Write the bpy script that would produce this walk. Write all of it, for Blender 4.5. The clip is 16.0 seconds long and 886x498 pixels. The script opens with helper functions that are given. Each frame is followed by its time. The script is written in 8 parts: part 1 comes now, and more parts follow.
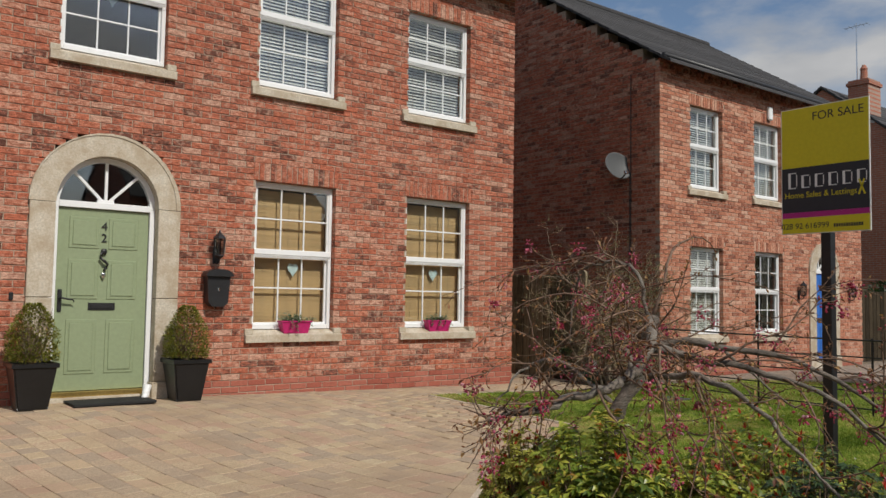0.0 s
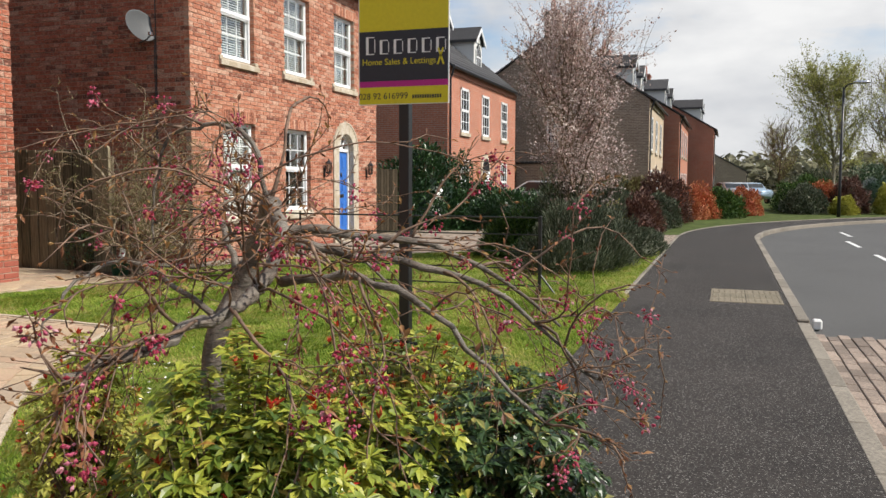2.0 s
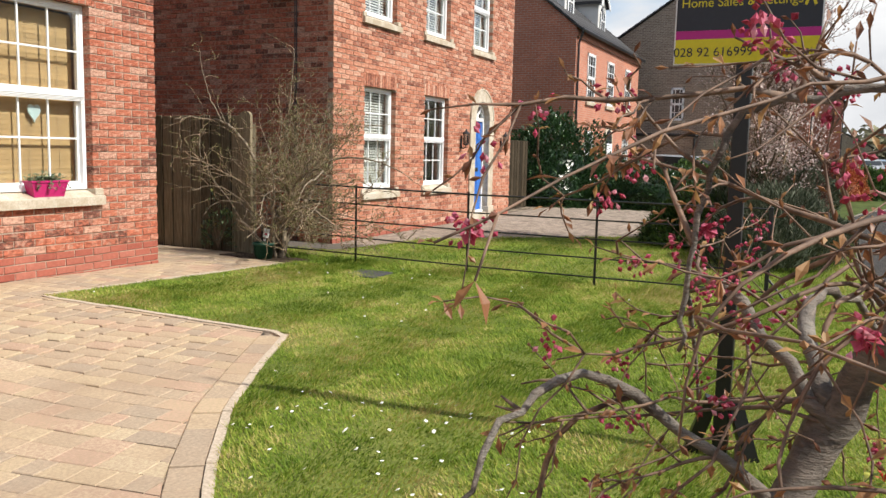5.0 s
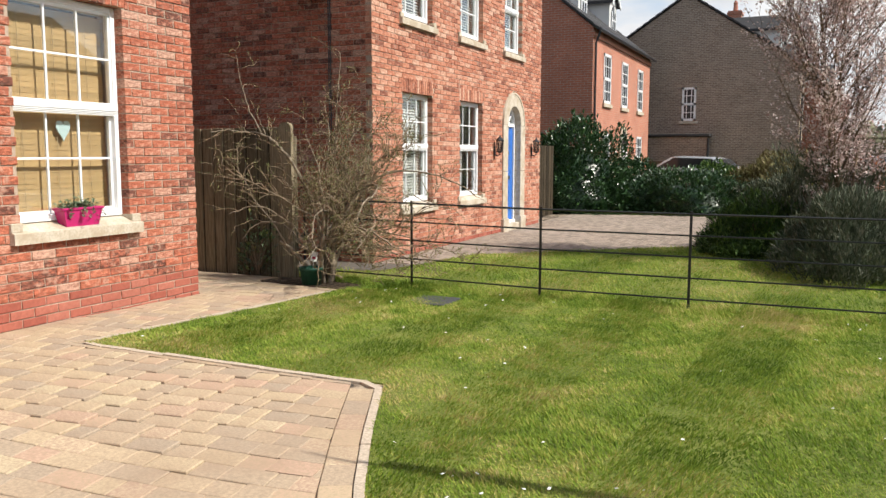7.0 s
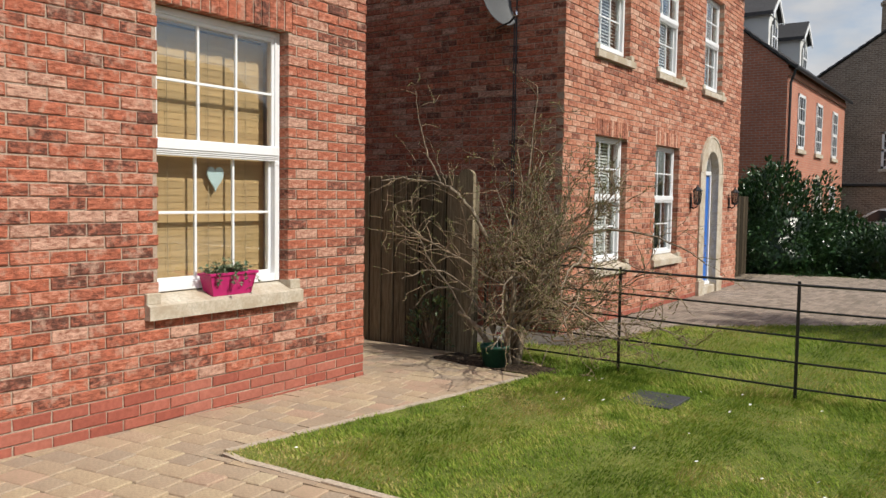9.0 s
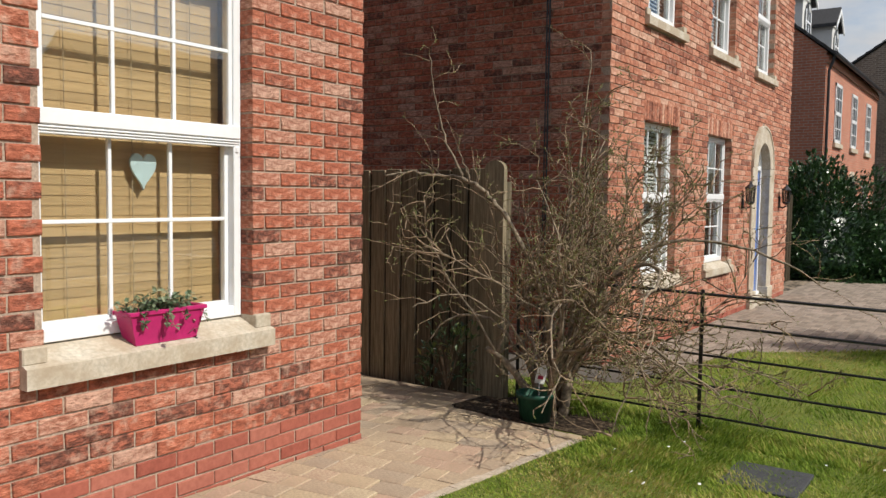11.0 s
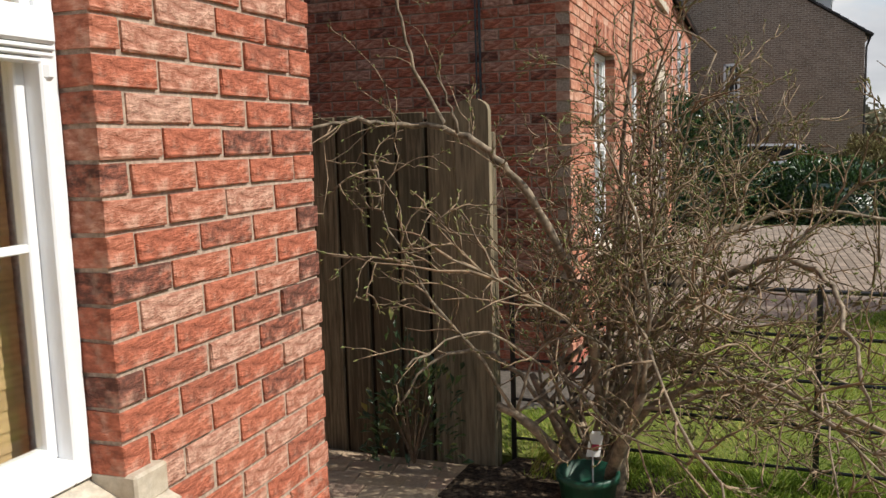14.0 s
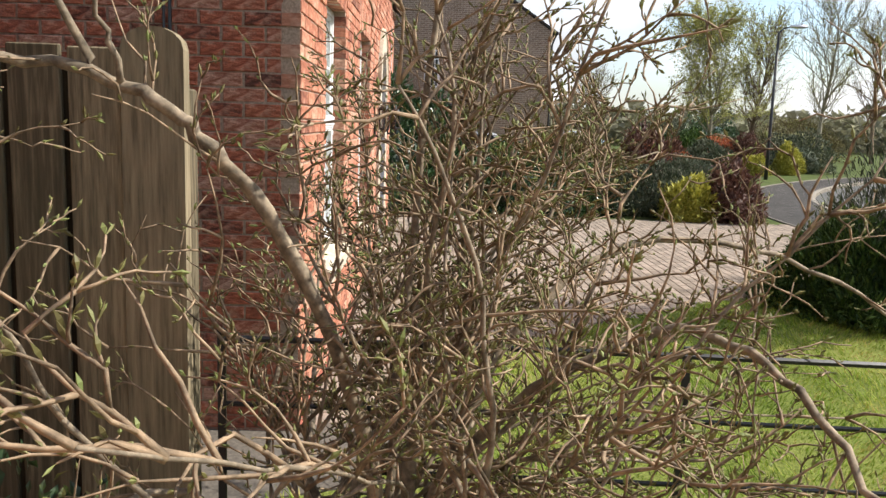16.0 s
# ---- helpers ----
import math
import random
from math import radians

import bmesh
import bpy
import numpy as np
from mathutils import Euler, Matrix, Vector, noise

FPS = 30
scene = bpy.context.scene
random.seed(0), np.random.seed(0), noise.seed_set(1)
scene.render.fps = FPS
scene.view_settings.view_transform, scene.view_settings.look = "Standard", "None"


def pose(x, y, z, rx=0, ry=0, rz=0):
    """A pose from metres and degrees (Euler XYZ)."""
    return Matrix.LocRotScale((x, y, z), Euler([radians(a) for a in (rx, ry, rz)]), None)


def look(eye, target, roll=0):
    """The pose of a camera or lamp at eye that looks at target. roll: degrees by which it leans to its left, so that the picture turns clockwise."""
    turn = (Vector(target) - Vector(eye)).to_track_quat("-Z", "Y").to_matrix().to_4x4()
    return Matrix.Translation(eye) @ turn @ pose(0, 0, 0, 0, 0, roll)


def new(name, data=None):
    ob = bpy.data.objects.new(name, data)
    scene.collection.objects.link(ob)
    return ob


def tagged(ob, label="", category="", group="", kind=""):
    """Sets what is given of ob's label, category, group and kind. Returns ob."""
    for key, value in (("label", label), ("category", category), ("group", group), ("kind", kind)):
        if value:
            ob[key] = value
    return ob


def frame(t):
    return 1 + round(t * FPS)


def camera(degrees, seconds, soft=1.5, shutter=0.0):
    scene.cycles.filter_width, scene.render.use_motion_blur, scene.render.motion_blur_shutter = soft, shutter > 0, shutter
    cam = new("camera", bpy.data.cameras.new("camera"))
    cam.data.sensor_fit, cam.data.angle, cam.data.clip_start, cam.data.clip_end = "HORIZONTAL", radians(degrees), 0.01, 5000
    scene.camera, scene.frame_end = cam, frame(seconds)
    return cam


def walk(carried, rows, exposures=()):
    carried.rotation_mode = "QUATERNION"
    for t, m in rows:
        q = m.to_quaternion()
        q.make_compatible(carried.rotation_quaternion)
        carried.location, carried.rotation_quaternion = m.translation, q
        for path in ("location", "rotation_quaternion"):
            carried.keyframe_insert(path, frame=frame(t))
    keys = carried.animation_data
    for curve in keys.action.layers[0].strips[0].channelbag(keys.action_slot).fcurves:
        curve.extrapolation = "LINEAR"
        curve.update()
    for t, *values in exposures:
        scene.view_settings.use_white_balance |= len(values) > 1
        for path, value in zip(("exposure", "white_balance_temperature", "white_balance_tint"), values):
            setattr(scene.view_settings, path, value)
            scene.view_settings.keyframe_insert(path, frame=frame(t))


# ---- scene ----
cam = camera(56.8, 16.0)
METRES, EYE, TILT, LEAN, TURN = 12.0, 1.245, 0.0, 0.0, -37.8
ROWS = [
    (0.0, 0.0, 0.0, 0.0, -0.05, 3.51, -0.88),
    (0.5, -0.0036, 0.028, -0.0009, -13.59, 0.68, -1.31),
    (1.0, -0.0035, 0.0457, -0.0034, -20.79, -2.47, -1.16),
    (1.5, -0.003, 0.0659, -0.0007, -26.55, -4.52, -1.34),
    (2.0, -0.0075, 0.0841, -0.0005, -33.21, -4.63, -0.22),
    (2.5, -0.0119, 0.1033, 0.0008, -35.21, -4.33, 0.2),
    (3.0, -0.0087, 0.1325, 0.0009, -31.91, -4.77, 0.02),
    (3.5, -0.01, 0.1603, 0.0004, -26.88, -5.48, -0.81),
    (4.0, -0.013, 0.1914, 0.0041, -24.31, -6.63, -1.54),
    (6.5, -0.0446, 0.3154, 0.0093, -32.25, -7.16, -0.72),
    (7.0, -0.0484, 0.3456, 0.0123, -27.92, -6.6, -0.07),
    (7.5, -0.0434, 0.3819, 0.016, -20.85, -5.66, -0.22),
    (8.0, -0.0411, 0.4186, 0.0173, -16.86, -3.43, -0.45),
    (10.5, -0.0029, 0.5976, 0.0209, -18.94, -3.79, -1.49),
    (11.0, 0.0042, 0.6365, 0.0202, -17.38, -3.72, -0.76),
    (11.5, 0.0063, 0.6756, 0.0208, -11.86, -4.26, 0.22),
    (12.0, 0.0027, 0.7114, 0.0239, -10.71, -4.18, -0.41),
    (12.5, 0.0022, 0.7475, 0.0254, -10.25, -4.48, -0.12),
    (13.0, -0.0013, 0.782, 0.0255, -16.14, -5.06, 0.44),
    (13.5, 0.003, 0.8158, 0.0241, -23.22, -6.24, 0.86),
    (14.0, 0.008, 0.8486, 0.0243, -31.58, -7.15, 1.66),
    (14.5, 0.0155, 0.88, 0.0253, -44.44, -7.7, 1.39),
    (15.0, 0.0335, 0.9063, 0.0226, -50.07, -8.17, 1.34),
    (15.5, 0.0562, 0.9329, 0.0227, -53.56, -8.9, -0.44),
    (16.0, 0.0823, 0.9582, 0.0235, -52.46, -8.69, -1.88),
]
EXPOSURES = [(0, -0.4), (0.5, -0.12), (1, 0.1), (1.5, 0.25), (2, 0.33), (2.5, 0.5), (3.5, 0.42), (4, 0.45), (6.5, 0.55), (7.5, 0.4), (8, 0.03), (10.5, 0.13), (12, -0.18), (12.5, -0.22), (13.5, 0.02), (14.0, 0.24), (14.5, 0.6), (15, 0.84), (15.5, 0.87), (16, 0.88)]
walk(cam, [(t, pose(0, 0, EYE, TILT, LEAN, TURN) @ pose(METRES * x, METRES * y, METRES * z, 90 + pitch, roll, yaw)) for t, x, y, z, yaw, pitch, roll in ROWS], EXPOSURES)

# ---- world, sun ----
SUN_EL, SUN_AZ = 45.0, 3.0      # degrees; azimuth from -y towards +x
world = bpy.data.worlds.new("sky")
scene.world = world
world.use_nodes = True
wn, wl = world.node_tree.nodes, world.node_tree.links
wn.clear()
w_out, w_bg = wn.new("ShaderNodeOutputWorld"), wn.new("ShaderNodeBackground")
w_sky = wn.new("ShaderNodeTexSky")
w_sky.sky_type, w_sky.sun_disc = "NISHITA", False
w_sky.sun_elevation, w_sky.sun_rotation = radians(SUN_EL), radians(180 - SUN_AZ)
w_sky.air_density, w_sky.dust_density = 1.0, 1.5
w_co, w_map = wn.new("ShaderNodeTexCoord"), wn.new("ShaderNodeMapping")
w_map.inputs["Scale"].default_value = (1.0, 1.0, 2.6)
w_map.inputs["Location"].default_value = (0.35, 0.1, 0.2)
w_no, w_no2 = wn.new("ShaderNodeTexNoise"), wn.new("ShaderNodeTexNoise")
w_no.inputs["Scale"].default_value, w_no.inputs["Detail"].default_value, w_no.inputs["Roughness"].default_value = 2.6, 9, 0.55
w_no2.inputs["Scale"].default_value, w_no2.inputs["Detail"].default_value = 5.0, 6
w_ra, w_ra2 = wn.new("ShaderNodeValToRGB"), wn.new("ShaderNodeValToRGB")
w_ra.color_ramp.elements[0].position, w_ra.color_ramp.elements[1].position = 0.425, 0.565
w_ra2.color_ramp.elements[0].position, w_ra2.color_ramp.elements[1].position = 0.3, 0.7
w_ra2.color_ramp.elements[0].color, w_ra2.color_ramp.elements[1].color = (8.0, 8.3, 8.9, 1), (13.5, 13.5, 13.5, 1)
w_mix = wn.new("ShaderNodeMixRGB")
wl.new(w_co.outputs["Generated"], w_map.inputs["Vector"])
for n in (w_no, w_no2):
    wl.new(w_map.outputs["Vector"], n.inputs["Vector"])
wl.new(w_no.outputs["Fac"], w_ra.inputs["Fac"])
wl.new(w_no2.outputs["Fac"], w_ra2.inputs["Fac"])
wl.new(w_ra.outputs["Color"], w_mix.inputs["Fac"])
w_gain = wn.new("ShaderNodeMixRGB")
w_gain.blend_type = "MULTIPLY"
w_gain.inputs["Fac"].default_value, w_gain.inputs["Color2"].default_value = 1.0, (2.15, 2.25, 2.35, 1)
wl.new(w_sky.outputs["Color"], w_gain.inputs["Color1"])
wl.new(w_gain.outputs["Color"], w_mix.inputs["Color1"])
wl.new(w_ra2.outputs["Color"], w_mix.inputs["Color2"])
wl.new(w_mix.outputs["Color"], w_bg.inputs["Color"])
w_bg.inputs["Strength"].default_value = 0.054
wl.new(w_bg.outputs["Background"], w_out.inputs["Surface"])

sun = new("sun", bpy.data.lights.new("sun", "SUN"))
sun.data.energy, sun.data.angle, sun.data.color = 4.3, radians(0.6), (1.0, 0.95, 0.855)
el, az = radians(SUN_EL), radians(SUN_AZ)
sun.matrix_world = look((40 * math.cos(el) * math.sin(az), -40 * math.cos(el) * math.cos(az), 40 * math.sin(el)), (0, 0, 0))

# ---- materials ----
def ramp_node(nt, fac, stops):
    r = nt.nodes.new("ShaderNodeValToRGB")
    cr = r.color_ramp
    while len(cr.elements) < len(stops):
        cr.elements.new(0.5)
    for e, (p, c) in zip(cr.elements, stops):
        e.position, e.color = p, (*c, 1)
    nt.links.new(fac, r.inputs["Fac"])
    return r.outputs["Color"]


def noise_node(nt, co, scale, detail=4, rough=0.6, stretch=None):
    if stretch:
        mp = nt.nodes.new("ShaderNodeMapping")
        mp.inputs["Scale"].default_value = stretch
        nt.links.new(co, mp.inputs["Vector"])
        co = mp.outputs["Vector"]
    n = nt.nodes.new("ShaderNodeTexNoise")
    n.inputs["Scale"].default_value, n.inputs["Detail"].default_value, n.inputs["Roughness"].default_value = scale, detail, rough
    nt.links.new(co, n.inputs["Vector"])
    return n.outputs["Fac"]


def math_node(nt, op, a, b):
    m = nt.nodes.new("ShaderNodeMath")
    m.operation = op
    for k, v in enumerate((a, b)):
        if isinstance(v, (int, float)):
            m.inputs[k].default_value = v
        else:
            nt.links.new(v, m.inputs[k])
    return m.outputs[0]


def mix_node(nt, fac, a, b, mode="MIX"):
    m = nt.nodes.new("ShaderNodeMixRGB")
    m.blend_type = mode
    for k, v in (("Fac", fac), ("Color1", a), ("Color2", b)):
        if isinstance(v, (int, float)):
            m.inputs[k].default_value = v
        elif isinstance(v, tuple):
            m.inputs[k].default_value = (*v, 1)
        else:
            nt.links.new(v, m.inputs[k])
    return m.outputs["Color"]


def mat(name, stops, rough=0.8, fine=40.0, coarse=3.0, piece=0.0, grain=0.3, stain=0.25, bump=0.3, dist=0.004,
        metal=0.0, spec=0.4, stretch=None, stain_col=None, rough_var=0.1, transl=0.0, specks=0.0, stain_at=(0.35, 0.7)):
    """Procedural surface. stops: colour ramp; piece: share of the ramp driven by the single piece, the rest by noise."""
    m = bpy.data.materials.new(name)
    m.use_nodes = True
    nt = m.node_tree
    bs = nt.nodes["Principled BSDF"]
    tc = nt.nodes.new("ShaderNodeTexCoord").outputs["Object"]
    fi = noise_node(nt, tc, fine, 5, 0.65, stretch)
    co = noise_node(nt, tc, coarse, 4, 0.6)
    if piece > 0:
        oi = nt.nodes.new("ShaderNodeObjectInfo").outputs["Random"]
        ge = nt.nodes.new("ShaderNodeNewGeometry").outputs["Random Per Island"]
        rnd = math_node(nt, "FRACT", math_node(nt, "ADD", math_node(nt, "MULTIPLY", oi, 7.3), math_node(nt, "MULTIPLY", ge, 1.0)), 0)
        off = math_node(nt, "MULTIPLY", math_node(nt, "SUBTRACT", fi, 0.5), 2.2 * (1 - piece))
        fac = math_node(nt, "ADD", rnd, off)
    else:
        fac = math_node(nt, "ADD", math_node(nt, "MULTIPLY", math_node(nt, "SUBTRACT", fi, 0.5), 1.6 * grain + 0.6), 0.5)
        fac = math_node(nt, "ADD", fac, math_node(nt, "MULTIPLY", math_node(nt, "SUBTRACT", co, 0.5), 0.9))
    col = ramp_node(nt, fac, stops)
    if grain:
        g = ramp_node(nt, fi, [(0.36, (1 - grain,) * 3), (0.64, (1 + grain * 0.4,) * 3)])
        col = mix_node(nt, 1.0, col, g, "MULTIPLY")
    if stain:
        s = ramp_node(nt, co, [(stain_at[0], (0, 0, 0)), (stain_at[1], (1, 1, 1))])
        base = stain_col or tuple(0.45 * c for c in stops[0][1])
        col = mix_node(nt, math_node(nt, "MULTIPLY", s, stain), col, base)
    if specks:
        sp = noise_node(nt, tc, 105, 1, 0.4)
        col = mix_node(nt, math_node(nt, "MULTIPLY", ramp_node(nt, sp, [(0.63, (0, 0, 0)), (0.68, (1, 1, 1))]), 0.9), col, (specks, specks * 0.95, specks * 0.88))
    nt.links.new(col, bs.inputs["Base Color"])
    bs.inputs["Metallic"].default_value = metal
    bs.inputs["Specular IOR Level"].default_value = spec
    rr = math_node(nt, "ADD", rough - rough_var / 2, math_node(nt, "MULTIPLY", co, rough_var))
    nt.links.new(rr, bs.inputs["Roughness"])
    if bump:
        b = nt.nodes.new("ShaderNodeBump")
        b.inputs["Strength"].default_value, b.inputs["Distance"].default_value = bump, dist
        nt.links.new(fi, b.inputs["Height"])
        nt.links.new(b.outputs["Normal"], bs.inputs["Normal"])
    if transl:
        tr = nt.nodes.new("ShaderNodeBsdfTranslucent")
        nt.links.new(col, tr.inputs["Color"])
        mx = nt.nodes.new("ShaderNodeMixShader")
        mx.inputs[0].default_value = transl
        nt.links.new(bs.outputs[0], mx.inputs[1])
        nt.links.new(tr.outputs[0], mx.inputs[2])
        nt.links.new(mx.outputs[0], nt.nodes["Material Output"].inputs["Surface"])
    return m


def glass(name, tint=(1, 1, 1), gloss=0.1):
    """Clear pane: lets most light straight through, mirrors the rest."""
    m = bpy.data.materials.new(name)
    m.use_nodes = True
    nt = m.node_tree
    nt.nodes.remove(nt.nodes["Principled BSDF"])
    t, g, mx, lw = (nt.nodes.new(k) for k in ("ShaderNodeBsdfTransparent", "ShaderNodeBsdfGlossy", "ShaderNodeMixShader", "ShaderNodeLayerWeight"))
    t.inputs["Color"].default_value = (*tint, 1)
    g.inputs["Roughness"].default_value = 0.02
    lw.inputs["Blend"].default_value = 0.5
    fac = math_node(nt, "ADD", math_node(nt, "MULTIPLY", math_node(nt, "POWER", lw.outputs["Facing"], 4.0), 0.7), gloss)
    nt.links.new(fac, mx.inputs[0])
    nt.links.new(t.outputs[0], mx.inputs[1])
    nt.links.new(g.outputs[0], mx.inputs[2])
    nt.links.new(mx.outputs[0], nt.nodes["Material Output"].inputs["Surface"])
    return m


def brick_tex(name, c1, c2, c3, mortar, axis):
    """Distant brickwork: courses of 75 mm. axis: the wall's normal, x or y."""
    m = bpy.data.materials.new(name)
    m.use_nodes = True
    nt = m.node_tree
    bs = nt.nodes["Principled BSDF"]
    tc = nt.nodes.new("ShaderNodeTexCoord").outputs["Object"]
    sp, cb = nt.nodes.new("ShaderNodeSeparateXYZ"), nt.nodes.new("ShaderNodeCombineXYZ")
    nt.links.new(tc, sp.inputs[0])
    nt.links.new(sp.outputs["Y" if axis == "x" else "X"], cb.inputs[0])
    nt.links.new(sp.outputs["Z"], cb.inputs[1])
    br = nt.nodes.new("ShaderNodeTexBrick")
    for k, v in (("Scale", 1.0), ("Mortar Size", 0.009), ("Brick Width", 0.225), ("Row Height", 0.075), ("Bias", 0.0)):
        br.inputs[k].default_value = v
    br.inputs["Color1"].default_value, br.inputs["Color2"].default_value, br.inputs["Mortar"].default_value = (*c1, 1), (*c2, 1), (*mortar, 1)
    nt.links.new(cb.outputs[0], br.inputs["Vector"])
    n1, n2 = noise_node(nt, tc, 1.1, 4), noise_node(nt, tc, 9, 3, 0.6, (1, 1, 3))
    col = mix_node(nt, math_node(nt, "MULTIPLY", ramp_node(nt, n2, [(0.5, (0, 0, 0)), (0.72, (1, 1, 1))]), 0.7), br.outputs["Color"], c3)
    col = mix_node(nt, 0.5, col, ramp_node(nt, n1, [(0.3, (0.7,) * 3), (0.7, (1.15,) * 3)]), "MULTIPLY")
    nt.links.new(col, bs.inputs["Base Color"])
    bs.inputs["Roughness"].default_value = 0.88
    b = nt.nodes.new("ShaderNodeBump")
    b.inputs["Strength"].default_value, b.inputs["Distance"].default_value, b.invert = 0.5, 0.008, True
    nt.links.new(br.outputs["Fac"], b.inputs["Height"])
    nt.links.new(b.outputs["Normal"], bs.inputs["Normal"])
    return m


def flat(c, d=0.12):
    return [(0.2, tuple(v * (1 - d) for v in c)), (0.8, tuple(min(1, v * (1 + d)) for v in c))]


M_BRICK = mat("brick_rustic", [(0.0, (0.17, 0.072, 0.052)), (0.07, (0.24, 0.09, 0.062)), (0.17, (0.37, 0.125, 0.078)),
              (0.5, (0.46, 0.142, 0.083)), (0.72, (0.49, 0.168, 0.1)), (0.88, (0.51, 0.24, 0.165)), (1.0, (0.55, 0.32, 0.235))],
              0.9, fine=24, coarse=15.0, piece=0.62, grain=0.42, stain=0.6, stain_col=(0.56, 0.36, 0.27), stain_at=(0.52, 0.68), bump=1.0, dist=0.016, spec=0.2, stretch=(1, 1, 2.2))
M_PLINTH = mat("brick_smooth", [(0.0, (0.31, 0.088, 0.06)), (0.5, (0.37, 0.115, 0.078)), (1.0, (0.41, 0.15, 0.105))],
               0.85, fine=30, coarse=3, piece=0.7, grain=0.15, stain=0.2, bump=0.3, dist=0.004, spec=0.25)
M_BRICK2 = mat("brick_orange", [(0.0, (0.22, 0.085, 0.058)), (0.2, (0.38, 0.145, 0.09)), (0.5, (0.48, 0.195, 0.12)),
               (0.8, (0.52, 0.25, 0.165)), (1.0, (0.57, 0.345, 0.25))],
               0.9, fine=16, coarse=12.0, piece=0.62, grain=0.3, stain=0.5, stain_col=(0.56, 0.37, 0.28), stain_at=(0.52, 0.68), bump=0.7, dist=0.01, spec=0.2, stretch=(1, 1, 2))
M_MORTAR = mat("mortar", flat((0.45, 0.345, 0.265)), 0.95, fine=80, grain=0.3, stain=0.2, bump=0.5)
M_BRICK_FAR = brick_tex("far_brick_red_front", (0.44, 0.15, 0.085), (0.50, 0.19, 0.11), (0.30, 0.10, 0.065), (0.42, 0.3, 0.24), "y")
# Red side copy is darker than the front: shade put into the brick colour.
M_BRICK_FARX = brick_tex("far_brick_red_side_shaded", (0.36, 0.12, 0.07), (0.43, 0.15, 0.09), (0.25, 0.09, 0.06), (0.36, 0.27, 0.22), "x")
# Brown side and buff front: shaded and sunlit copies of one brick.
M_BROWNX = brick_tex("far_brick_brown_side_shaded", (0.20, 0.145, 0.105), (0.30, 0.225, 0.165), (0.14, 0.10, 0.08), (0.44, 0.38, 0.32), "x")
M_BROWN = brick_tex("far_brick_brown_front_lit", (0.50, 0.38, 0.26), (0.56, 0.43, 0.30), (0.40, 0.30, 0.2), (0.5, 0.44, 0.36), "y")
M_SLATE = mat("roof_tile_charcoal", flat((0.055, 0.053, 0.055), 0.3), 0.75, fine=30, coarse=1.5, grain=0.3, stain=0.2, bump=0.3, piece=0.5)
M_STONE = mat("cast_stone", flat((0.60, 0.545, 0.45), 0.1), 0.85, fine=45, coarse=5, grain=0.22, stain=0.8, stain_col=(0.36, 0.28, 0.19), bump=0.3, stain_at=(0.34, 0.62))
M_UPVC = mat("white_upvc", flat((0.80, 0.81, 0.82), 0.02), 0.3, fine=20, grain=0.02, stain=0.05, stain_col=(0.6, 0.58, 0.52), bump=0.0, spec=0.5)
M_GLASS = glass("window_glass", (0.95, 0.97, 0.96), 0.12)
M_TIMBER_BLIND = mat("timber_blind", flat((0.52, 0.355, 0.175), 0.1), 0.55, fine=14, coarse=4, grain=0.12, stain=0.1, bump=0.1, stretch=(0.3, 1, 6), piece=0.4)
M_WHITE_BLIND = mat("white_blind", flat((0.72, 0.72, 0.68), 0.04), 0.5, fine=20, grain=0.04, stain=0.05, bump=0.0, piece=0.3)
M_CURTAIN = mat("pale_curtain", flat((0.62, 0.60, 0.55), 0.1), 0.9, fine=12, grain=0.1, stain=0.15, bump=0.2)
# Walls coloured dark so that the boxes behind the glass look unlit.
M_DARKROOM = mat("room_wall_darkened", flat((0.10, 0.09, 0.08), 0.1), 0.9, grain=0.1, stain=0.1, bump=0.0)
M_GREENDOOR = mat("sage_green_paint", flat((0.27, 0.325, 0.195), 0.04), 0.42, fine=26, coarse=2, grain=0.05, stain=0.06, bump=0.05)
M_BLUEDOOR = mat("blue_paint", flat((0.035, 0.15, 0.50), 0.06), 0.55, fine=26, grain=0.05, stain=0.06, bump=0.05)
M_BLACK = mat("black_metal", flat((0.018, 0.018, 0.02), 0.25), 0.4, fine=60, grain=0.1, stain=0.1, bump=0.1, spec=0.5)
M_BLACKPLASTIC = mat("black_plastic", flat((0.011, 0.011, 0.012), 0.2), 0.35, fine=30, grain=0.1, stain=0.1, stain_col=(0.03, 0.028, 0.025), bump=0.05)
M_CHROME = mat("chrome", flat((0.7, 0.7, 0.7), 0.05), 0.2, grain=0.05, stain=0.05, bump=0.0, metal=1.0)
M_BRASS = mat("brass", flat((0.62, 0.45, 0.16), 0.1), 0.35, grain=0.1, stain=0.1, bump=0.05, metal=1.0)
M_RUBBER = mat("rubber_mat", flat((0.02, 0.02, 0.02), 0.2), 0.9, fine=90, grain=0.2, stain=0.2, bump=0.5)
M_PINK = mat("magenta_plastic", flat((0.46, 0.018, 0.135), 0.1), 0.38, fine=20, grain=0.08, stain=0.2, stain_col=(0.35, 0.05, 0.12), bump=0.08)
M_SOIL = mat("dark_soil", flat((0.045, 0.032, 0.022), 0.4), 0.95, fine=60, grain=0.5, stain=0.3, bump=1.0, dist=0.01)
M_HEART = mat("pale_blue_paint", flat((0.55, 0.70, 0.72), 0.05), 0.6, fine=30, grain=0.08, stain=0.1, bump=0.1)
M_STRING = mat("twine", flat((0.45, 0.36, 0.24), 0.1), 0.9, bump=0.0)
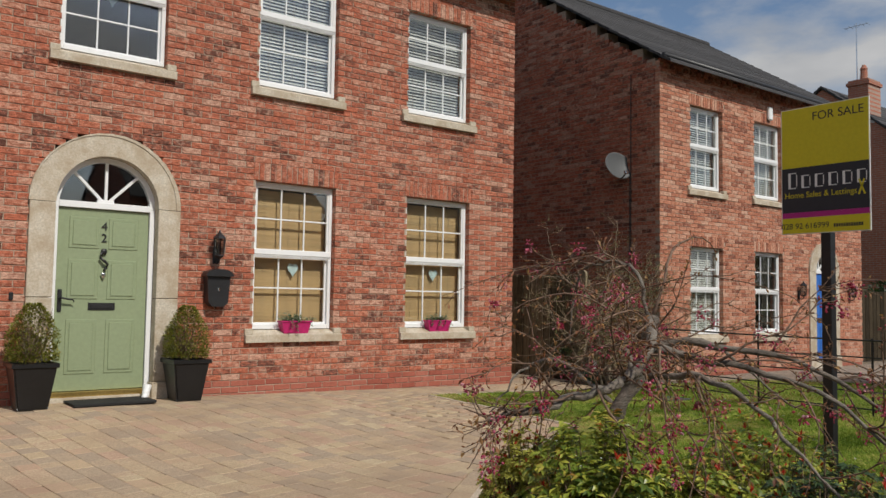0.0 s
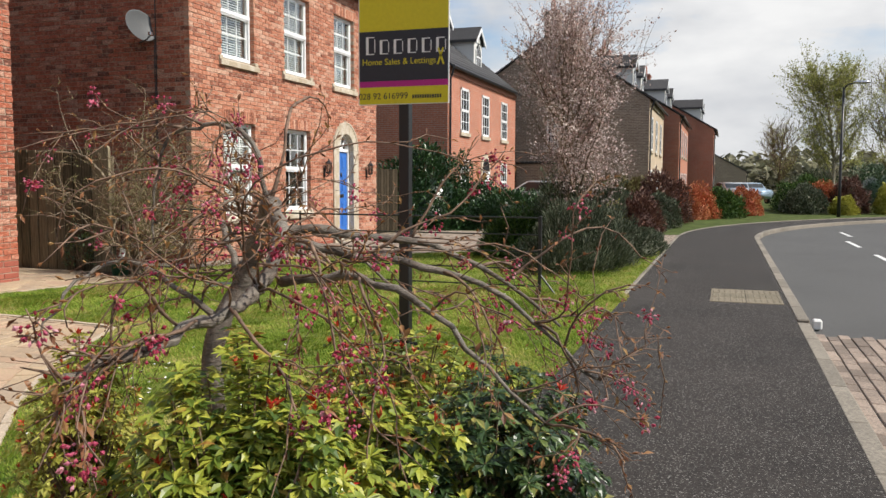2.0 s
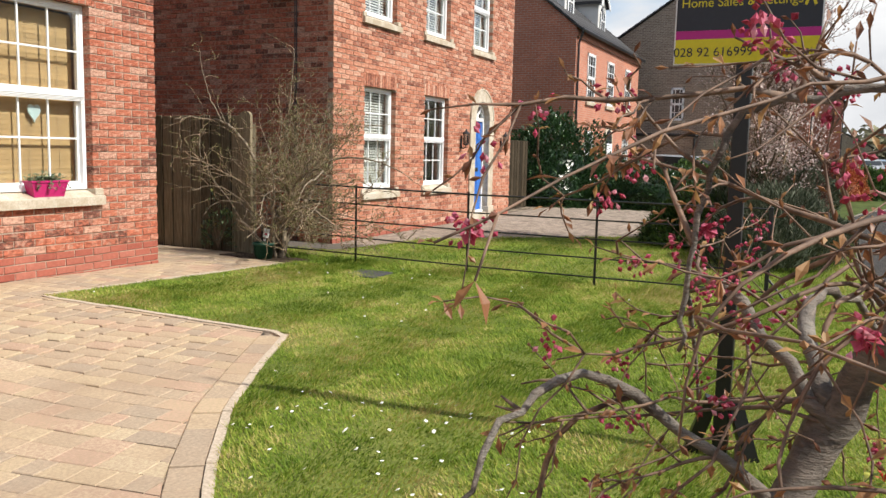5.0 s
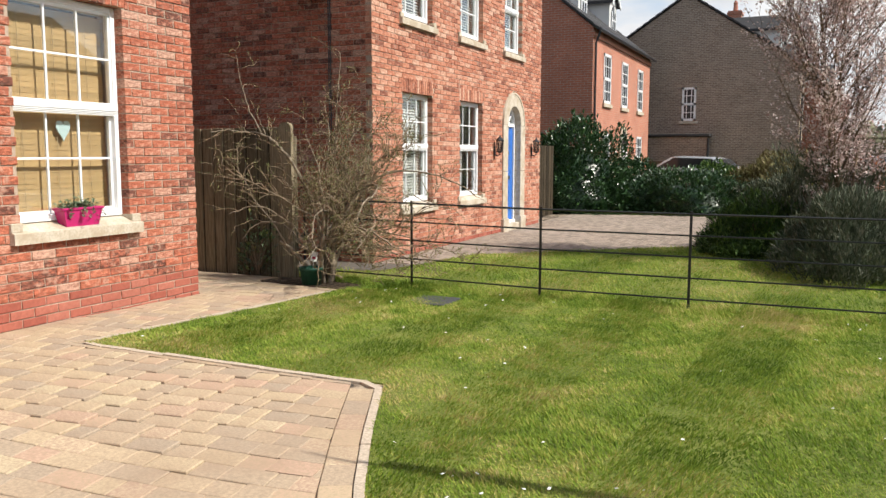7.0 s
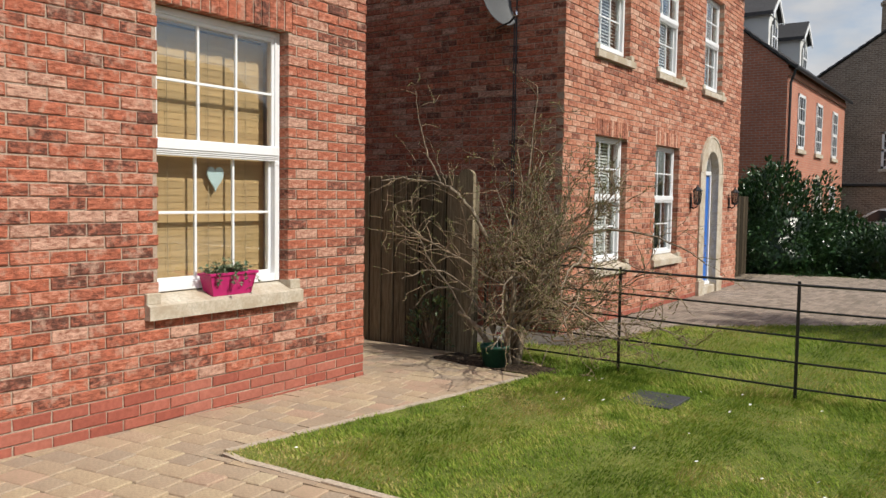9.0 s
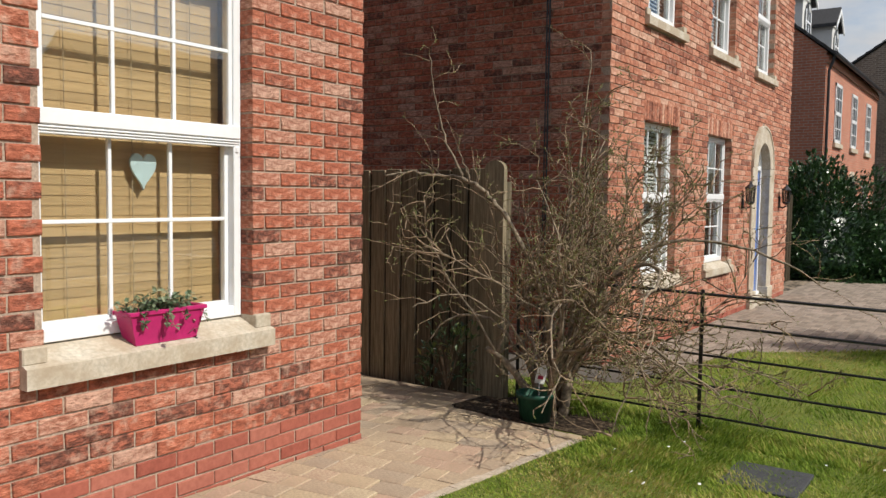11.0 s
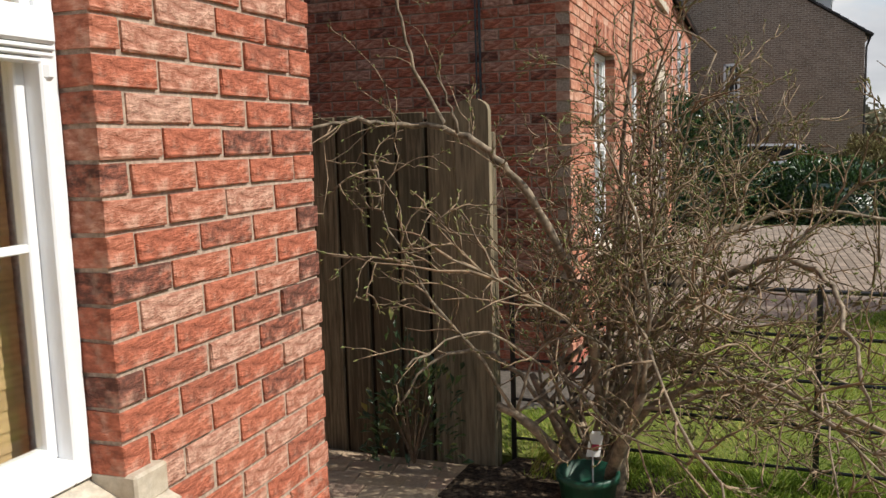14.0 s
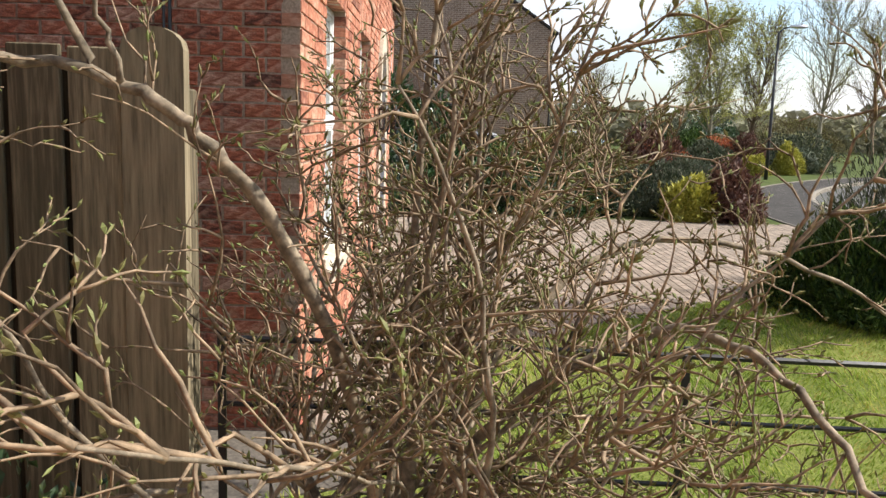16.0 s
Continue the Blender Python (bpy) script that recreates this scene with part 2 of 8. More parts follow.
# Dark wood; behind the board gaps its colour also stands in for shade.
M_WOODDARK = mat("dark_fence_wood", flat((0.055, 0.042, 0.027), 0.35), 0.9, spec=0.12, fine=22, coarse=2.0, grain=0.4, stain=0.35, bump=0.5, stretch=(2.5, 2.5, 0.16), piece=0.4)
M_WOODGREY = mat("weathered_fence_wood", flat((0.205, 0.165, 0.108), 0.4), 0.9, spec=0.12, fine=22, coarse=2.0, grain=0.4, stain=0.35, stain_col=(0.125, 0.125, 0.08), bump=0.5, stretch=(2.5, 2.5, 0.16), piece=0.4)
M_PAVER = mat("block_paver_buff", [(0.0, (0.36, 0.285, 0.21)), (0.16, (0.39, 0.305, 0.22)), (0.4, (0.435, 0.33, 0.225)), (0.65, (0.475, 0.37, 0.24)), (0.82, (0.44, 0.295, 0.215)), (1.0, (0.49, 0.40, 0.265))],
              0.9, fine=55, coarse=0.9, piece=0.78, grain=0.2, stain=0.55, stain_col=(0.29, 0.205, 0.14), bump=0.4, spec=0.25, stain_at=(0.44, 0.66))
M_EDGING = mat("concrete_edging", flat((0.52, 0.43, 0.33), 0.12), 0.92, fine=50, coarse=2, grain=0.25, stain=0.3, bump=0.4)
M_JOINT = mat("joint_sand", [(0.35, (0.05, 0.04, 0.03)), (0.5, (0.22, 0.17, 0.12)), (0.62, (0.38, 0.295, 0.21))], 0.95, fine=11, coarse=2.0, grain=0.4, stain=0.2, bump=0.5)
M_TARMAC = mat("footway_tarmac", [(0.3, (0.021, 0.018, 0.016)), (0.55, (0.034, 0.029, 0.026)), (0.8, (0.052, 0.044, 0.039))], 0.9, fine=60, coarse=0.8, grain=0.4, stain=0.35, stain_col=(0.045, 0.04, 0.037), bump=0.7, dist=0.005, spec=0.25, specks=0.22)
M_ROAD = mat("road_asphalt", flat((0.092, 0.09, 0.088), 0.2), 0.9, fine=90, coarse=0.5, grain=0.35, stain=0.3, stain_col=(0.09, 0.088, 0.086), bump=0.5)
M_KERB = mat("concrete_kerb", flat((0.25, 0.22, 0.18), 0.15), 0.9, fine=50, coarse=2, grain=0.25, stain=0.35, bump=0.4, piece=0.3)
M_TACTILE = mat("tactile_paving", flat((0.20, 0.17, 0.12), 0.15), 0.9, fine=50, coarse=3, grain=0.2, stain=0.3, bump=0.3, piece=0.4)
M_ROADBRICK = mat("road_block_paver", flat((0.30, 0.235, 0.19), 0.3), 0.9, fine=50, coarse=1.5, grain=0.3, stain=0.35, bump=0.4, piece=0.6)
M_LAWN = mat("lawn_soil_turf", [(0.2, (0.085, 0.115, 0.022)), (0.5, (0.13, 0.165, 0.034)), (0.8, (0.20, 0.21, 0.055))], 0.95, fine=60, coarse=0.7, grain=0.4, stain=0.35, stain_col=(0.20, 0.22, 0.06), bump=0.8, dist=0.01, spec=0.1)
M_EARTH = mat("far_ground", [(0.2, (0.06, 0.085, 0.022)), (0.8, (0.10, 0.125, 0.04))], 0.95, fine=3, coarse=0.1, grain=0.3, stain=0.3, bump=0.2, spec=0.1)
M_PAVER2 = mat("block_paver_grey", [(0.0, (0.21, 0.17, 0.135)), (0.5, (0.29, 0.235, 0.19)), (1.0, (0.36, 0.29, 0.235))], 0.92, fine=55, coarse=0.7, piece=0.7, grain=0.25, stain=0.3, stain_col=(0.2, 0.165, 0.13), bump=0.4, spec=0.2)
M_CONCRETE = mat("path_concrete", flat((0.14, 0.12, 0.10), 0.15), 0.92, fine=40, coarse=1.2, grain=0.25, stain=0.35, bump=0.4, spec=0.2)

# ---- helpers for building ----
def smooth(a, b, v):
    t = min(1, max(0, (v - a) / (b - a)))
    return t * t * (3 - 2 * t)


def G(x, y):
    """Height of the ground."""
    s = smooth(5.5, 9.0, y)
    return -0.11 + s * (0.10 + 0.02 * max(0, min(6, 8.5 - x)) - 0.12 * smooth(8.6, 12.0, x))


def wloc(ob):
    v = Vector((0, 0, 0))
    while ob:
        v += ob.matrix_basis.translation + ob.matrix_parent_inverse.translation
        ob = ob.parent
    return v


def thing(name, loc, label, category, group="", kind=""):
    ob = new(name)
    ob.location = loc
    ob.empty_display_size = 0.1
    return tagged(ob, label, category, group, kind)


def mesh_ob(name, me, material, parent=None, label=""):
    ob = new(name, me)
    if not me.materials:
        me.materials.append(material)
    if parent:
        ob.parent = parent
        ob.matrix_parent_inverse = Matrix.Translation(-wloc(parent))
    if label:
        ob["label"] = label
    return ob


def part(name, bm, material, parent=None, label="", soft=False):
    """Links a bmesh, in world coordinates, as one mesh object under a thing or a part."""
    me = bpy.data.meshes.new(name)
    bm.normal_update()
    bm.to_mesh(me)
    bm.free()
    if soft:
        me.polygons.foreach_set("use_smooth", [True] * len(me.polygons))
    return mesh_ob(name, me, material, parent, label)


def box(bm, x0, x1, y0, y1, z0, z1, bevel=0.0):
    r = bmesh.ops.create_cube(bm, size=1.0, matrix=Matrix.Translation(((x0 + x1) / 2, (y0 + y1) / 2, (z0 + z1) / 2)) @ Matrix.Diagonal((abs(x1 - x0), abs(y1 - y0), abs(z1 - z0), 1)))
    if bevel:
        es = list({e for v in r["verts"] for e in v.link_edges})
        bmesh.ops.bevel(bm, geom=es, offset=bevel, segments=1, affect="EDGES")
    return bm


def bx(x0, x1, y0, y1, z0, z1, bevel=0.0):
    return box(bmesh.new(), x0, x1, y0, y1, z0, z1, bevel)


def rings(bm, prof, cx, cy, n=16, sx=1.0, sy=1.0, phase=0.0, cap=True):
    """Turned or square-section body: prof is (radius, z)."""
    rows = [[bm.verts.new((cx + sx * r * math.cos(phase + 2 * math.pi * k / n), cy + sy * r * math.sin(phase + 2 * math.pi * k / n), z)) for k in range(n)] for r, z in prof]
    for a, b in zip(rows, rows[1:]):
        for k in range(n):
            bm.faces.new((a[k], a[(k + 1) % n], b[(k + 1) % n], b[k]))
    if cap:
        bm.faces.new(rows[0][::-1])
        bm.faces.new(rows[-1])
    return bm


def prism(bm, outline, depth, m=None):
    """Extrudes an (x, z) outline by depth along y."""
    a = [bm.verts.new((x, 0, z)) for x, z in outline]
    b = [bm.verts.new((x, depth, z)) for x, z in outline]
    n = len(a)
    bm.faces.new(a)
    bm.faces.new(b[::-1])
    for k in range(n):
        bm.faces.new((a[k], b[k], b[(k + 1) % n], a[(k + 1) % n]))
    if m is not None:
        bmesh.ops.transform(bm, matrix=m, verts=a + b)
    return bm


def tube_data(V, Fc, pts, radii, n=6):
    """Appends a tapered tube along pts to vertex and face lists."""
    base = len(V)
    ref = Vector((0.31, 0.17, 0.93))
    for i, p in enumerate(pts):
        d = (pts[min(i + 1, len(pts) - 1)] - pts[max(i - 1, 0)])
        if d.length < 1e-6:
            d = Vector((0, 0, 1))
        d.normalize()
        u = d.cross(ref)
        if u.length < 0.05:
            u = d.cross(Vector((1, 0, 0)))
        u.normalize()
        w = d.cross(u)
        for k in range(n):
            a = 2 * math.pi * k / n
            V.append(tuple(p + radii[i] * (math.cos(a) * u + math.sin(a) * w)))
    for i in range(len(pts) - 1):
        for k in range(n):
            a, b = base + i * n + k, base + i * n + (k + 1) % n
            Fc.append((a, b, b + n, a + n))
    Fc.append(tuple(base + (len(pts) - 1) * n + k for k in range(n)))
    Fc.append(tuple(base + n - 1 - k for k in range(n)))


def tube(pts, radii, n=8):
    V, Fc = [], []
    pts = [Vector(p) for p in pts]
    tube_data(V, Fc, pts, radii if isinstance(radii, (list, tuple)) else [radii] * len(pts), n)
    me = bpy.data.meshes.new("tube")
    me.from_pydata(V, [], Fc)
    bm = bmesh.new()
    bm.from_mesh(me)
    bpy.data.meshes.remove(me)
    return bm


def data_ob(name, V, Fc, material, parent=None, label="", soft=False):
    me = bpy.data.meshes.new(name)
    me.from_pydata(V, [], Fc)
    if soft:
        me.polygons.foreach_set("use_smooth", [True] * len(me.polygons))
    return mesh_ob(name, me, material, parent, label)


def block_verts(a, b, h0, h1, d0, d1, c=0.004):
    """A brick or paver in (u, v, n) with chamfered outer face: 12 vertices, 13 faces' worth of corners."""
    V = [(a, h0, d0), (b, h0, d0), (b, h1, d0), (a, h1, d0),
         (a, h0, d1 - c), (b, h0, d1 - c), (b, h1, d1 - c), (a, h1, d1 - c),
         (a + c, h0 + c, d1), (b - c, h0 + c, d1), (b - c, h1 - c, d1), (a + c, h1 - c, d1)]
    Fc = [(8, 9, 10, 11)]
    for k in range(4):
        j = (k + 1) % 4
        Fc += [(4 + k, 4 + j, 8 + j, 8 + k), (k, j, 4 + j, 4 + k)]
    return V, Fc


def free_spans(spans, z0, z1):
    """Cuts (u0, u1, lo, hi, arch) openings out of a course; returns the cut intervals."""
    cut = []
    for u0, u1, lo, hi, arch in spans:
        zm = (z0 + z1) / 2
        if lo - 0.02 < zm < hi:
            cut.append((u0, u1))
        elif arch and hi <= zm < hi + (u1 - u0) / 2:
            c, r = (u0 + u1) / 2, (u1 - u0) / 2
            w = math.sqrt(max(0, r * r - (zm - hi) ** 2))
            cut.append((c - w, c + w))
    return cut


def brick_wall(owner, O, U, N, L, z0, z1, openings, mats, plinth=-9.0, start=0.0, skips=(), parts=None, thick=0.3, soldiers=(), gable=None):
    """A wall face of stretcher-bond bricks proud of their mortar. O: corner, U: along, N: outwards; openings and skips: (u0, u1, z0, z1, arch)."""
    U, N, O = Vector(U), Vector(N), Vector(O)
    P = 0.225
    put = lambda p: O + p[0] * U + Vector((0, 0, p[1])) + p[2] * N
    right = U.cross(Vector((0, 0, 1))).dot(N) > 0
    Vb, Fb, Vp, Fp, single, shared = [], [], [], [], [], {}
    rng = random.Random(len(openings) * 17 + int(L * 10))

    def add(a, b, h0, h1, smooth_brick):
        d = rng.uniform(-0.003, 0.003)
        if parts and h1 - h0 < 0.1 and not smooth_brick and len(single) < 300 and parts[0] < (a + b) / 2 < parts[1] and parts[2] < h0 < parts[3]:
            single.append((a, b, h0, h1, d))
            return
        V, Fc = block_verts(a, b, h0, h1, -0.102, d)
        V = [(v[0] + rng.uniform(-0.0022, 0.0022), v[1] + rng.uniform(-0.0022, 0.0022), v[2]) for v in V]
        VV, FF = (Vp, Fp) if smooth_brick else (Vb, Fb)
        k = len(VV)
        VV.extend(tuple(put(v)) for v in V)
        FF.extend(tuple(k + i for i in (f if right else f[::-1])) for f in Fc)

    n = int(math.ceil((z1 - z0) / 0.075))
    for c in range(n):
        lo, hi = z0 + c * 0.075 + 0.005, z0 + c * 0.075 + 0.07
        end = L
        beg = 0.0
        if gable:
            beg, end = gable(hi)
            if end - beg < 0.1:
                continue
        cuts = sorted(free_spans(openings, lo, hi) + free_spans(skips, lo, hi))
        free, p = [], beg
        for a, b in cuts:
            if a > p:
                free.append((p, min(a, end)))
            p = max(p, b)
        if p < end:
            free.append((p, end))
        u = start - (P / 2 if c % 2 else 0) - P
        while u < L:
            a, b = u + 0.005, u + P - 0.005
            for f0, f1 in free:
                s, e = max(a, f0), min(b, f1)
                if e - s > 0.035:
                    add(s, e, lo + rng.uniform(-0.0015, 0.0015), hi + rng.uniform(-0.0015, 0.0015), hi < plinth)
            u += P
    for u0, u1, s0 in soldiers:
        k = max(1, round((u1 - u0) / 0.075))
        w = (u1 - u0) / k
        for i in range(k):
            add(u0 + i * w + 0.005, u0 + (i + 1) * w - 0.005, s0 + 0.005, s0 + 0.215, False)
    # backing of mortar with the openings through it
    us, zs = {0.006, L - 0.006}, {z0 - 0.4, z1}
    holes = [(u0 - 0.006, u1 + 0.006, lo - 0.006, hi + 0.006, arch) for u0, u1, lo, hi, arch in openings]
    for u0, u1, lo, hi, arch in holes:
        us |= {u0, u1}
        zs |= {lo, hi}
        if arch:
            r = (u1 - u0) / 2
            us |= {u0 + r - r * math.cos(math.pi * i / 14) for i in range(15)}
            zs |= {hi + r * math.sin(math.pi * i / 14) for i in range(8)}
    if gable:
        zs |= {z1 - 0.25 * i for i in range(1, 14)}
        us |= {0.006 + (L - 0.012) * i / 30 for i in range(31)}
    us, zs = sorted(u for u in us if -1e-6 <= u <= L + 1e-6), sorted(z for z in zs if z <= z1 + 1e-6)
    bm = bmesh.new()
    for i in range(len(us) - 1):
        for j in range(len(zs) - 1):
            um, zm = (us[i] + us[i + 1]) / 2, (zs[j] + zs[j + 1]) / 2
            if us[i + 1] - us[i] < 1e-5 or zs[j + 1] - zs[j] < 1e-5:
                continue
            if any(a < um < b for a, b in free_spans(holes, zm - 1e-4, zm + 1e-4)):
                continue
            if gable:
                g0, g1 = gable(zm)
                if not g0 < um < g1:
                    continue
            vs = [bm.verts.new(put((u, z, d))) for d in (-thick, -0.009) for u, z in ((us[i], zs[j]), (us[i + 1], zs[j]), (us[i + 1], zs[j + 1]), (us[i], zs[j + 1]))]
            for f in ((0, 1, 2, 3), (4, 5, 6, 7), (0, 1, 5, 4), (1, 2, 6, 5), (2, 3, 7, 6), (3, 0, 4, 7)):
                bm.faces.new([vs[k] for k in f])
    bmesh.ops.remove_doubles(bm, verts=bm.verts, dist=1e-4)
    dead = [f for f in bm.faces if len([g for g in f.edges[0].link_faces if set(g.verts) == set(f.verts)]) > 1]
    bmesh.ops.delete(bm, geom=dead, context="FACES_ONLY")
    bmesh.ops.recalc_face_normals(bm, faces=bm.faces)
    part("mortar_backing", bm, M_MORTAR, owner)
    if Vb:
        tagged(data_ob("brickwork", Vb, Fb, mats[0], owner), kind="stuff")
    if Vp:
        tagged(data_ob("plinth_brickwork", Vp, Fp, mats[1], owner, "smooth red plinth bricks"), kind="stuff")
    LATE.append((owner, single, put, mats[0], U, N, O))


LATE = []


def lay_single_bricks():
    """Bricks that can be told apart, as parts of their wall."""
    rngb = random.Random(61)
    for owner, single, put, material, U, N, O in LATE:
        shared = {}
        for a, b, h0, h1, d in single:
            key = (round(b - a, 2), rngb.randrange(5))
            if key not in shared:
                V, Fc = block_verts(-key[0] / 2, key[0] / 2, -0.0325, 0.0325, -0.1, 0.0)
                V = [(v[0] + rngb.uniform(-0.0025, 0.0025), v[1] + rngb.uniform(-0.0025, 0.0025), v[2]) for v in V]
                me = bpy.data.meshes.new("brick")
                me.from_pydata([tuple(v[0] * U + Vector((0, 0, v[1])) + v[2] * N) for v in V], [], Fc)
                bmn = bmesh.new()
                bmn.from_mesh(me)
                bmesh.ops.recalc_face_normals(bmn, faces=bmn.faces)
                bmn.to_mesh(me)
                bmn.free()
                me.materials.append(material)
                shared[key] = me
            ob = new("brick", shared[key])
            ob.parent = owner
            ob.location = put(((a + b) / 2, (h0 + h1) / 2, d))
            ob.matrix_parent_inverse = Matrix.Translation(-wloc(owner))


def sheet(name, outline, lift, material, label, category="", depth=0.12, cuts=(5.5, 6.4, 7.3, 8.2, 9.0), parent=None):
    """A slab of ground cover that follows the ground."""
    bm = bmesh.new()
    bm.faces.new([bm.verts.new((x, y, 0)) for x, y in outline])
    for y in cuts:
        bmesh.ops.bisect_plane(bm, geom=bm.verts[:] + bm.edges[:] + bm.faces[:], plane_co=(0, y, 0), plane_no=(0, 1, 0))
    for x in (2.5, 8.5, 12.0):
        bmesh.ops.bisect_plane(bm, geom=bm.verts[:] + bm.edges[:] + bm.faces[:], plane_co=(x, 0, 0), plane_no=(1, 0, 0))
    bmesh.ops.recalc_face_normals(bm, faces=bm.faces)
    if bm.faces[:][0].normal.z < 0:
        bmesh.ops.reverse_faces(bm, faces=bm.faces)
    ex = bmesh.ops.extrude_face_region(bm, geom=bm.faces[:])
    top = {v for v in ex["geom"] if isinstance(v, bmesh.types.BMVert)}
    for v in bm.verts:
        v.co.z = G(v.co.x, v.co.y) + lift - (0 if v in top else depth)
    bmesh.ops.recalc_face_normals(bm, faces=bm.faces)
    return tagged(part(name, bm, material, parent), label, category or name.replace("_", " "), kind="structure")

# ---- ground ----
KERB_Y, PAVE_Y, FENCE_X = 0.15, 1.95, 10.25
CURVE = [(1.3, 1.98), (1.75, 2.35), (2.25, 2.85), (2.9, 3.5), (3.6, 4.25), (4.3, 4.83), (5.07, 5.36), (5.79, 5.72), (6.69, 6.13)]
TIP, PATH_END = (6.34, 8.43), (9.48, 8.15)      # corners where the lawn meets the drive and the path


def bend(x):
    """How far the road swings away to the south in the distance."""
    return 0.0 if x < 22 else -0.028 * (x - 22) ** 2


bm = bmesh.new()
box(bm, -600, 900, -600, 600, -0.6, -0.32)
tagged(part("ground", bm, M_EARTH), "grassy open ground reaching to the horizon", "ground", kind="structure")

strip = [x for x in range(-30, 52, 1)]
tagged(sheet("road", [(x, KERB_Y - 0.12 + bend(x)) for x in strip] + [(51, -40), (-30, -40)], -0.10, M_ROAD, "grey asphalt estate road curving away", depth=0.2), category="road")
sheet("pavement", [(x, PAVE_Y + bend(x)) for x in strip][::-1] + [(x, KERB_Y + bend(x)) for x in strip], 0.0, M_TARMAC, "dark worn tarmac footway along the road", depth=0.2)
FINE = tuple(5.2 + 0.25 * i for i in range(17))
sheet("driveway_base", [(-9, PAVE_Y)] + [CURVE[0]] + CURVE[1:] + [TIP, PATH_END, (9.5, 8.75), (9.6, 9.3), (10.06, 9.3), (10.06, 13), (8.5, 13), (8.5, 9.3), (-9, 9.3)], -0.011, M_JOINT, "sand-jointed bed of the block-paved drive", "driveway", cuts=FINE)
sheet("lawn", CURVE + [TIP, PATH_END, (9.5, 8.45), (FENCE_X - 0.02, 8.45), (FENCE_X - 0.02, PAVE_Y)], 0.0, M_LAWN, "mown spring lawn with daisies and mowing stripes", "lawn")
sheet("lawn_neighbour", [(FENCE_X, PAVE_Y), (FENCE_X, 9.6), (11.03, 9.48), (11.38, 8.75), (13.6, 8.3), (15.6, 5.9), (17.4, PAVE_Y)], 0.0, M_LAWN, "neighbouring mown lawn beyond the metal fence", "lawn")
DRIVE2 = [(12.2, 8.95), (12.2, 8.62), (13.6, 8.3), (15.6, 5.9), (17.4, PAVE_Y), (22.8, PAVE_Y), (22.8, 9.2), (12.2, 9.2)]
sheet("drive_neighbour", [(12.2, 16), (12.2, 8.62), (13.6, 8.3), (15.6, 5.9), (17.4, PAVE_Y), (22.8, PAVE_Y), (22.8, 16)], -0.011, M_JOINT, "sand-jointed bed of the neighbouring drive", "driveway", cuts=FINE)
sheet("side_path", [(10.3, 16), (10.3, 9.62), (11.05, 9.5), (11.4, 8.75), (12.2, 8.62), (12.2, 16)], 0.0, M_CONCRETE, "worn concrete side path of the neighbouring house", "path")
sheet("verge", [(22.8, PAVE_Y), (22.8, 16), (90, 16), (90, -20)] + [(x, PAVE_Y + bend(x)) for x in strip if x > 23][::-1], -0.01, M_EARTH, "grass verge and gardens along the street", "verge", cuts=())

# ---- houses: setting out ----
H1Y, H1X = 9.23, 8.515
H2Y, H2X0, H2X1 = 9.18, 12.03, 19.6


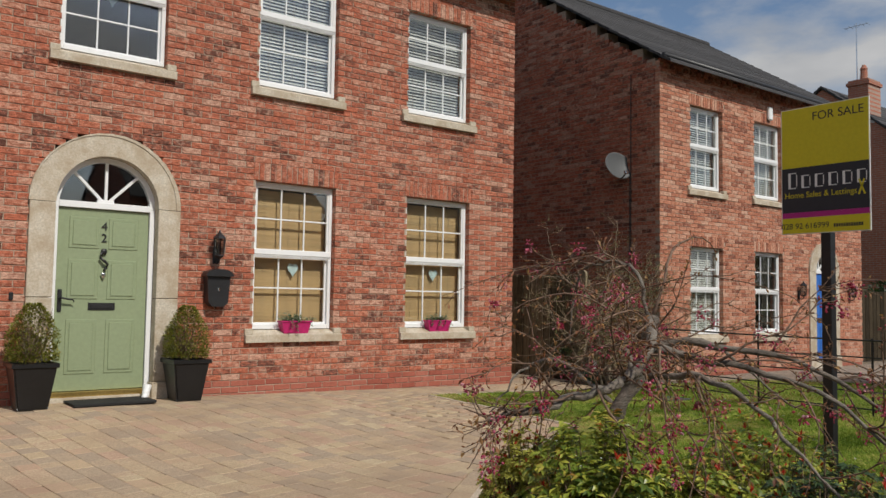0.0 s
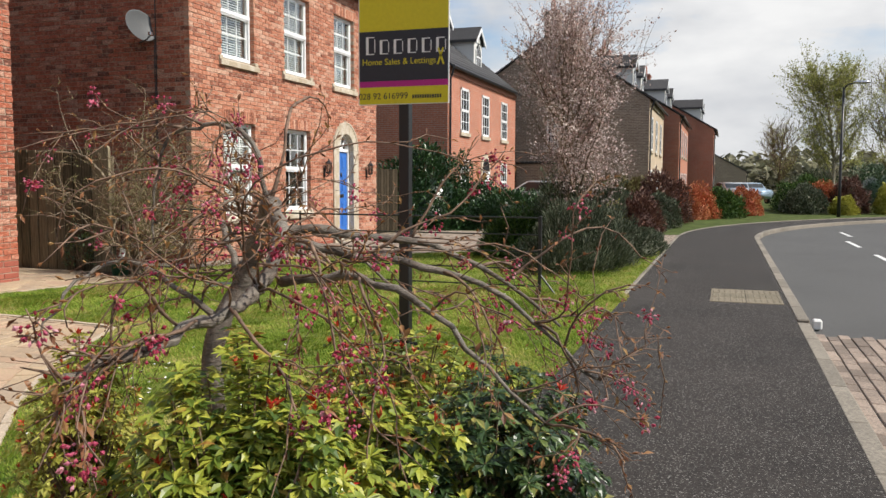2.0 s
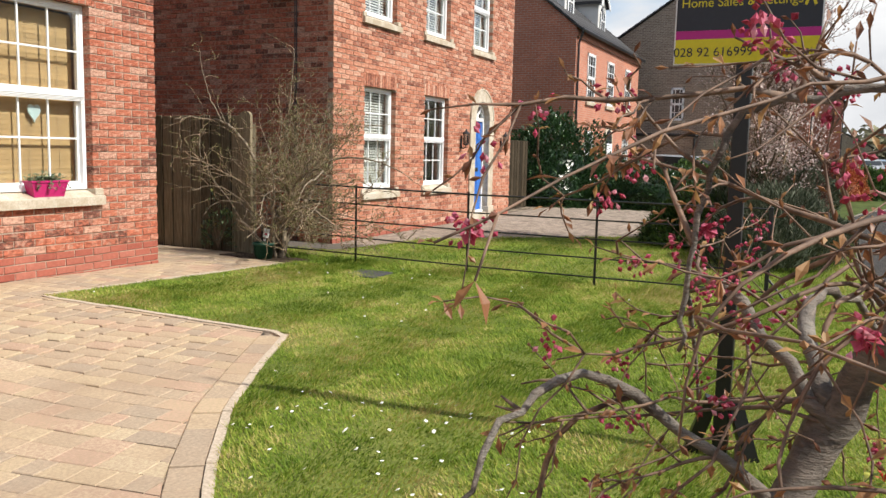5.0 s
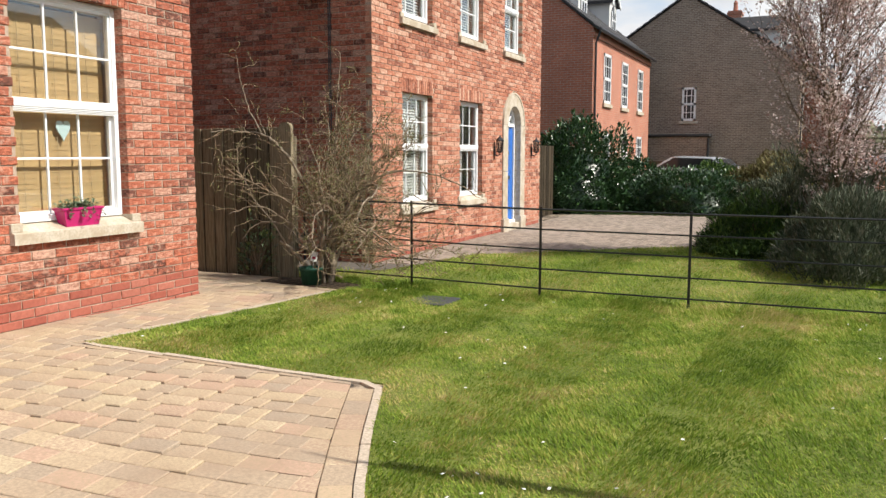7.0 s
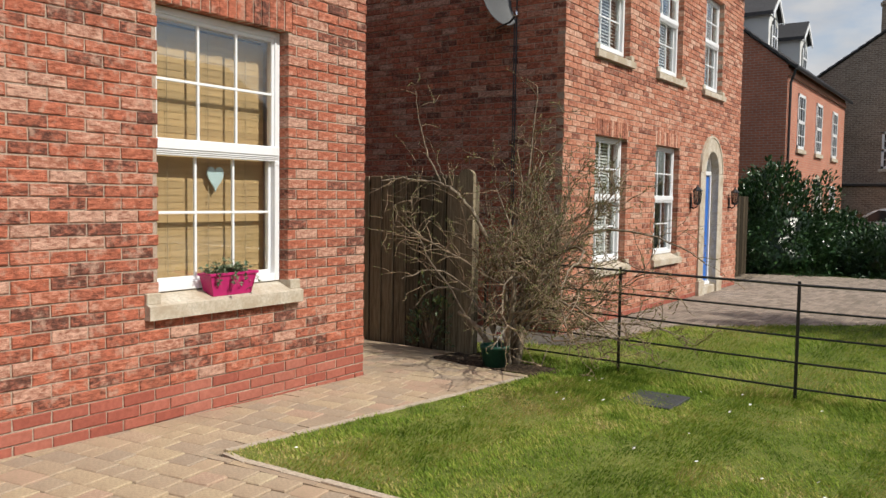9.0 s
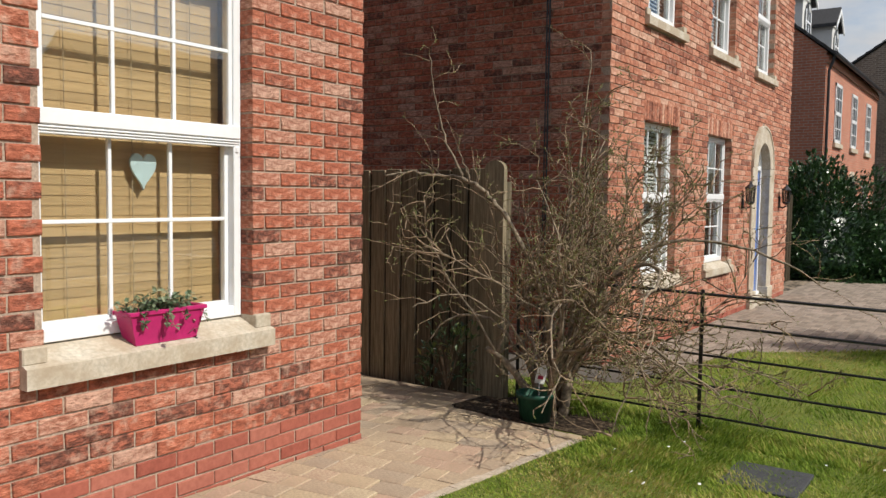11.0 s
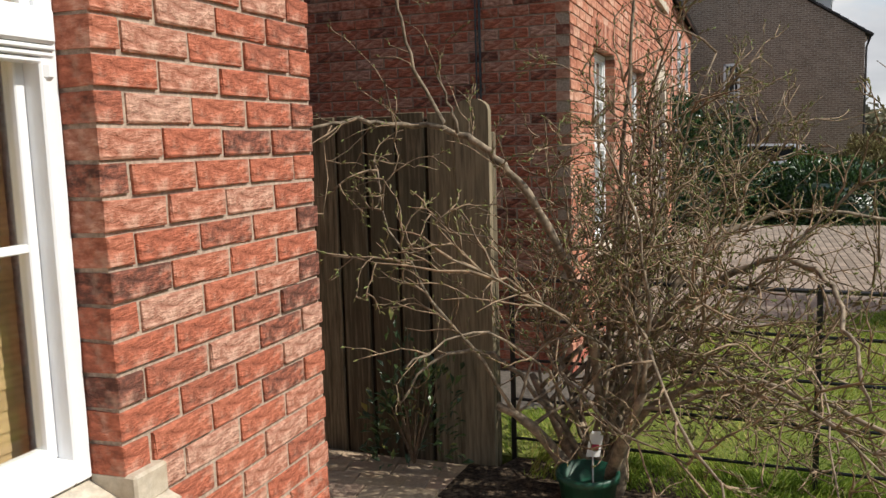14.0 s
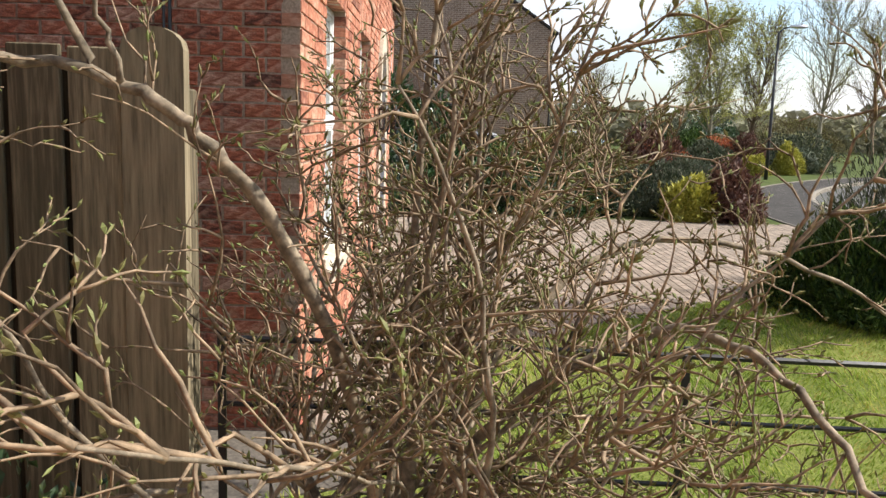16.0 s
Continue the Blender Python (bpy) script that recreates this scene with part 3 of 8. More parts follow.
def window(name, x0, x1, z0, z1, yf, cover="white", room=True, group="", label=""):
    """A white sash window, three panes by two in each sash, set back in the wall, with its sill."""
    w = thing(name, ((x0 + x1) / 2, yf, z0), label, "window", group, "structure")
    y = yf + 0.09
    fr = bmesh.new()
    t = 0.046
    box(fr, x0, x0 + t, y, y + 0.09, z0, z1, 0.004)
    box(fr, x1 - t, x1, y, y + 0.09, z0, z1, 0.004)
    box(fr, x0 + t, x1 - t, y, y + 0.09, z1 - t, z1, 0.004)
    box(fr, x0 + t, x1 - t, y, y + 0.09, z0, z0 + t + 0.01, 0.004)
    part("window_frame", fr, M_UPVC, w)
    zm = z0 + (z1 - z0) * 0.515
    for nm, lo, hi, ys in (("upper_sash", zm - 0.02, z1 - t, y + 0.012), ("lower_sash", z0 + t + 0.01, zm, y + 0.045)):
        s = bmesh.new()
        f = 0.026
        a, b = x0 + t - 0.002, x1 - t + 0.002
        box(s, a, a + f, ys, ys + 0.035, lo, hi, 0.003)
        box(s, b - f, b, ys, ys + 0.035, lo, hi, 0.003)
        if nm == "upper_sash":
            box(s, a + f, b - f, ys, ys + 0.035, hi - f, hi, 0.003)
            box(s, x0 + 0.012, x1 - 0.012, ys - 0.028, ys + 0.03, lo + 0.002, lo + 0.072, 0.006)
            for k, dz in enumerate((0.0, 0.0125, 0.025)):
                box(s, x0 + 0.012, x1 - 0.012, ys - 0.022 + 0.005 * k, ys + 0.02, lo - dz - 0.0105, lo - dz, 0.003)
            box(s, x0 + 0.014, x0 + 0.04, ys - 0.02, ys + 0.02, lo - 0.07, lo - 0.03, 0.008)
            box(s, x1 - 0.04, x1 - 0.014, ys - 0.02, ys + 0.02, lo - 0.07, lo - 0.03, 0.008)
            lo2, hi2 = lo + 0.07, hi - f
        else:
            box(s, a + f, b - f, ys, ys + 0.035, lo, lo + f, 0.003)
            lo2, hi2 = lo + f, hi
        so = part(nm, s, M_UPVC, w)
        ga, gb = a + f, b - f
        for k in (1, 2):
            xx = ga + (gb - ga) * k / 3
            part("glazing_bar", bx(xx - 0.009, xx + 0.009, ys + 0.004, ys + 0.024, lo2, hi2, 0.002), M_UPVC, so)
        zz = (lo2 + hi2) / 2
        part("glazing_bar", bx(ga, gb, ys + 0.002, ys + 0.022, zz - 0.009, zz + 0.009, 0.002), M_UPVC, so)
        p = part("pane", bx(ga - 0.005, gb + 0.005, ys + 0.012, ys + 0.016, lo2 - 0.005, hi2 + 0.005), M_GLASS, so)
        p.visible_shadow = False
    # stone sill with raised stools at its ends
    sl = bmesh.new()
    e = 0.105
    prof = [(yf - 0.055, z0 - 0.155), (yf - 0.055, z0 - 0.07), (yf + 0.0, z0 - 0.05), (yf + 0.1, z0 - 0.008), (yf + 0.16, z0 - 0.004), (yf + 0.16, z0 - 0.155)]
    vs = [[sl.verts.new((x, yy, zz)) for yy, zz in prof] for x in (x0 - e, x1 + e)]
    for k in range(6):
        sl.faces.new((vs[0][k], vs[0][(k + 1) % 6], vs[1][(k + 1) % 6], vs[1][k]))
    sl.faces.new(vs[0][::-1])
    sl.faces.new(vs[1])
    for xa, xb in ((x0 - e, x0), (x1, x1 + e)):
        box(sl, xa, xb, yf - 0.025, yf + 0.1, z0 - 0.06, z0 + 0.012, 0.006)
    bmesh.ops.recalc_face_normals(sl, faces=sl.faces)
    part("window_sill", sl, M_STONE, w, "weathered cast-stone sill")
    # blinds or curtains inside
    yb = yf + 0.235
    if cover in ("timber", "white"):
        bl = thing("venetian_blind", ((x0 + x1) / 2, yb, z0), "closed honey-coloured timber venetian blind behind the glass" if cover == "timber" else "white venetian blind behind the glass", "blind", "window blinds")
        mt = M_TIMBER_BLIND if cover == "timber" else M_WHITE_BLIND
        pitch = 0.046 if cover == "timber" else 0.044
        tilt = radians(86 if cover == "timber" else 42)
        me = bpy.data.meshes.new("slat")
        sb = bmesh.new()
        box(sb, x0 + 0.03, x1 - 0.03, yb - 0.026, yb + 0.026, -0.0012, 0.0012)
        bmesh.ops.rotate(sb, cent=(0, yb, 0), matrix=Matrix.Rotation(tilt, 3, "X"), verts=sb.verts)
        sb.to_mesh(me)
        sb.free()
        me.materials.append(mt)
        k = 0
        z = z0 + 0.05
        while z < z1 - 0.07:
            ob = new("slat", me)
            ob.parent = bl
            ob.location = (0, 0, z)
            ob.matrix_parent_inverse = Matrix.Translation(-wloc(bl))
            z += pitch
        part("head_rail", bx(x0 + 0.03, x1 - 0.03, yb - 0.03, yb + 0.03, z1 - 0.06, z1 - 0.01), mt, bl)
        cd = bmesh.new()
        for fx in (0.2, 0.5, 0.8):
            xx = x0 + (x1 - x0) * fx
            box(cd, xx - 0.0015, xx + 0.0015, yb - 0.026, yb - 0.023, z0 + 0.04, z1 - 0.05)
        part("cord", cd, M_STRING, bl)
    elif cover == "curtain":
        for sx, nm in ((0, "curtain"), (1, "curtain")):
            a = x0 + 0.02 if sx == 0 else x1 - 0.34
            cb = bmesh.new()
            pts = [(a + 0.32 * i / 24, yb + 0.05 + 0.02 * math.sin(i * 1.7)) for i in range(25)]
            lo = [cb.verts.new((x, yy, z0)) for x, yy in pts]
            hi = [cb.verts.new((x, yy, z1)) for x, yy in pts]
            for i in range(24):
                cb.faces.new((lo[i], lo[i + 1], hi[i + 1], hi[i]))
            bmesh.ops.solidify(cb, geom=cb.faces[:], thickness=0.006)
            tagged(part(nm, cb, M_CURTAIN, soft=True), "pale gathered curtain at the side of the window", "curtain", "curtains")
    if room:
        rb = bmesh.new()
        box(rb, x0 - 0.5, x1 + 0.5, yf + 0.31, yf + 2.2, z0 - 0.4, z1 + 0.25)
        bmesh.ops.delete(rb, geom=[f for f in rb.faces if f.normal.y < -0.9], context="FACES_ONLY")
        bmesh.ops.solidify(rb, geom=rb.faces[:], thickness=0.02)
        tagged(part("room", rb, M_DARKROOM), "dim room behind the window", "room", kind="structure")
    return w


# ---- house 42 ----
W1 = [(4.27, 5.385, 0.845, 2.66), (6.52, 7.64, 0.845, 2.66)]
W1U = [(2.0, 3.13, 3.86, 5.30), (4.265, 5.375, 3.86, 5.60), (6.505, 7.62, 3.86, 5.30)]
DOOR1 = (2.02, 3.09, 0.15, 2.20)     # clear opening inside the stone surround
H1L = -2.4
wall = thing("wall_front_house", (H1L, H1Y, 0), "rustic red brick front wall of the detached house", "wall", kind="structure")
shift = lambda r, arch=False: (r[0] - H1L, r[1] - H1L, r[2] - 0.145, r[3], arch)
sur = 0.25
op1 = [shift(w) for w in W1 + W1U] + [(DOOR1[0] - sur - H1L, DOOR1[1] + sur - H1L, -1, DOOR1[3], True)]
sk1 = [(w[0] - 0.04 - H1L, w[1] + 0.04 - H1L, w[3], w[3] + 0.225, False) for w in W1 + W1U]
so1 = [(w[0] - 0.04 - H1L, w[1] + 0.04 - H1L, w[3]) for w in W1 + W1U]
brick_wall(wall, (H1L, H1Y, 0), (1, 0, 0), (0, -1, 0), H1X - H1L, -0.125, 6.1, op1, (M_BRICK, M_PLINTH), plinth=0.26, start=0.112, skips=sk1, soldiers=so1, parts=(7.0 + 2.4 - 0.0, 20, 0.5, 2.7))
side = thing("wall_side_house", (H1X, H1Y, 0), "red brick side wall of the detached house", "wall", kind="structure")
brick_wall(side, (H1X, H1Y + 0.102, 0), (0, 1, 0), (1, 0, 0), 7.0, -0.125, 6.1, [], (M_BRICK, M_PLINTH), plinth=0.26)
part("inner_wall", bx(H1L, H1X - 0.31, H1Y + 7.0, H1Y + 7.2, -0.5, 6.1), M_MORTAR, side)
part("inner_wall", bx(H1L - 0.1, H1L, H1Y + 0.3, H1Y + 7.0, -0.5, 6.1), M_MORTAR, side)
for k, w in enumerate(W1):
    window("window_%d" % (k + 1), *w, H1Y, "timber", group="ground floor windows", label="white sash window with closed timber blinds")
for k, w in enumerate(W1U):
    window("window_%d" % (k + 3), *w, H1Y, "white" if k else "none", group="upper windows", label="white upper sash window with venetian blind" if k else "white upper sash window with dark glass")


def roof(name, x0, x1, y0, y1, z0, z1, label, over=0.3):
    """Pitched roof with its ridge along x and courses of tiles."""
    ro = thing(name, ((x0 + x1) / 2, (y0 + y1) / 2, z0), label, "roof", kind="structure")
    ym = (y0 + y1) / 2
    sl = (z1 - z0) / (ym - y0)
    V, Fc = [], []
    for sgn, ye in ((-1, y0 - over), (1, y1 + over)):
        ze = z0 - over * sl
        n = int(math.hypot(ym - ye, z1 - ze) / 0.28)
        for i in range(n):
            f0, f1 = i / n, (i + 1.12) / n
            ya, yb_ = ye + (ym - ye) * f0, ye + (ym - ye) * min(1.0, f1)
            za, zb = ze + (z1 - ze) * f0 + 0.02, ze + (z1 - ze) * min(1, f1)
            k = len(V)
            for x in (x0 - 0.08, x1 + 0.08):
                V += [(x, ya, za + 0.04), (x, yb_, zb + 0.04), (x, yb_, zb - 0.01), (x, ya, za - 0.01)]
            Fc += [(k, k + 1, k + 5, k + 4), (k + 3, k, k + 4, k + 7), (k, k + 3, k + 2, k + 1), (k + 4, k + 5, k + 6, k + 7), (k + 2, k + 3, k + 7, k + 6)]
    tagged(data_ob("roof_tiles", V, Fc, M_SLATE, ro), kind="stuff")
    part("ridge", bx(x0 - 0.08, x1 + 0.08, ym - 0.1, ym + 0.1, z1 - 0.04, z1 + 0.1, 0.04), M_SLATE, ro)
    return ro


roof("roof_front_house", H1L, H1X, H1Y, H1Y + 7.1, 6.1, 9.3, "charcoal tiled pitched roof")

# ---- neighbouring brick house with the blue door ----
W2 = [(12.95, 13.98, 0.66, 2.30), (15.10, 16.13, 0.66, 2.30)]
W2U = [(12.95, 13.98, 3.42, 4.97), (15.10, 16.13, 3.42, 4.97), (17.27, 18.30, 3.42, 4.97)]
DOOR2 = (17.45, 18.20, 0.0, 1.97)
wall2 = thing("wall_front_neighbour", (H2X0, H2Y, 0), "orange-red brick front wall of the neighbouring house", "wall", kind="structure")
sh2 = lambda r, arch=False: (r[0] - H2X0, r[1] - H2X0, r[2] - 0.145, r[3], arch)
op2 = [sh2(w) for w in W2 + W2U] + [(DOOR2[0] - 0.27 - H2X0, DOOR2[1] + 0.27 - H2X0, -1, DOOR2[3], True)]
sk2 = [(w[0] - 0.04 - H2X0, w[1] + 0.04 - H2X0, w[3], w[3] + 0.225, False) for w in W2 + W2U]
so2 = [(w[0] - 0.04 - H2X0, w[1] + 0.04 - H2X0, w[3]) for w in W2 + W2U]
brick_wall(wall2, (H2X0, H2Y, 0), (1, 0, 0), (0, -1, 0), H2X1 - H2X0, -0.35, 5.65, op2, (M_BRICK2, M_PLINTH), plinth=0.0, skips=sk2, soldiers=so2, parts=(0, 1.9, 0.0, 2.8))
side2 = thing("wall_side_neighbour", (H2X0, H2Y, 0), "shaded red brick gable wall of the neighbouring house", "wall", kind="structure")
D2 = 8.4


def gable2(z):
    return (0.0, D2) if z < 5.6 else (max(0, (z - 5.6) * 4.2 / 2.75), D2 - max(0, (z - 5.6) * 4.2 / 2.75))


brick_wall(side2, (H2X0, H2Y + 0.102 + D2, 0), (0, -1, 0), (-1, 0, 0), D2, -0.35, 8.2, [], (M_BRICK, M_PLINTH), gable=gable2, parts=(D2 - 2.2, D2, 0.6, 2.4))
part("inner_wall", bx(H2X1 - 0.3, H2X1, H2Y + 0.31, H2Y + D2, -0.5, 5.6), M_MORTAR, side2)
part("inner_wall", bx(H2X0 + 0.31, H2X1 - 0.31, H2Y + D2 - 0.3, H2Y + D2, -0.5, 5.6), M_MORTAR, side2)
for k, w in enumerate(W2):
    window("window_%d" % (k + 6), *w, H2Y, "white" if k == 0 else "curtain", group="neighbour windows", label="white sash window of the neighbouring house")
for k, w in enumerate(W2U):
    window("window_%d" % (k + 8), *w, H2Y, "white", group="neighbour windows", label="white upper sash window of the neighbouring house")
roof("roof_neighbour", H2X0, H2X1, H2Y, H2Y + D2, 5.72, 8.45, "charcoal tiled pitched roof of the neighbouring house")

# ---- fittings of the houses ----
def arch_outline(x0, x1, zb, zs, n=16):
    c, r = (x0 + x1) / 2, (x1 - x0) / 2
    return [(x0, zb)] + [(c - r * math.cos(math.pi * i / n), zs + r * math.sin(math.pi * i / n)) for i in range(n + 1)] + [(x1, zb)]


def arch_band(bm, x0, x1, w, zs, y0, y1, n=18, a0=0.0, a1=math.pi, w2=None):
    """Part of a ring of stone over a semicircle, between two angles."""
    c, r = (x0 + x1) / 2, (x1 - x0) / 2
    rows = []
    for i in range(n + 1):
        a = a0 + (a1 - a0) * i / n
        rows.append([bm.verts.new((c - rr * math.cos(a), yy, zs + rr * math.sin(a))) for rr, yy in ((r, y0), (r + w, y0), (r + w, y1), (r, y1))])
    for p, q in zip(rows, rows[1:]):
        for k in range(4):
            bm.faces.new((p[k], p[(k + 1) % 4], q[(k + 1) % 4], q[k]))
    bm.faces.new(rows[0])
    bm.faces.new(rows[-1][::-1])
    bmesh.ops.recalc_face_normals(bm, faces=bm.faces)
    return bm


def doorway(name, x0, x1, z0, zs, yf, paint, label, surround_label, ornate, sw=0.2):
    """An arched doorway: stone surround, white frame with a sunburst fanlight, panelled leaf and its furniture."""
    d = thing(name, ((x0 + x1) / 2, yf, z0), label, "door", kind="structure")
    su = part("stone_surround", bx(x0 - sw, x0, yf - 0.03, yf + 0.1, z0 + 0.13, z0 + 1.05, 0.006), M_STONE, d, surround_label)
    zg = G(x0, yf) - 0.05
    for xa, xb in ((x0 - sw, x0), (x1, x1 + sw)):
        part("plinth_block", bx(xa - 0.02, xb + 0.01 if xa < x0 else xb + 0.02, yf - 0.06, yf + 0.1, zg, z0 + 0.126, 0.008), M_STONE, su)
        if xa > x0:
            part("jamb_stone", bx(xa, xb, yf - 0.03, yf + 0.1, z0 + 0.13, z0 + 1.05, 0.006), M_STONE, su)
        part("jamb_stone", bx(xa, xb, yf - 0.03, yf + 0.1, z0 + 1.056, zs - 0.003, 0.006), M_STONE, su)
    part("arch_stone", arch_band(bmesh.new(), x0, x1, sw, zs + 0.003, yf - 0.03, yf + 0.1), M_STONE, su)
    part("drip_mould", arch_band(bmesh.new(), x0 - sw, x1 + 0.2, 0.014, zs + 0.003, yf - 0.04, yf + 0.02), M_STONE, su)
    y = yf + 0.1
    f = bmesh.new()
    box(f, x0, x0 + 0.055, y, y + 0.08, z0, zs, 0.004)
    box(f, x1 - 0.055, x1, y, y + 0.08, z0, zs, 0.004)
    box(f, x0 + 0.055, x1 - 0.055, y - 0.005, y + 0.075, zs - 0.03, zs + 0.04, 0.004)
    arch_band(f, x0 + 0.055, x1 - 0.055, 0.055, zs, y, y + 0.08)
    part("door_frame", f, M_UPVC, d)
    c, r = (x0 + x1) / 2, (x1 - x0) / 2
    fan = part("fanlight", bx(c - 0.09, c + 0.09, y + 0.012, y + 0.05, zs + 0.03, zs + 0.075, 0.01), M_UPVC, d)
    for a in (45, 90, 135):
        b = bx(-0.016, 0.016, 0, 0.035, 0.05, r - 0.05, 0.004)
        bmesh.ops.transform(b, matrix=Matrix.Translation((c, y + 0.016, zs + 0.02)) @ Matrix.Rotation(radians(90 - a), 4, "Y"), verts=b.verts)
        part("glazing_bar", b, M_UPVC, fan)
    pn = bmesh.new()
    prism(pn, arch_outline(x0 + 0.05, x1 - 0.05, zs, zs + 0.001)[1:-1], 0.004, Matrix.Translation((0, y + 0.03, 0)))
    bmesh.ops.recalc_face_normals(pn, faces=pn.faces)
    part("pane", pn, M_GLASS, fan).visible_shadow = False
    # leaf with six raised panels
    a, b = x0 + 0.06, x1 - 0.06
    lf = part("door_leaf", bx(a, b, y + 0.03, y + 0.075, z0 + 0.06, zs - 0.035, 0.003), paint, d)
    w = b - a
    H = zs - 0.035 - z0 - 0.06
    for fz0, fz1 in ((0.09, 0.39), (0.50, 0.72), (0.78, 0.955)):
        for s in (0, 1):
            pa = a + 0.12 * w + s * 0.43 * w
            pb = pa + 0.33 * w
            za, zb = z0 + 0.06 + fz0 * H, z0 + 0.06 + fz1 * H
            p = bmesh.new()
            box(p, pa, pb, y + 0.022, y + 0.032, za, zb, 0.006)
            box(p, pa + 0.035, pb - 0.035, y + 0.014, y + 0.024, za + 0.035, zb - 0.035, 0.007)
            part("panel", p, paint, lf)
    part("threshold", bx(x0 + 0.02, x1 - 0.02, y - 0.03, y + 0.07, z0, z0 + 0.055, 0.006), M_BRASS if ornate else M_UPVC, d, "brass-edged threshold" if ornate else "")
    part("step", bx(x0 - 0.0, x1 + 0.0, yf - 0.02, y + 0.08, zg, z0, 0.004), M_STONE, d)
    fz = z0 + 0.06 + 0.46 * H
    lp = bmesh.new()
    box(lp, c - 0.14, c + 0.14, y + 0.018, y + 0.03, fz - 0.04, fz + 0.04, 0.004)
    box(lp, c - 0.115, c + 0.115, y + 0.012, y + 0.02, fz - 0.022, fz + 0.022, 0.003)
    part("letter_plate", lp, M_BLACK, lf, "black letter plate")
    hz = z0 + 1.02
    h = bmesh.new()
    hx = a + 0.045
    box(h, hx - 0.022, hx + 0.022, y + 0.012, y + 0.03, hz - 0.12, hz + 0.12, 0.008)
    hd = tube([(hx, y + 0.012, hz + 0.03), (hx, y - 0.03, hz + 0.03), (hx + 0.05, y - 0.035, hz + 0.02), (hx + 0.12, y - 0.03, hz + 0.01), (hx + 0.14, y - 0.02, hz - 0.015)], [0.011, 0.011, 0.01, 0.009, 0.006])
    part("lever", hd, M_BLACK, part("handle_plate", h, M_BLACK, lf, "black iron handle plate"), soft=True)
    kz = z0 + 0.06 + 0.72 * H
    if ornate:
        k = tube([(c, y + 0.02, kz + 0.1), (c - 0.03, y + 0.0, kz + 0.06), (c - 0.04, y - 0.005, kz + 0.02), (c, y - 0.02, kz - 0.015), (c + 0.04, y - 0.005, kz - 0.05), (c + 0.02, y, kz - 0.09), (c, y - 0.01, kz - 0.12)], [0.012, 0.016, 0.014, 0.017, 0.014, 0.014, 0.01])
        rings(k, [(0.03, y - 0.002), (0.035, y + 0.012), (0.02, y + 0.02)], 0, 0, 10)
        for v in k.verts[-30:]:
            v.co = Vector((c + v.co.x, v.co.z, kz + 0.09 + v.co.y))
        part("knocker", k, M_BLACK, lf, "black iron door knocker", True)
        hb = bmesh.new()
        rings(hb, [(0.004, -0.05), (0.02, -0.02), (0.026, 0.005), (0.016, 0.022)], c, y + 0.002, 10, 1, 0.45)
        bmesh.ops.translate(hb, vec=(0, 0, kz - 0.16), verts=hb.verts)
        part("hanging_heart", hb, M_CHROME, lf, "small silver heart", True)
        for ch, zz in (("4", z0 + 0.06 + 0.885 * H), ("2", z0 + 0.06 + 0.82 * H)):
            text("numeral", ch, 0.13, (c, y + 0.024, zz), (90, 0, 0), M_BLACK, lf, 0.006)
    else:
        part("knocker", rings(bmesh.new(), [(0.03, kz - 0.04), (0.045, kz), (0.03, kz + 0.05)], c, y + 0.012, 10, 1, 0.4), M_BLACK, lf, "black knocker", True)
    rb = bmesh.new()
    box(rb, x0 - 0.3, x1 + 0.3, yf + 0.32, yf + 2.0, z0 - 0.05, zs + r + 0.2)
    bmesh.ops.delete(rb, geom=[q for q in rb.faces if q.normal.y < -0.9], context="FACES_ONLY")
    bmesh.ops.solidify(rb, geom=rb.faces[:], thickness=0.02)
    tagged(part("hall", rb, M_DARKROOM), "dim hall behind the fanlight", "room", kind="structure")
    return d


def text(name, body, size, loc, rot, material, parent, depth=0.002, align="CENTER"):
    cu = bpy.data.curves.new(name, "FONT")
    cu.body, cu.size, cu.extrude, cu.align_x = body, size, depth, align
    tmp = bpy.data.objects.new(name, cu)
    scene.collection.objects.link(tmp)
    me = bpy.data.meshes.new_from_object(tmp)
    bpy.data.objects.remove(tmp)
    me.transform(pose(*loc, *rot))
    me.materials.clear()
    return mesh_ob(name, me, material, parent)


doorway("door_1", *DOOR1[:2], DOOR1[2], DOOR1[3], H1Y, M_GREENDOOR, "closed sage green panelled front door numbered 42", "pale cast-stone arched door surround", True, sur)
doorway("door_2", *DOOR2[:2], DOOR2[2], DOOR2[3], H2Y, M_BLUEDOOR, "closed blue panelled front door under a fanlight", "cream cast-stone arched door surround", False, 0.27)

mat_ob = bmesh.new()
mz = G(2.5, 9.0)
box(mat_ob, 2.16, 2.98, 8.72, 9.15, mz + 0.0, mz + 0.03, 0.006)
tagged(part("doormat", mat_ob, M_RUBBER), "black rubber doormat on the drive before the door", "doormat")


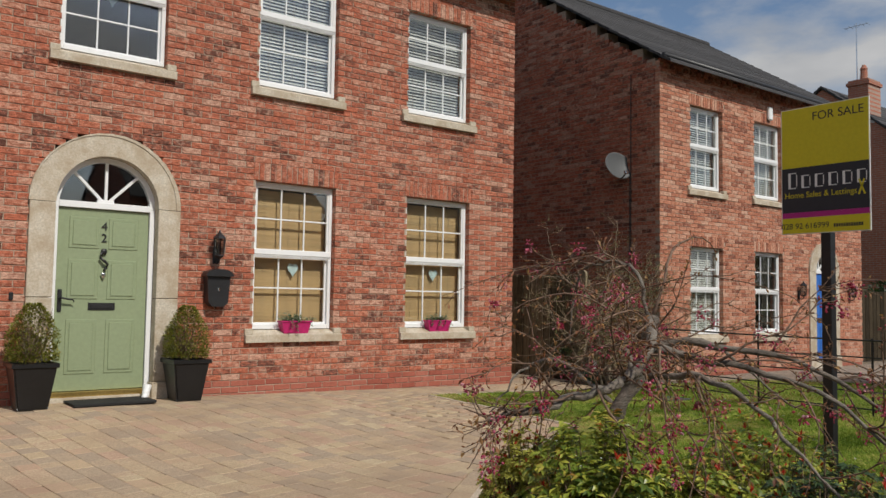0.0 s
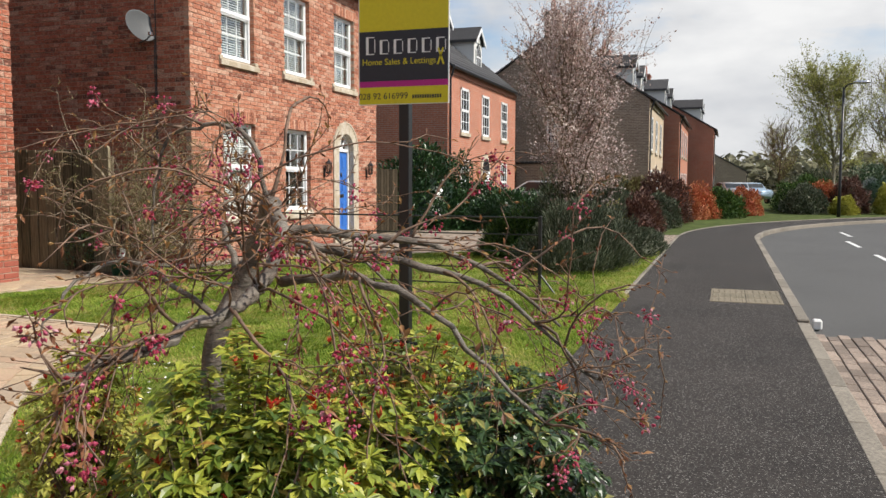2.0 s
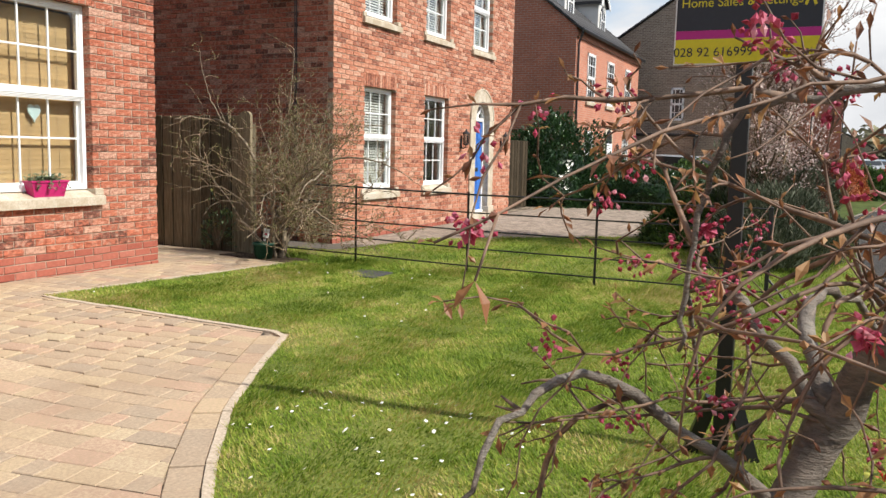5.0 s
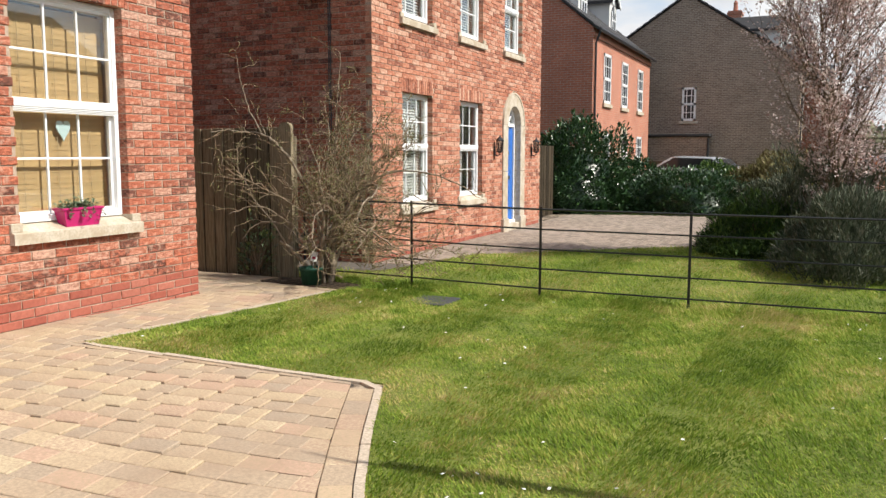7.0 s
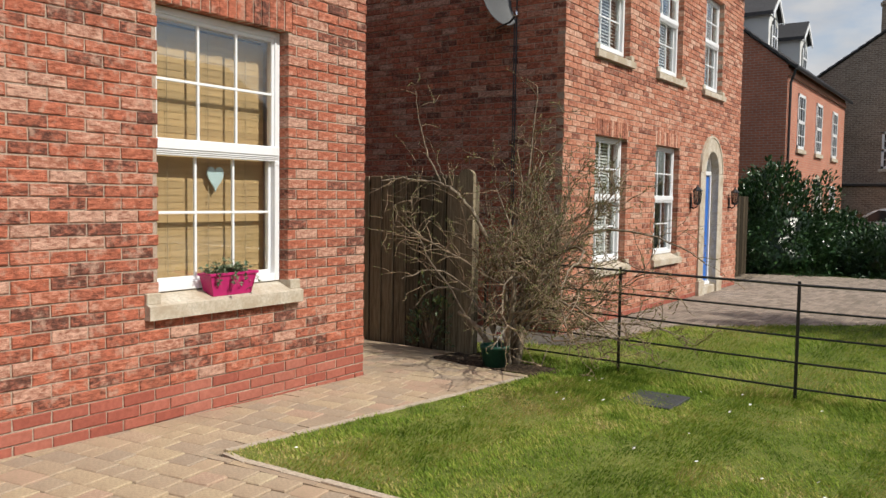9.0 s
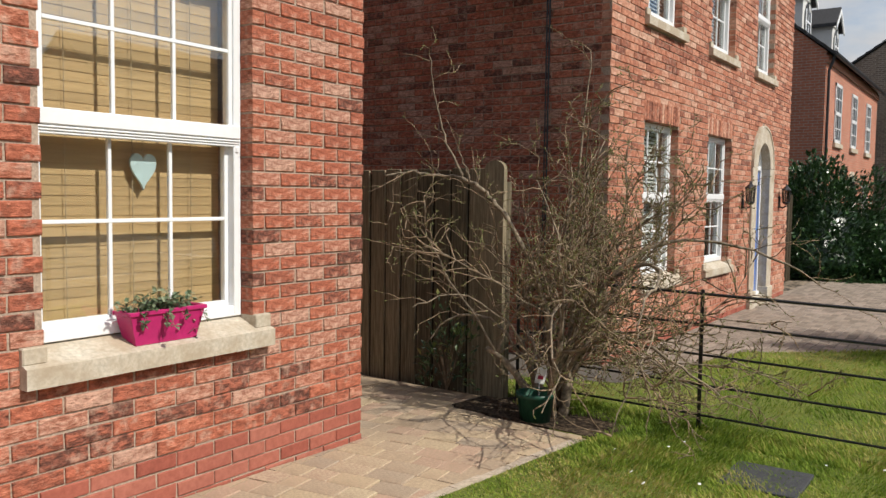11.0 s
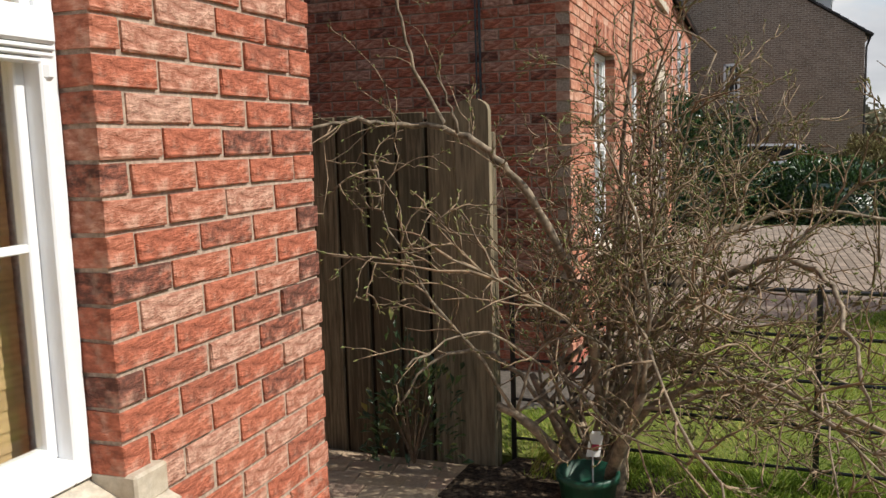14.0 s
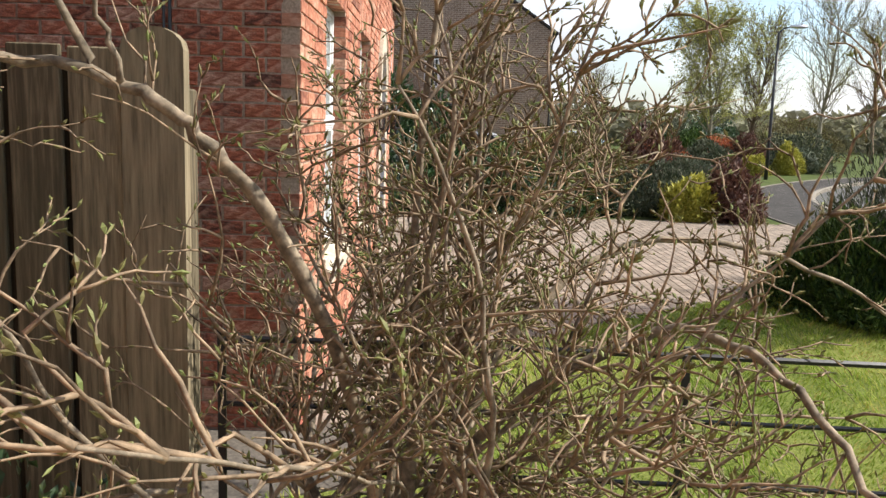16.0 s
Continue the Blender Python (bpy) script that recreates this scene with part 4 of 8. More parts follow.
def lantern(x, yf, z, grp):
    l = thing("wall_lantern", (x, yf, z), "black metal coach lantern fixed to the brick wall", "lamp", grp)
    part("back_plate", bx(x - 0.035, x + 0.035, yf - 0.018, yf + 0.002, z - 0.17, z + 0.02, 0.006), M_BLACK, l)
    part("bracket", tube([(x, yf - 0.01, z - 0.15), (x, yf - 0.06, z - 0.17), (x, yf - 0.11, z - 0.14), (x, yf - 0.11, z - 0.1)], 0.01), M_BLACK, l, soft=True)
    yc = yf - 0.11
    part("base", rings(bmesh.new(), [(0.012, z - 0.115), (0.05, z - 0.095), (0.062, z - 0.08), (0.06, z - 0.07)], x, yc, 6), M_BLACK, l)
    part("glass_body", rings(bmesh.new(), [(0.052, z - 0.07), (0.066, z + 0.12)], x, yc, 6), M_GLASSDARK, l)
    for k in range(6):
        a = 2 * math.pi * k / 6
        c, s = math.cos(a), math.sin(a)
        part("glazing_bar", tube([(x + 0.054 * c, yc + 0.054 * s, z - 0.072), (x + 0.068 * c, yc + 0.068 * s, z + 0.122)], 0.006, 5), M_BLACK, l)
    part("roof", rings(bmesh.new(), [(0.08, z + 0.118), (0.078, z + 0.13), (0.045, z + 0.165), (0.02, z + 0.185), (0.014, z + 0.205), (0.004, z + 0.225)], x, yc, 6), M_BLACK, l)


M_GLASSDARK = glass("lantern_glass", (0.6, 0.6, 0.58), 0.1)
lantern(3.78, H1Y, 1.79, "wall lanterns")
lantern(16.75, H2Y, 1.53, "wall lanterns")
lantern(18.98, H2Y, 1.53, "wall lanterns")

# post box
pb = thing("post_box", (3.78, H1Y, 1.15), "black metal post box with curved lid on the brick wall", "post box")
b = bmesh.new()
prism(b, [(3.64, 1.48), (3.92, 1.48), (3.90, 1.17), (3.85, 1.12), (3.71, 1.12), (3.66, 1.17)], 0.13, Matrix.Translation((0, H1Y - 0.13, 0)))
bmesh.ops.recalc_face_normals(b, faces=b.faces)
part("body", b, M_BLACK, pb)
b = bmesh.new()
prism(b, [(3.615, 1.47)] + [(3.78 - 0.165 * math.cos(math.pi * i / 10), 1.485 + 0.07 * math.sin(math.pi * i / 10)) for i in range(11)] + [(3.945, 1.47)], 0.17, Matrix.Translation((0, H1Y - 0.17, 0)))
bmesh.ops.recalc_face_normals(b, faces=b.faces)
part("lid", b, M_BLACK, pb)
part("lock", rings(bmesh.new(), [(0.018, 1.30), (0.018, 1.336)], 3.78, H1Y - 0.13, 10), M_CHROME, pb)
bell = bmesh.new()
box(bell, 1.62, 1.66, H1Y - 0.02, H1Y + 0.002, 1.17, 1.25, 0.008)
tagged(part("doorbell", bell, M_BLACK), "small black bell push beside the door", "doorbell")
boot = tube([(3.02, 9.17, mz + 0.3 - 0.16), (3.0, 9.14, mz + 0.06), (2.97, 9.06, mz + 0.035), (2.93, 9.0, mz + 0.03)], [0.05, 0.045, 0.04, 0.025])
tagged(part("drain_shoe", boot, M_UPVC, soft=True), "white plastic spout at the foot of the door frame", "drain")


def planter(x, zs):
    """Magenta trough with trailing ivy on a sill."""
    p = thing("window_planter", (x, H1Y + 0.03, zs), "magenta plastic trough of trailing ivy on the window sill", "planter", "sill planters")
    y0, y1 = H1Y - 0.035, H1Y + 0.085
    b = bmesh.new()
    w0, w1, h = 0.165, 0.205, 0.15
    lo = [b.verts.new(v) for v in ((x - w0, y0 + 0.02, zs), (x + w0, y0 + 0.02, zs), (x + w0, y1 - 0.01, zs), (x - w0, y1 - 0.01, zs))]
    hi = [b.verts.new(v) for v in ((x - w1, y0, zs + h), (x + w1, y0, zs + h), (x + w1, y1, zs + h), (x - w1, y1, zs + h))]
    inn = [b.verts.new((x + (v.co.x - x) * 0.93, (y0 + y1) / 2 + (v.co.y - (y0 + y1) / 2) * 0.86, zs + h)) for v in hi]
    soil = [b.verts.new((v.co.x, v.co.y, zs + h - 0.025)) for v in inn]
    b.faces.new(lo[::-1])
    for k in range(4):
        j = (k + 1) % 4
        b.faces.new((lo[k], lo[j], hi[j], hi[k]))
        b.faces.new((hi[k], hi[j], inn[j], inn[k]))
        b.faces.new((inn[k], inn[j], soil[j], soil[k]))
    bmesh.ops.recalc_face_normals(b, faces=b.faces)
    part("trough", b, M_PINK, p)
    rim = bmesh.new()
    for xa, xb, ya, yb in ((x - w1 - 0.008, x + w1 + 0.008, y0 - 0.008, y0 + 0.006), (x - w1 - 0.008, x + w1 + 0.008, y1 - 0.006, y1 + 0.008), (x - w1 - 0.008, x - w1 + 0.006, y0 + 0.006, y1 - 0.006), (x + w1 - 0.006, x + w1 + 0.008, y0 + 0.006, y1 - 0.006)):
        box(rim, xa, xb, ya, yb, zs + h - 0.014, zs + h + 0.006, 0.003)
    part("rim", rim, M_PINK, p)
    part("soil", bx(x - w1 * 0.92, x + w1 * 0.92, y0 + 0.008, y1 - 0.008, zs + h - 0.05, zs + h - 0.015), M_SOIL, p)
    rng = random.Random(int(x * 100))
    V, Fc, SV, SF = [], [], [], []
    for i in range(70):
        px, py = x + rng.gauss(-0.01, 0.08), rng.uniform(y0 + 0.03, y1 - 0.01)
        q = [Vector((px, py, zs + h - 0.02))]
        d = Vector((rng.gauss(0, 0.5), rng.gauss(-0.05, 0.4), rng.uniform(0.4, 1)))
        n = rng.randint(2, 5)
        trail = rng.random() < 0.06
        if trail:
            d.y = -abs(d.y) - 0.4
        for j in range(n + (3 if trail else 0)):
            q.append(q[-1] + d.normalized() * 0.028)
            d += Vector((rng.gauss(0, 0.25), rng.gauss(0, 0.2), -0.45 if trail else -0.12))
        tube_data(SV, SF, q, [0.0018] * len(q), 3)
        for a in q[1:]:
            for _ in range(2):
                leaf_data(V, Fc, a, Vector((rng.gauss(0, 1), rng.gauss(-0.5, 1), rng.gauss(0.3, 0.7))), rng.uniform(0.02, 0.04), 0.75, rng)
    tagged(data_ob("ivy_leaves", V, Fc, M_IVY, p), kind="stuff")
    tagged(data_ob("ivy_vine", SV, SF, M_TWIG, p), kind="stuff")


def leaf_data(V, Fc, p, d, size, width, rng, fold=0.35):
    """A pointed leaf folded along its rib."""
    if d.length < 1e-4:
        d = Vector((0, 0, 1))
    d = d.normalized()
    s = d.cross(Vector((rng.gauss(0, 0.3), rng.gauss(0, 0.3), 1)))
    if s.length < 0.05:
        s = d.cross(Vector((1, 0, 0)))
    s.normalize()
    n = s.cross(d)
    w = size * width * 0.5
    k = len(V)
    V += [tuple(p), tuple(p + d * size * 0.55 + s * w + n * w * fold), tuple(p + d * size - n * size * 0.12), tuple(p + d * size * 0.55 - s * w + n * w * fold), tuple(p + d * size * 0.56)]
    Fc += [(k, k + 1, k + 4), (k + 1, k + 2, k + 4), (k, k + 4, k + 3), (k + 4, k + 2, k + 3)]


def leafmat(name, stops, rough=0.45, transl=0.25, spec=0.4):
    return mat(name, stops, rough, fine=8, coarse=1.2, piece=0.8, grain=0.1, stain=0.12, bump=0.0, spec=spec, transl=transl)


M_IVY = leafmat("ivy_leaf", [(0, (0.07, 0.12, 0.06)), (0.6, (0.17, 0.23, 0.13)), (1, (0.36, 0.40, 0.26))])
M_TWIG = mat("brown_twig", flat((0.17, 0.12, 0.075), 0.3), 0.85, fine=60, grain=0.3, stain=0.2, bump=0.3, piece=0.4)
M_TOPIARY = leafmat("topiary_leaf", [(0, (0.09, 0.11, 0.015)), (0.5, (0.22, 0.24, 0.035)), (0.85, (0.34, 0.34, 0.06)), (1, (0.32, 0.2, 0.05))])
planter(4.85, W1[0][2] - 0.052)
planter(7.10, W1[1][2] - 0.052)


def heart(x, z, s=0.062):
    h = thing("hanging_heart", (x, H1Y + 0.19, z), "pale blue wooden heart hanging inside the window", "ornament", "window hearts")
    pts = []
    for i in range(40):
        t = 2 * math.pi * i / 40
        hx, hy = 16 * math.sin(t) ** 3, 13 * math.cos(t) - 5 * math.cos(2 * t) - 2 * math.cos(3 * t) - math.cos(4 * t)
        pts.append((x + hx / 16 * s * 0.95, z + hy / 13 * s * (1.0 if hy > 0 else 1.08)))
    b = bmesh.new()
    prism(b, pts, 0.012, Matrix.Translation((0, H1Y + 0.186, 0)))
    bmesh.ops.recalc_face_normals(b, faces=b.faces)
    part("heart", b, M_HEART, h)
    part("string", bx(x - 0.0015, x + 0.0015, H1Y + 0.19, H1Y + 0.193, z + 0.04, z + 0.2), M_STRING, h)


heart(7.125, 1.60, 0.075)
heart(4.885, 1.60, 0.075)
heart(2.56, 4.62, 0.12)


def topiary(x, y):
    z = G(x, y) + 0.004
    p = thing("topiary_pot", (x, y, z), "clipped cone shrub in a tall black square planter", "potted plant", "doorside pots")
    b = bmesh.new()
    rings(b, [(0.19, z), (0.2, z + 0.02), (0.275, z + 0.40), (0.30, z + 0.41), (0.30, z + 0.45), (0.26, z + 0.45), (0.25, z + 0.40)], x, y, 4, 1, 1, math.pi / 4)
    bmesh.ops.bevel(b, geom=[e for e in b.edges if abs(e.verts[0].co.z - e.verts[1].co.z) > 0.1], offset=0.015, segments=2, affect="EDGES")
    part("pot", b, M_BLACKPLASTIC, p)
    part("soil", bx(x - 0.17, x + 0.17, y - 0.17, y + 0.17, z + 0.38, z + 0.42), M_SOIL, p)
    rng = random.Random(int(x * 31))
    V, Fc, SV, SF = [], [], [], []
    for i in range(4200):
        h = rng.random() ** 1.3
        r = (0.05 + 0.175 * min(1, (1 - h) * 1.9) ** 0.8) * rng.uniform(0.72, 1.08) + 0.02 * noise.noise((x + h * 6, i % 7, 2))
        a = rng.uniform(0, 2 * math.pi)
        q = Vector((x + r * math.cos(a), y + r * math.sin(a), z + 0.46 + 0.56 * h))
        leaf_data(V, Fc, q, Vector((math.cos(a), math.sin(a), 0.9)) + Vector((rng.gauss(0, 0.5), rng.gauss(0, 0.5), rng.gauss(0, 0.5))), rng.uniform(0.02, 0.036), 0.55, rng)
    for i in range(40):
        a = rng.uniform(0, 2 * math.pi)
        r = rng.uniform(0.05, 0.2)
        tube_data(SV, SF, [Vector((x, y, z + 0.4)), Vector((x + r * 0.6 * math.cos(a), y + r * 0.6 * math.sin(a), z + 0.6)), Vector((x + r * math.cos(a) * 0.9, y + r * math.sin(a) * 0.9, z + rng.uniform(0.65, 1.02)))], [0.006, 0.004, 0.002], 4)
    tagged(data_ob("foliage", V, Fc, M_TOPIARY, p), kind="stuff")
    tagged(data_ob("stem_growth", SV, SF, M_TWIG, p), kind="stuff")


topiary(1.79, 8.88)
topiary(3.36, 8.94)

# eaves, gutters, chimneys and fixings
def eaves(owner_name, x0, x1, yf, z, label):
    e = thing(owner_name, ((x0 + x1) / 2, yf, z), label, "eaves", kind="structure")
    V, Fc = [], []
    for row, pr in ((0, 0.02), (1, 0.04), (2, 0.02)):
        x = x0 + (0.1 if row == 1 else 0)
        while x < x1 - 0.1:
            w = 0.215 if row != 1 else 0.1
            VV, FF = block_verts(x, min(x1, x + w), z - 0.225 + row * 0.075 + 0.005, z - 0.225 + row * 0.075 + 0.07, -0.03, pr)
            k = len(V)
            V += [(u, yf - n, v) for u, v, n in VV]
            Fc += [tuple(k + i for i in f) for f in FF]
            x += w + (0.01 if row != 1 else 0.1)
    tagged(data_ob("corbel_bricks", V, Fc, M_BRICK, e), kind="stuff")
    part("gutter", tube([(x0 - 0.05, yf - 0.12, z + 0.02), (x1 + 0.05, yf - 0.12, z + 0.02)], 0.055, 10), M_BLACK, e, soft=True)


eaves("eaves_1", H1L, H1X, H1Y, 6.1, "corbelled brick eaves with black gutter")
eaves("eaves_2", H2X0, H2X1, H2Y, 5.68, "corbelled brick eaves with black gutter of the neighbouring house")

dish = thing("satellite_dish", (H2X0, 9.96, 3.75), "grey satellite dish on the shaded gable wall", "satellite dish")
b = bmesh.new()
rr = [(0.02, 0.0), (0.15, 0.012), (0.26, 0.038), (0.32, 0.062), (0.325, 0.07)]
rings(b, rr + [(0.30, 0.062), (0.15, 0.022)], 0, 0, 28, 1, 0.82)
bmesh.ops.recalc_face_normals(b, faces=b.faces)
bmesh.ops.transform(b, matrix=Matrix.Translation((H2X0 - 0.24, 9.98, 3.75)) @ Vector((-0.12, -1, 0.3)).to_track_quat("Z", "Y").to_matrix().to_4x4(), verts=b.verts)
part("reflector", b, mat("grey_dish", flat((0.10, 0.105, 0.11), 0.08), 0.5, grain=0.1, stain=0.15, bump=0.05), dish, soft=True)
part("wall_arm", tube([(H2X0 - 0.002, 9.96, 3.62), (H2X0 - 0.12, 9.96, 3.62), (H2X0 - 0.2, 9.97, 3.7)], 0.018), M_BLACK, dish, soft=True)
part("feed_arm", tube([(H2X0 - 0.22, 9.98, 3.5), (H2X0 - 0.36, 9.72, 3.52), (H2X0 - 0.4, 9.62, 3.58)], 0.012), M_BLACK, dish, soft=True)
part("receiver", bx(H2X0 - 0.45, H2X0 - 0.37, 9.58, 9.64, 3.56, 3.62, 0.012), M_CHROME, dish)
part("cable", tube([(H2X0 - 0.012, 9.86, 3.6), (H2X0 - 0.012, 9.86, 1.5), (H2X0 - 0.012, 9.87, -0.1)], 0.007, 6), M_BLACK, dish)
al = bmesh.new()
box(al, 15.55, 15.70, H2Y - 0.07, H2Y - 0.001, 5.05, 5.33, 0.02)
tagged(part("alarm_box", al, M_UPVC), "cream burglar alarm box under the eaves", "alarm box")


def chimney(name, x, y, z, s=1.0):
    c = thing(name, (x, y, z), "red brick chimney stack with clay pot", "chimney", "chimneys")
    part("stack", bx(x - 0.42 * s, x + 0.42 * s, y - 0.3 * s, y + 0.3 * s, z - 1.2, z + 1.1 * s), M_BRICK_FARX, c)
    part("band", bx(x - 0.48 * s, x + 0.48 * s, y - 0.36 * s, y + 0.36 * s, z + 0.9 * s, z + 1.05 * s, 0.02), M_BRICK_FARX, c)
    part("pot", rings(bmesh.new(), [(0.13, z + 1.1 * s), (0.11, z + 1.45 * s), (0.13, z + 1.47 * s), (0.13, z + 1.52 * s), (0.03, z + 1.72 * s)], x, y, 12), mat("clay_pot", flat((0.36, 0.12, 0.07)), 0.8), c, soft=True)
    return c


chimney("chimney", H2X0 + 0.45, H2Y + D2 / 2, 8.2)

# ---- garden: boards, rails, kerbs, sign ----
bf = thing("timber_fence", (10.1, 10.5, 0), "weathered grey-green vertical board fence running back between the houses", "fence")
rngf = random.Random(5)
for i in range(26):
    y0 = 9.345 + i * 0.165
    zt, zb = 1.70 + rngf.uniform(-0.008, 0.008), -0.09 + rngf.uniform(0, 0.012)
    dx = rngf.uniform(-0.003, 0.003)
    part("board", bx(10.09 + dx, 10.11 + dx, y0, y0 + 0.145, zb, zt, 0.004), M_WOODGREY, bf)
    # Strip behind each gap, the gap's shade put into its dark colour.
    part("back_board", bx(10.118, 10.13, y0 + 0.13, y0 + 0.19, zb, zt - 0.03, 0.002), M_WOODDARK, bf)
for z in (0.25, 0.9, 1.46):
    part("rail", bx(10.132, 10.18, 9.2, 13.6, z, z + 0.09, 0.004), M_WOODGREY, bf)
b = bmesh.new()
prism(b, [(-0.085, -0.15), (-0.085, 1.70)] + [(-0.085 * math.cos(math.pi * i / 8), 1.70 + 0.06 * math.sin(math.pi * i / 8)) for i in range(1, 8)] + [(0.085, 1.70), (0.085, -0.15)], 0.05, Matrix.Identity(4))
bmesh.ops.recalc_face_normals(b, faces=b.faces)
bmesh.ops.transform(b, matrix=Matrix.Translation((10.125, 9.255, 0)) @ Matrix.Rotation(radians(90), 4, "Z"), verts=b.verts)
part("end_board", b, M_WOODGREY, bf, "wide round-topped timber end board")
part("end_post", bx(10.13, 10.2, 9.17, 9.25, -0.1, 1.60, 0.006), M_WOODGREY, bf)
cable = tube([(H2X0 - 0.012, 9.83, -0.2), (H2X0 - 0.012, 9.83, 5.5)], 0.009, 6)
tagged(part("wall_cable", cable, M_BLACK), "thin dark cable running down the shaded brick gable", "cable")
gate2 = thing("timber_fence", (20.8, 9.6, 0), "weathered dark vertical board fence beside the neighbouring house", "fence")
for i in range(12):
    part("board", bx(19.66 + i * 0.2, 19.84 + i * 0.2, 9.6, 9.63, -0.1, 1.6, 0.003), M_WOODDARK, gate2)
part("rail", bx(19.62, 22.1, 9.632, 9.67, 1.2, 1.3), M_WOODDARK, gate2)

rail = thing("estate_fence", (FENCE_X, 5.8, -0.11), "black iron estate fence of five rails between the lawns", "fence")
FP = [2.95, 4.69, 6.20, 7.70, 9.12]
FH = 0.93
for i, y in enumerate(FP):
    zg = G(FENCE_X, y)
    if i == 0:
        part("post", bx(FENCE_X - 0.02, FENCE_X + 0.02, y - 0.02, y + 0.02, zg - 0.2, zg + FH + 0.02, 0.004), M_BLACK, rail)
        part("foot", tube([(FENCE_X, y, zg + 0.25), (FENCE_X - 0.0, y - 0.12, zg + 0.1), (FENCE_X, y - 0.2, zg)], 0.012), M_BLACK, rail)
    else:
        part("post", bx(FENCE_X - 0.006, FENCE_X + 0.006, y - 0.013, y + 0.013, zg - 0.2, zg + FH + 0.03, 0.002), M_BLACK, rail)
for i in range(5):
    pts = [(FENCE_X, y, G(FENCE_X, y) + 0.10 + i * 0.2075) for y in (2.95, 4.62, 6.14, 7.0, 7.7, 8.4, 9.12)]
    part("rail", tube(pts, 0.011 if i == 4 else 0.009, 6), M_BLACK, rail)

# for sale board
SX, SY = 5.58, 2.86
sg = thing("for_sale_board", (SX, SY, -0.11), "yellow and black estate agent's for sale board on a black post", "sign")
M_SIGNY = mat("sign_yellow", flat((0.62, 0.52, 0.015), 0.04), 0.45, grain=0.04, stain=0.08, bump=0.0)
M_SIGNK = mat("sign_black", flat((0.022, 0.024, 0.032), 0.1), 0.45, grain=0.05, stain=0.05, bump=0.0)
M_SIGNM = mat("sign_magenta", flat((0.42, 0.015, 0.20), 0.05), 0.45, grain=0.04, stain=0.05, bump=0.0)
M_SIGNW = mat("sign_white", flat((0.72, 0.72, 0.70), 0.03), 0.5, grain=0.03, stain=0.05, bump=0.0)
b0, b1, bz0, bz1 = 2.545, 3.175, 1.748, 2.655
part("post", bx(SX + 0.004, SX + 0.075, SY - 0.035, SY + 0.035, -0.2, 2.5, 0.004), M_BLACKPLASTIC, sg, "black painted timber post")
for s in (-1, 1):
    part("leg", tube([(SX + 0.04, SY + s * 0.15, -0.14), (SX + 0.04, SY + s * 0.05, 0.17)], 0.045, 4), M_BLACKPLASTIC, sg, "splayed black timber foot")
bo = part("board", bx(SX - 0.006, SX + 0.003, b0, b1, bz0, bz1), M_SIGNW, sg, "white edged panel")
hgt = bz1 - bz0
band = lambda f0, f1, m, nm: part(nm, bx(SX - 0.0085, SX - 0.0062, b0 + 0.006, b1 - 0.006, bz0 + 0.005 + f0 * (hgt - 0.01), bz0 + 0.005 + f1 * (hgt - 0.01)), m, bo)
band(0.0, 0.122, M_SIGNY, "yellow_band")
band(0.1225, 0.165, M_SIGNM, "magenta_band")
band(0.1655, 0.525, M_SIGNK, "black_band")
band(0.5255, 1.0, M_SIGNY, "yellow_band")
xs = SX - 0.0095
ym = (b0 + b1) / 2
FACE = (90, 0, -90)
text("lettering", "FOR SALE", 0.085, (xs, b0 + 0.215, bz0 + 0.885 * hgt), FACE, M_SIGNK, bo, 0.0005)
text("lettering", "Home Sales & Lettings", 0.057, (xs, ym + 0.03, bz0 + 0.285 * hgt), FACE, M_SIGNY, bo, 0.0005)
text("lettering", "028 92 616999", 0.058, (xs, ym + 0.14, bz0 + 0.04 * hgt), FACE, M_SIGNK, bo, 0.0005)
b = bmesh.new()
for i in range(12):
    box(b, xs, xs + 0.0008, b0 + 0.05 + i * 0.017, b0 + 0.062 + i * 0.017, bz0 + 0.04 * hgt, bz0 + 0.04 * hgt + 0.024)
part("small_print", b, M_SIGNK, bo)
b = bmesh.new()
zc = bz0 + 0.36 * hgt
for i in range(6):
    y = b1 - 0.05 - i * 0.098
    tall = 0.115 if i == 0 else 0.092
    box(b, xs, xs + 0.0008, y - 0.022, y - 0.004, zc, zc + tall)
    box(b, xs, xs + 0.0008, y - 0.07, y - 0.064, zc + 0.014, zc + tall - 0.014)
    box(b, xs, xs + 0.0008, y - 0.062, y - 0.022, zc, zc + 0.006)
    box(b, xs, xs + 0.0008, y - 0.062, y - 0.022, zc + tall - 0.006, zc + tall)
part("emblem_bars", b, M_SIGNW, bo)
b = bmesh.new()
for a, l in ((70, 0.05), (110, 0.05), (250, 0.06), (290, 0.06)):
    q = bx(-0.006, 0.006, 0, 0.0008, 0, l)
    bmesh.ops.transform(q, matrix=Matrix.Translation((xs, b0 + 0.055, bz0 + 0.335 * hgt)) @ Matrix.Rotation(radians(90), 4, "Z") @ Matrix.Rotation(radians(90 - a), 4, "Y"), verts=q.verts)
    me = bpy.data.meshes.new("tmp")
    q.to_mesh(me)
    q.free()
    b.from_mesh(me)
    bpy.data.meshes.remove(me)
part("emblem_star", b, M_SIGNY, bo)

# manhole cover in the lawn
mh = bmesh.new()
box(mh, 9.22, 9.68, 6.86, 7.28, -0.1, G(9.4, 7.05) + 0.012, 0.004)
tagged(part("manhole_cover", mh, mat("cast_iron", flat((0.06, 0.062, 0.065), 0.3), 0.7, fine=70, grain=0.3, bump=0.5)), "grey inspection cover set flush in the lawn", "manhole cover")


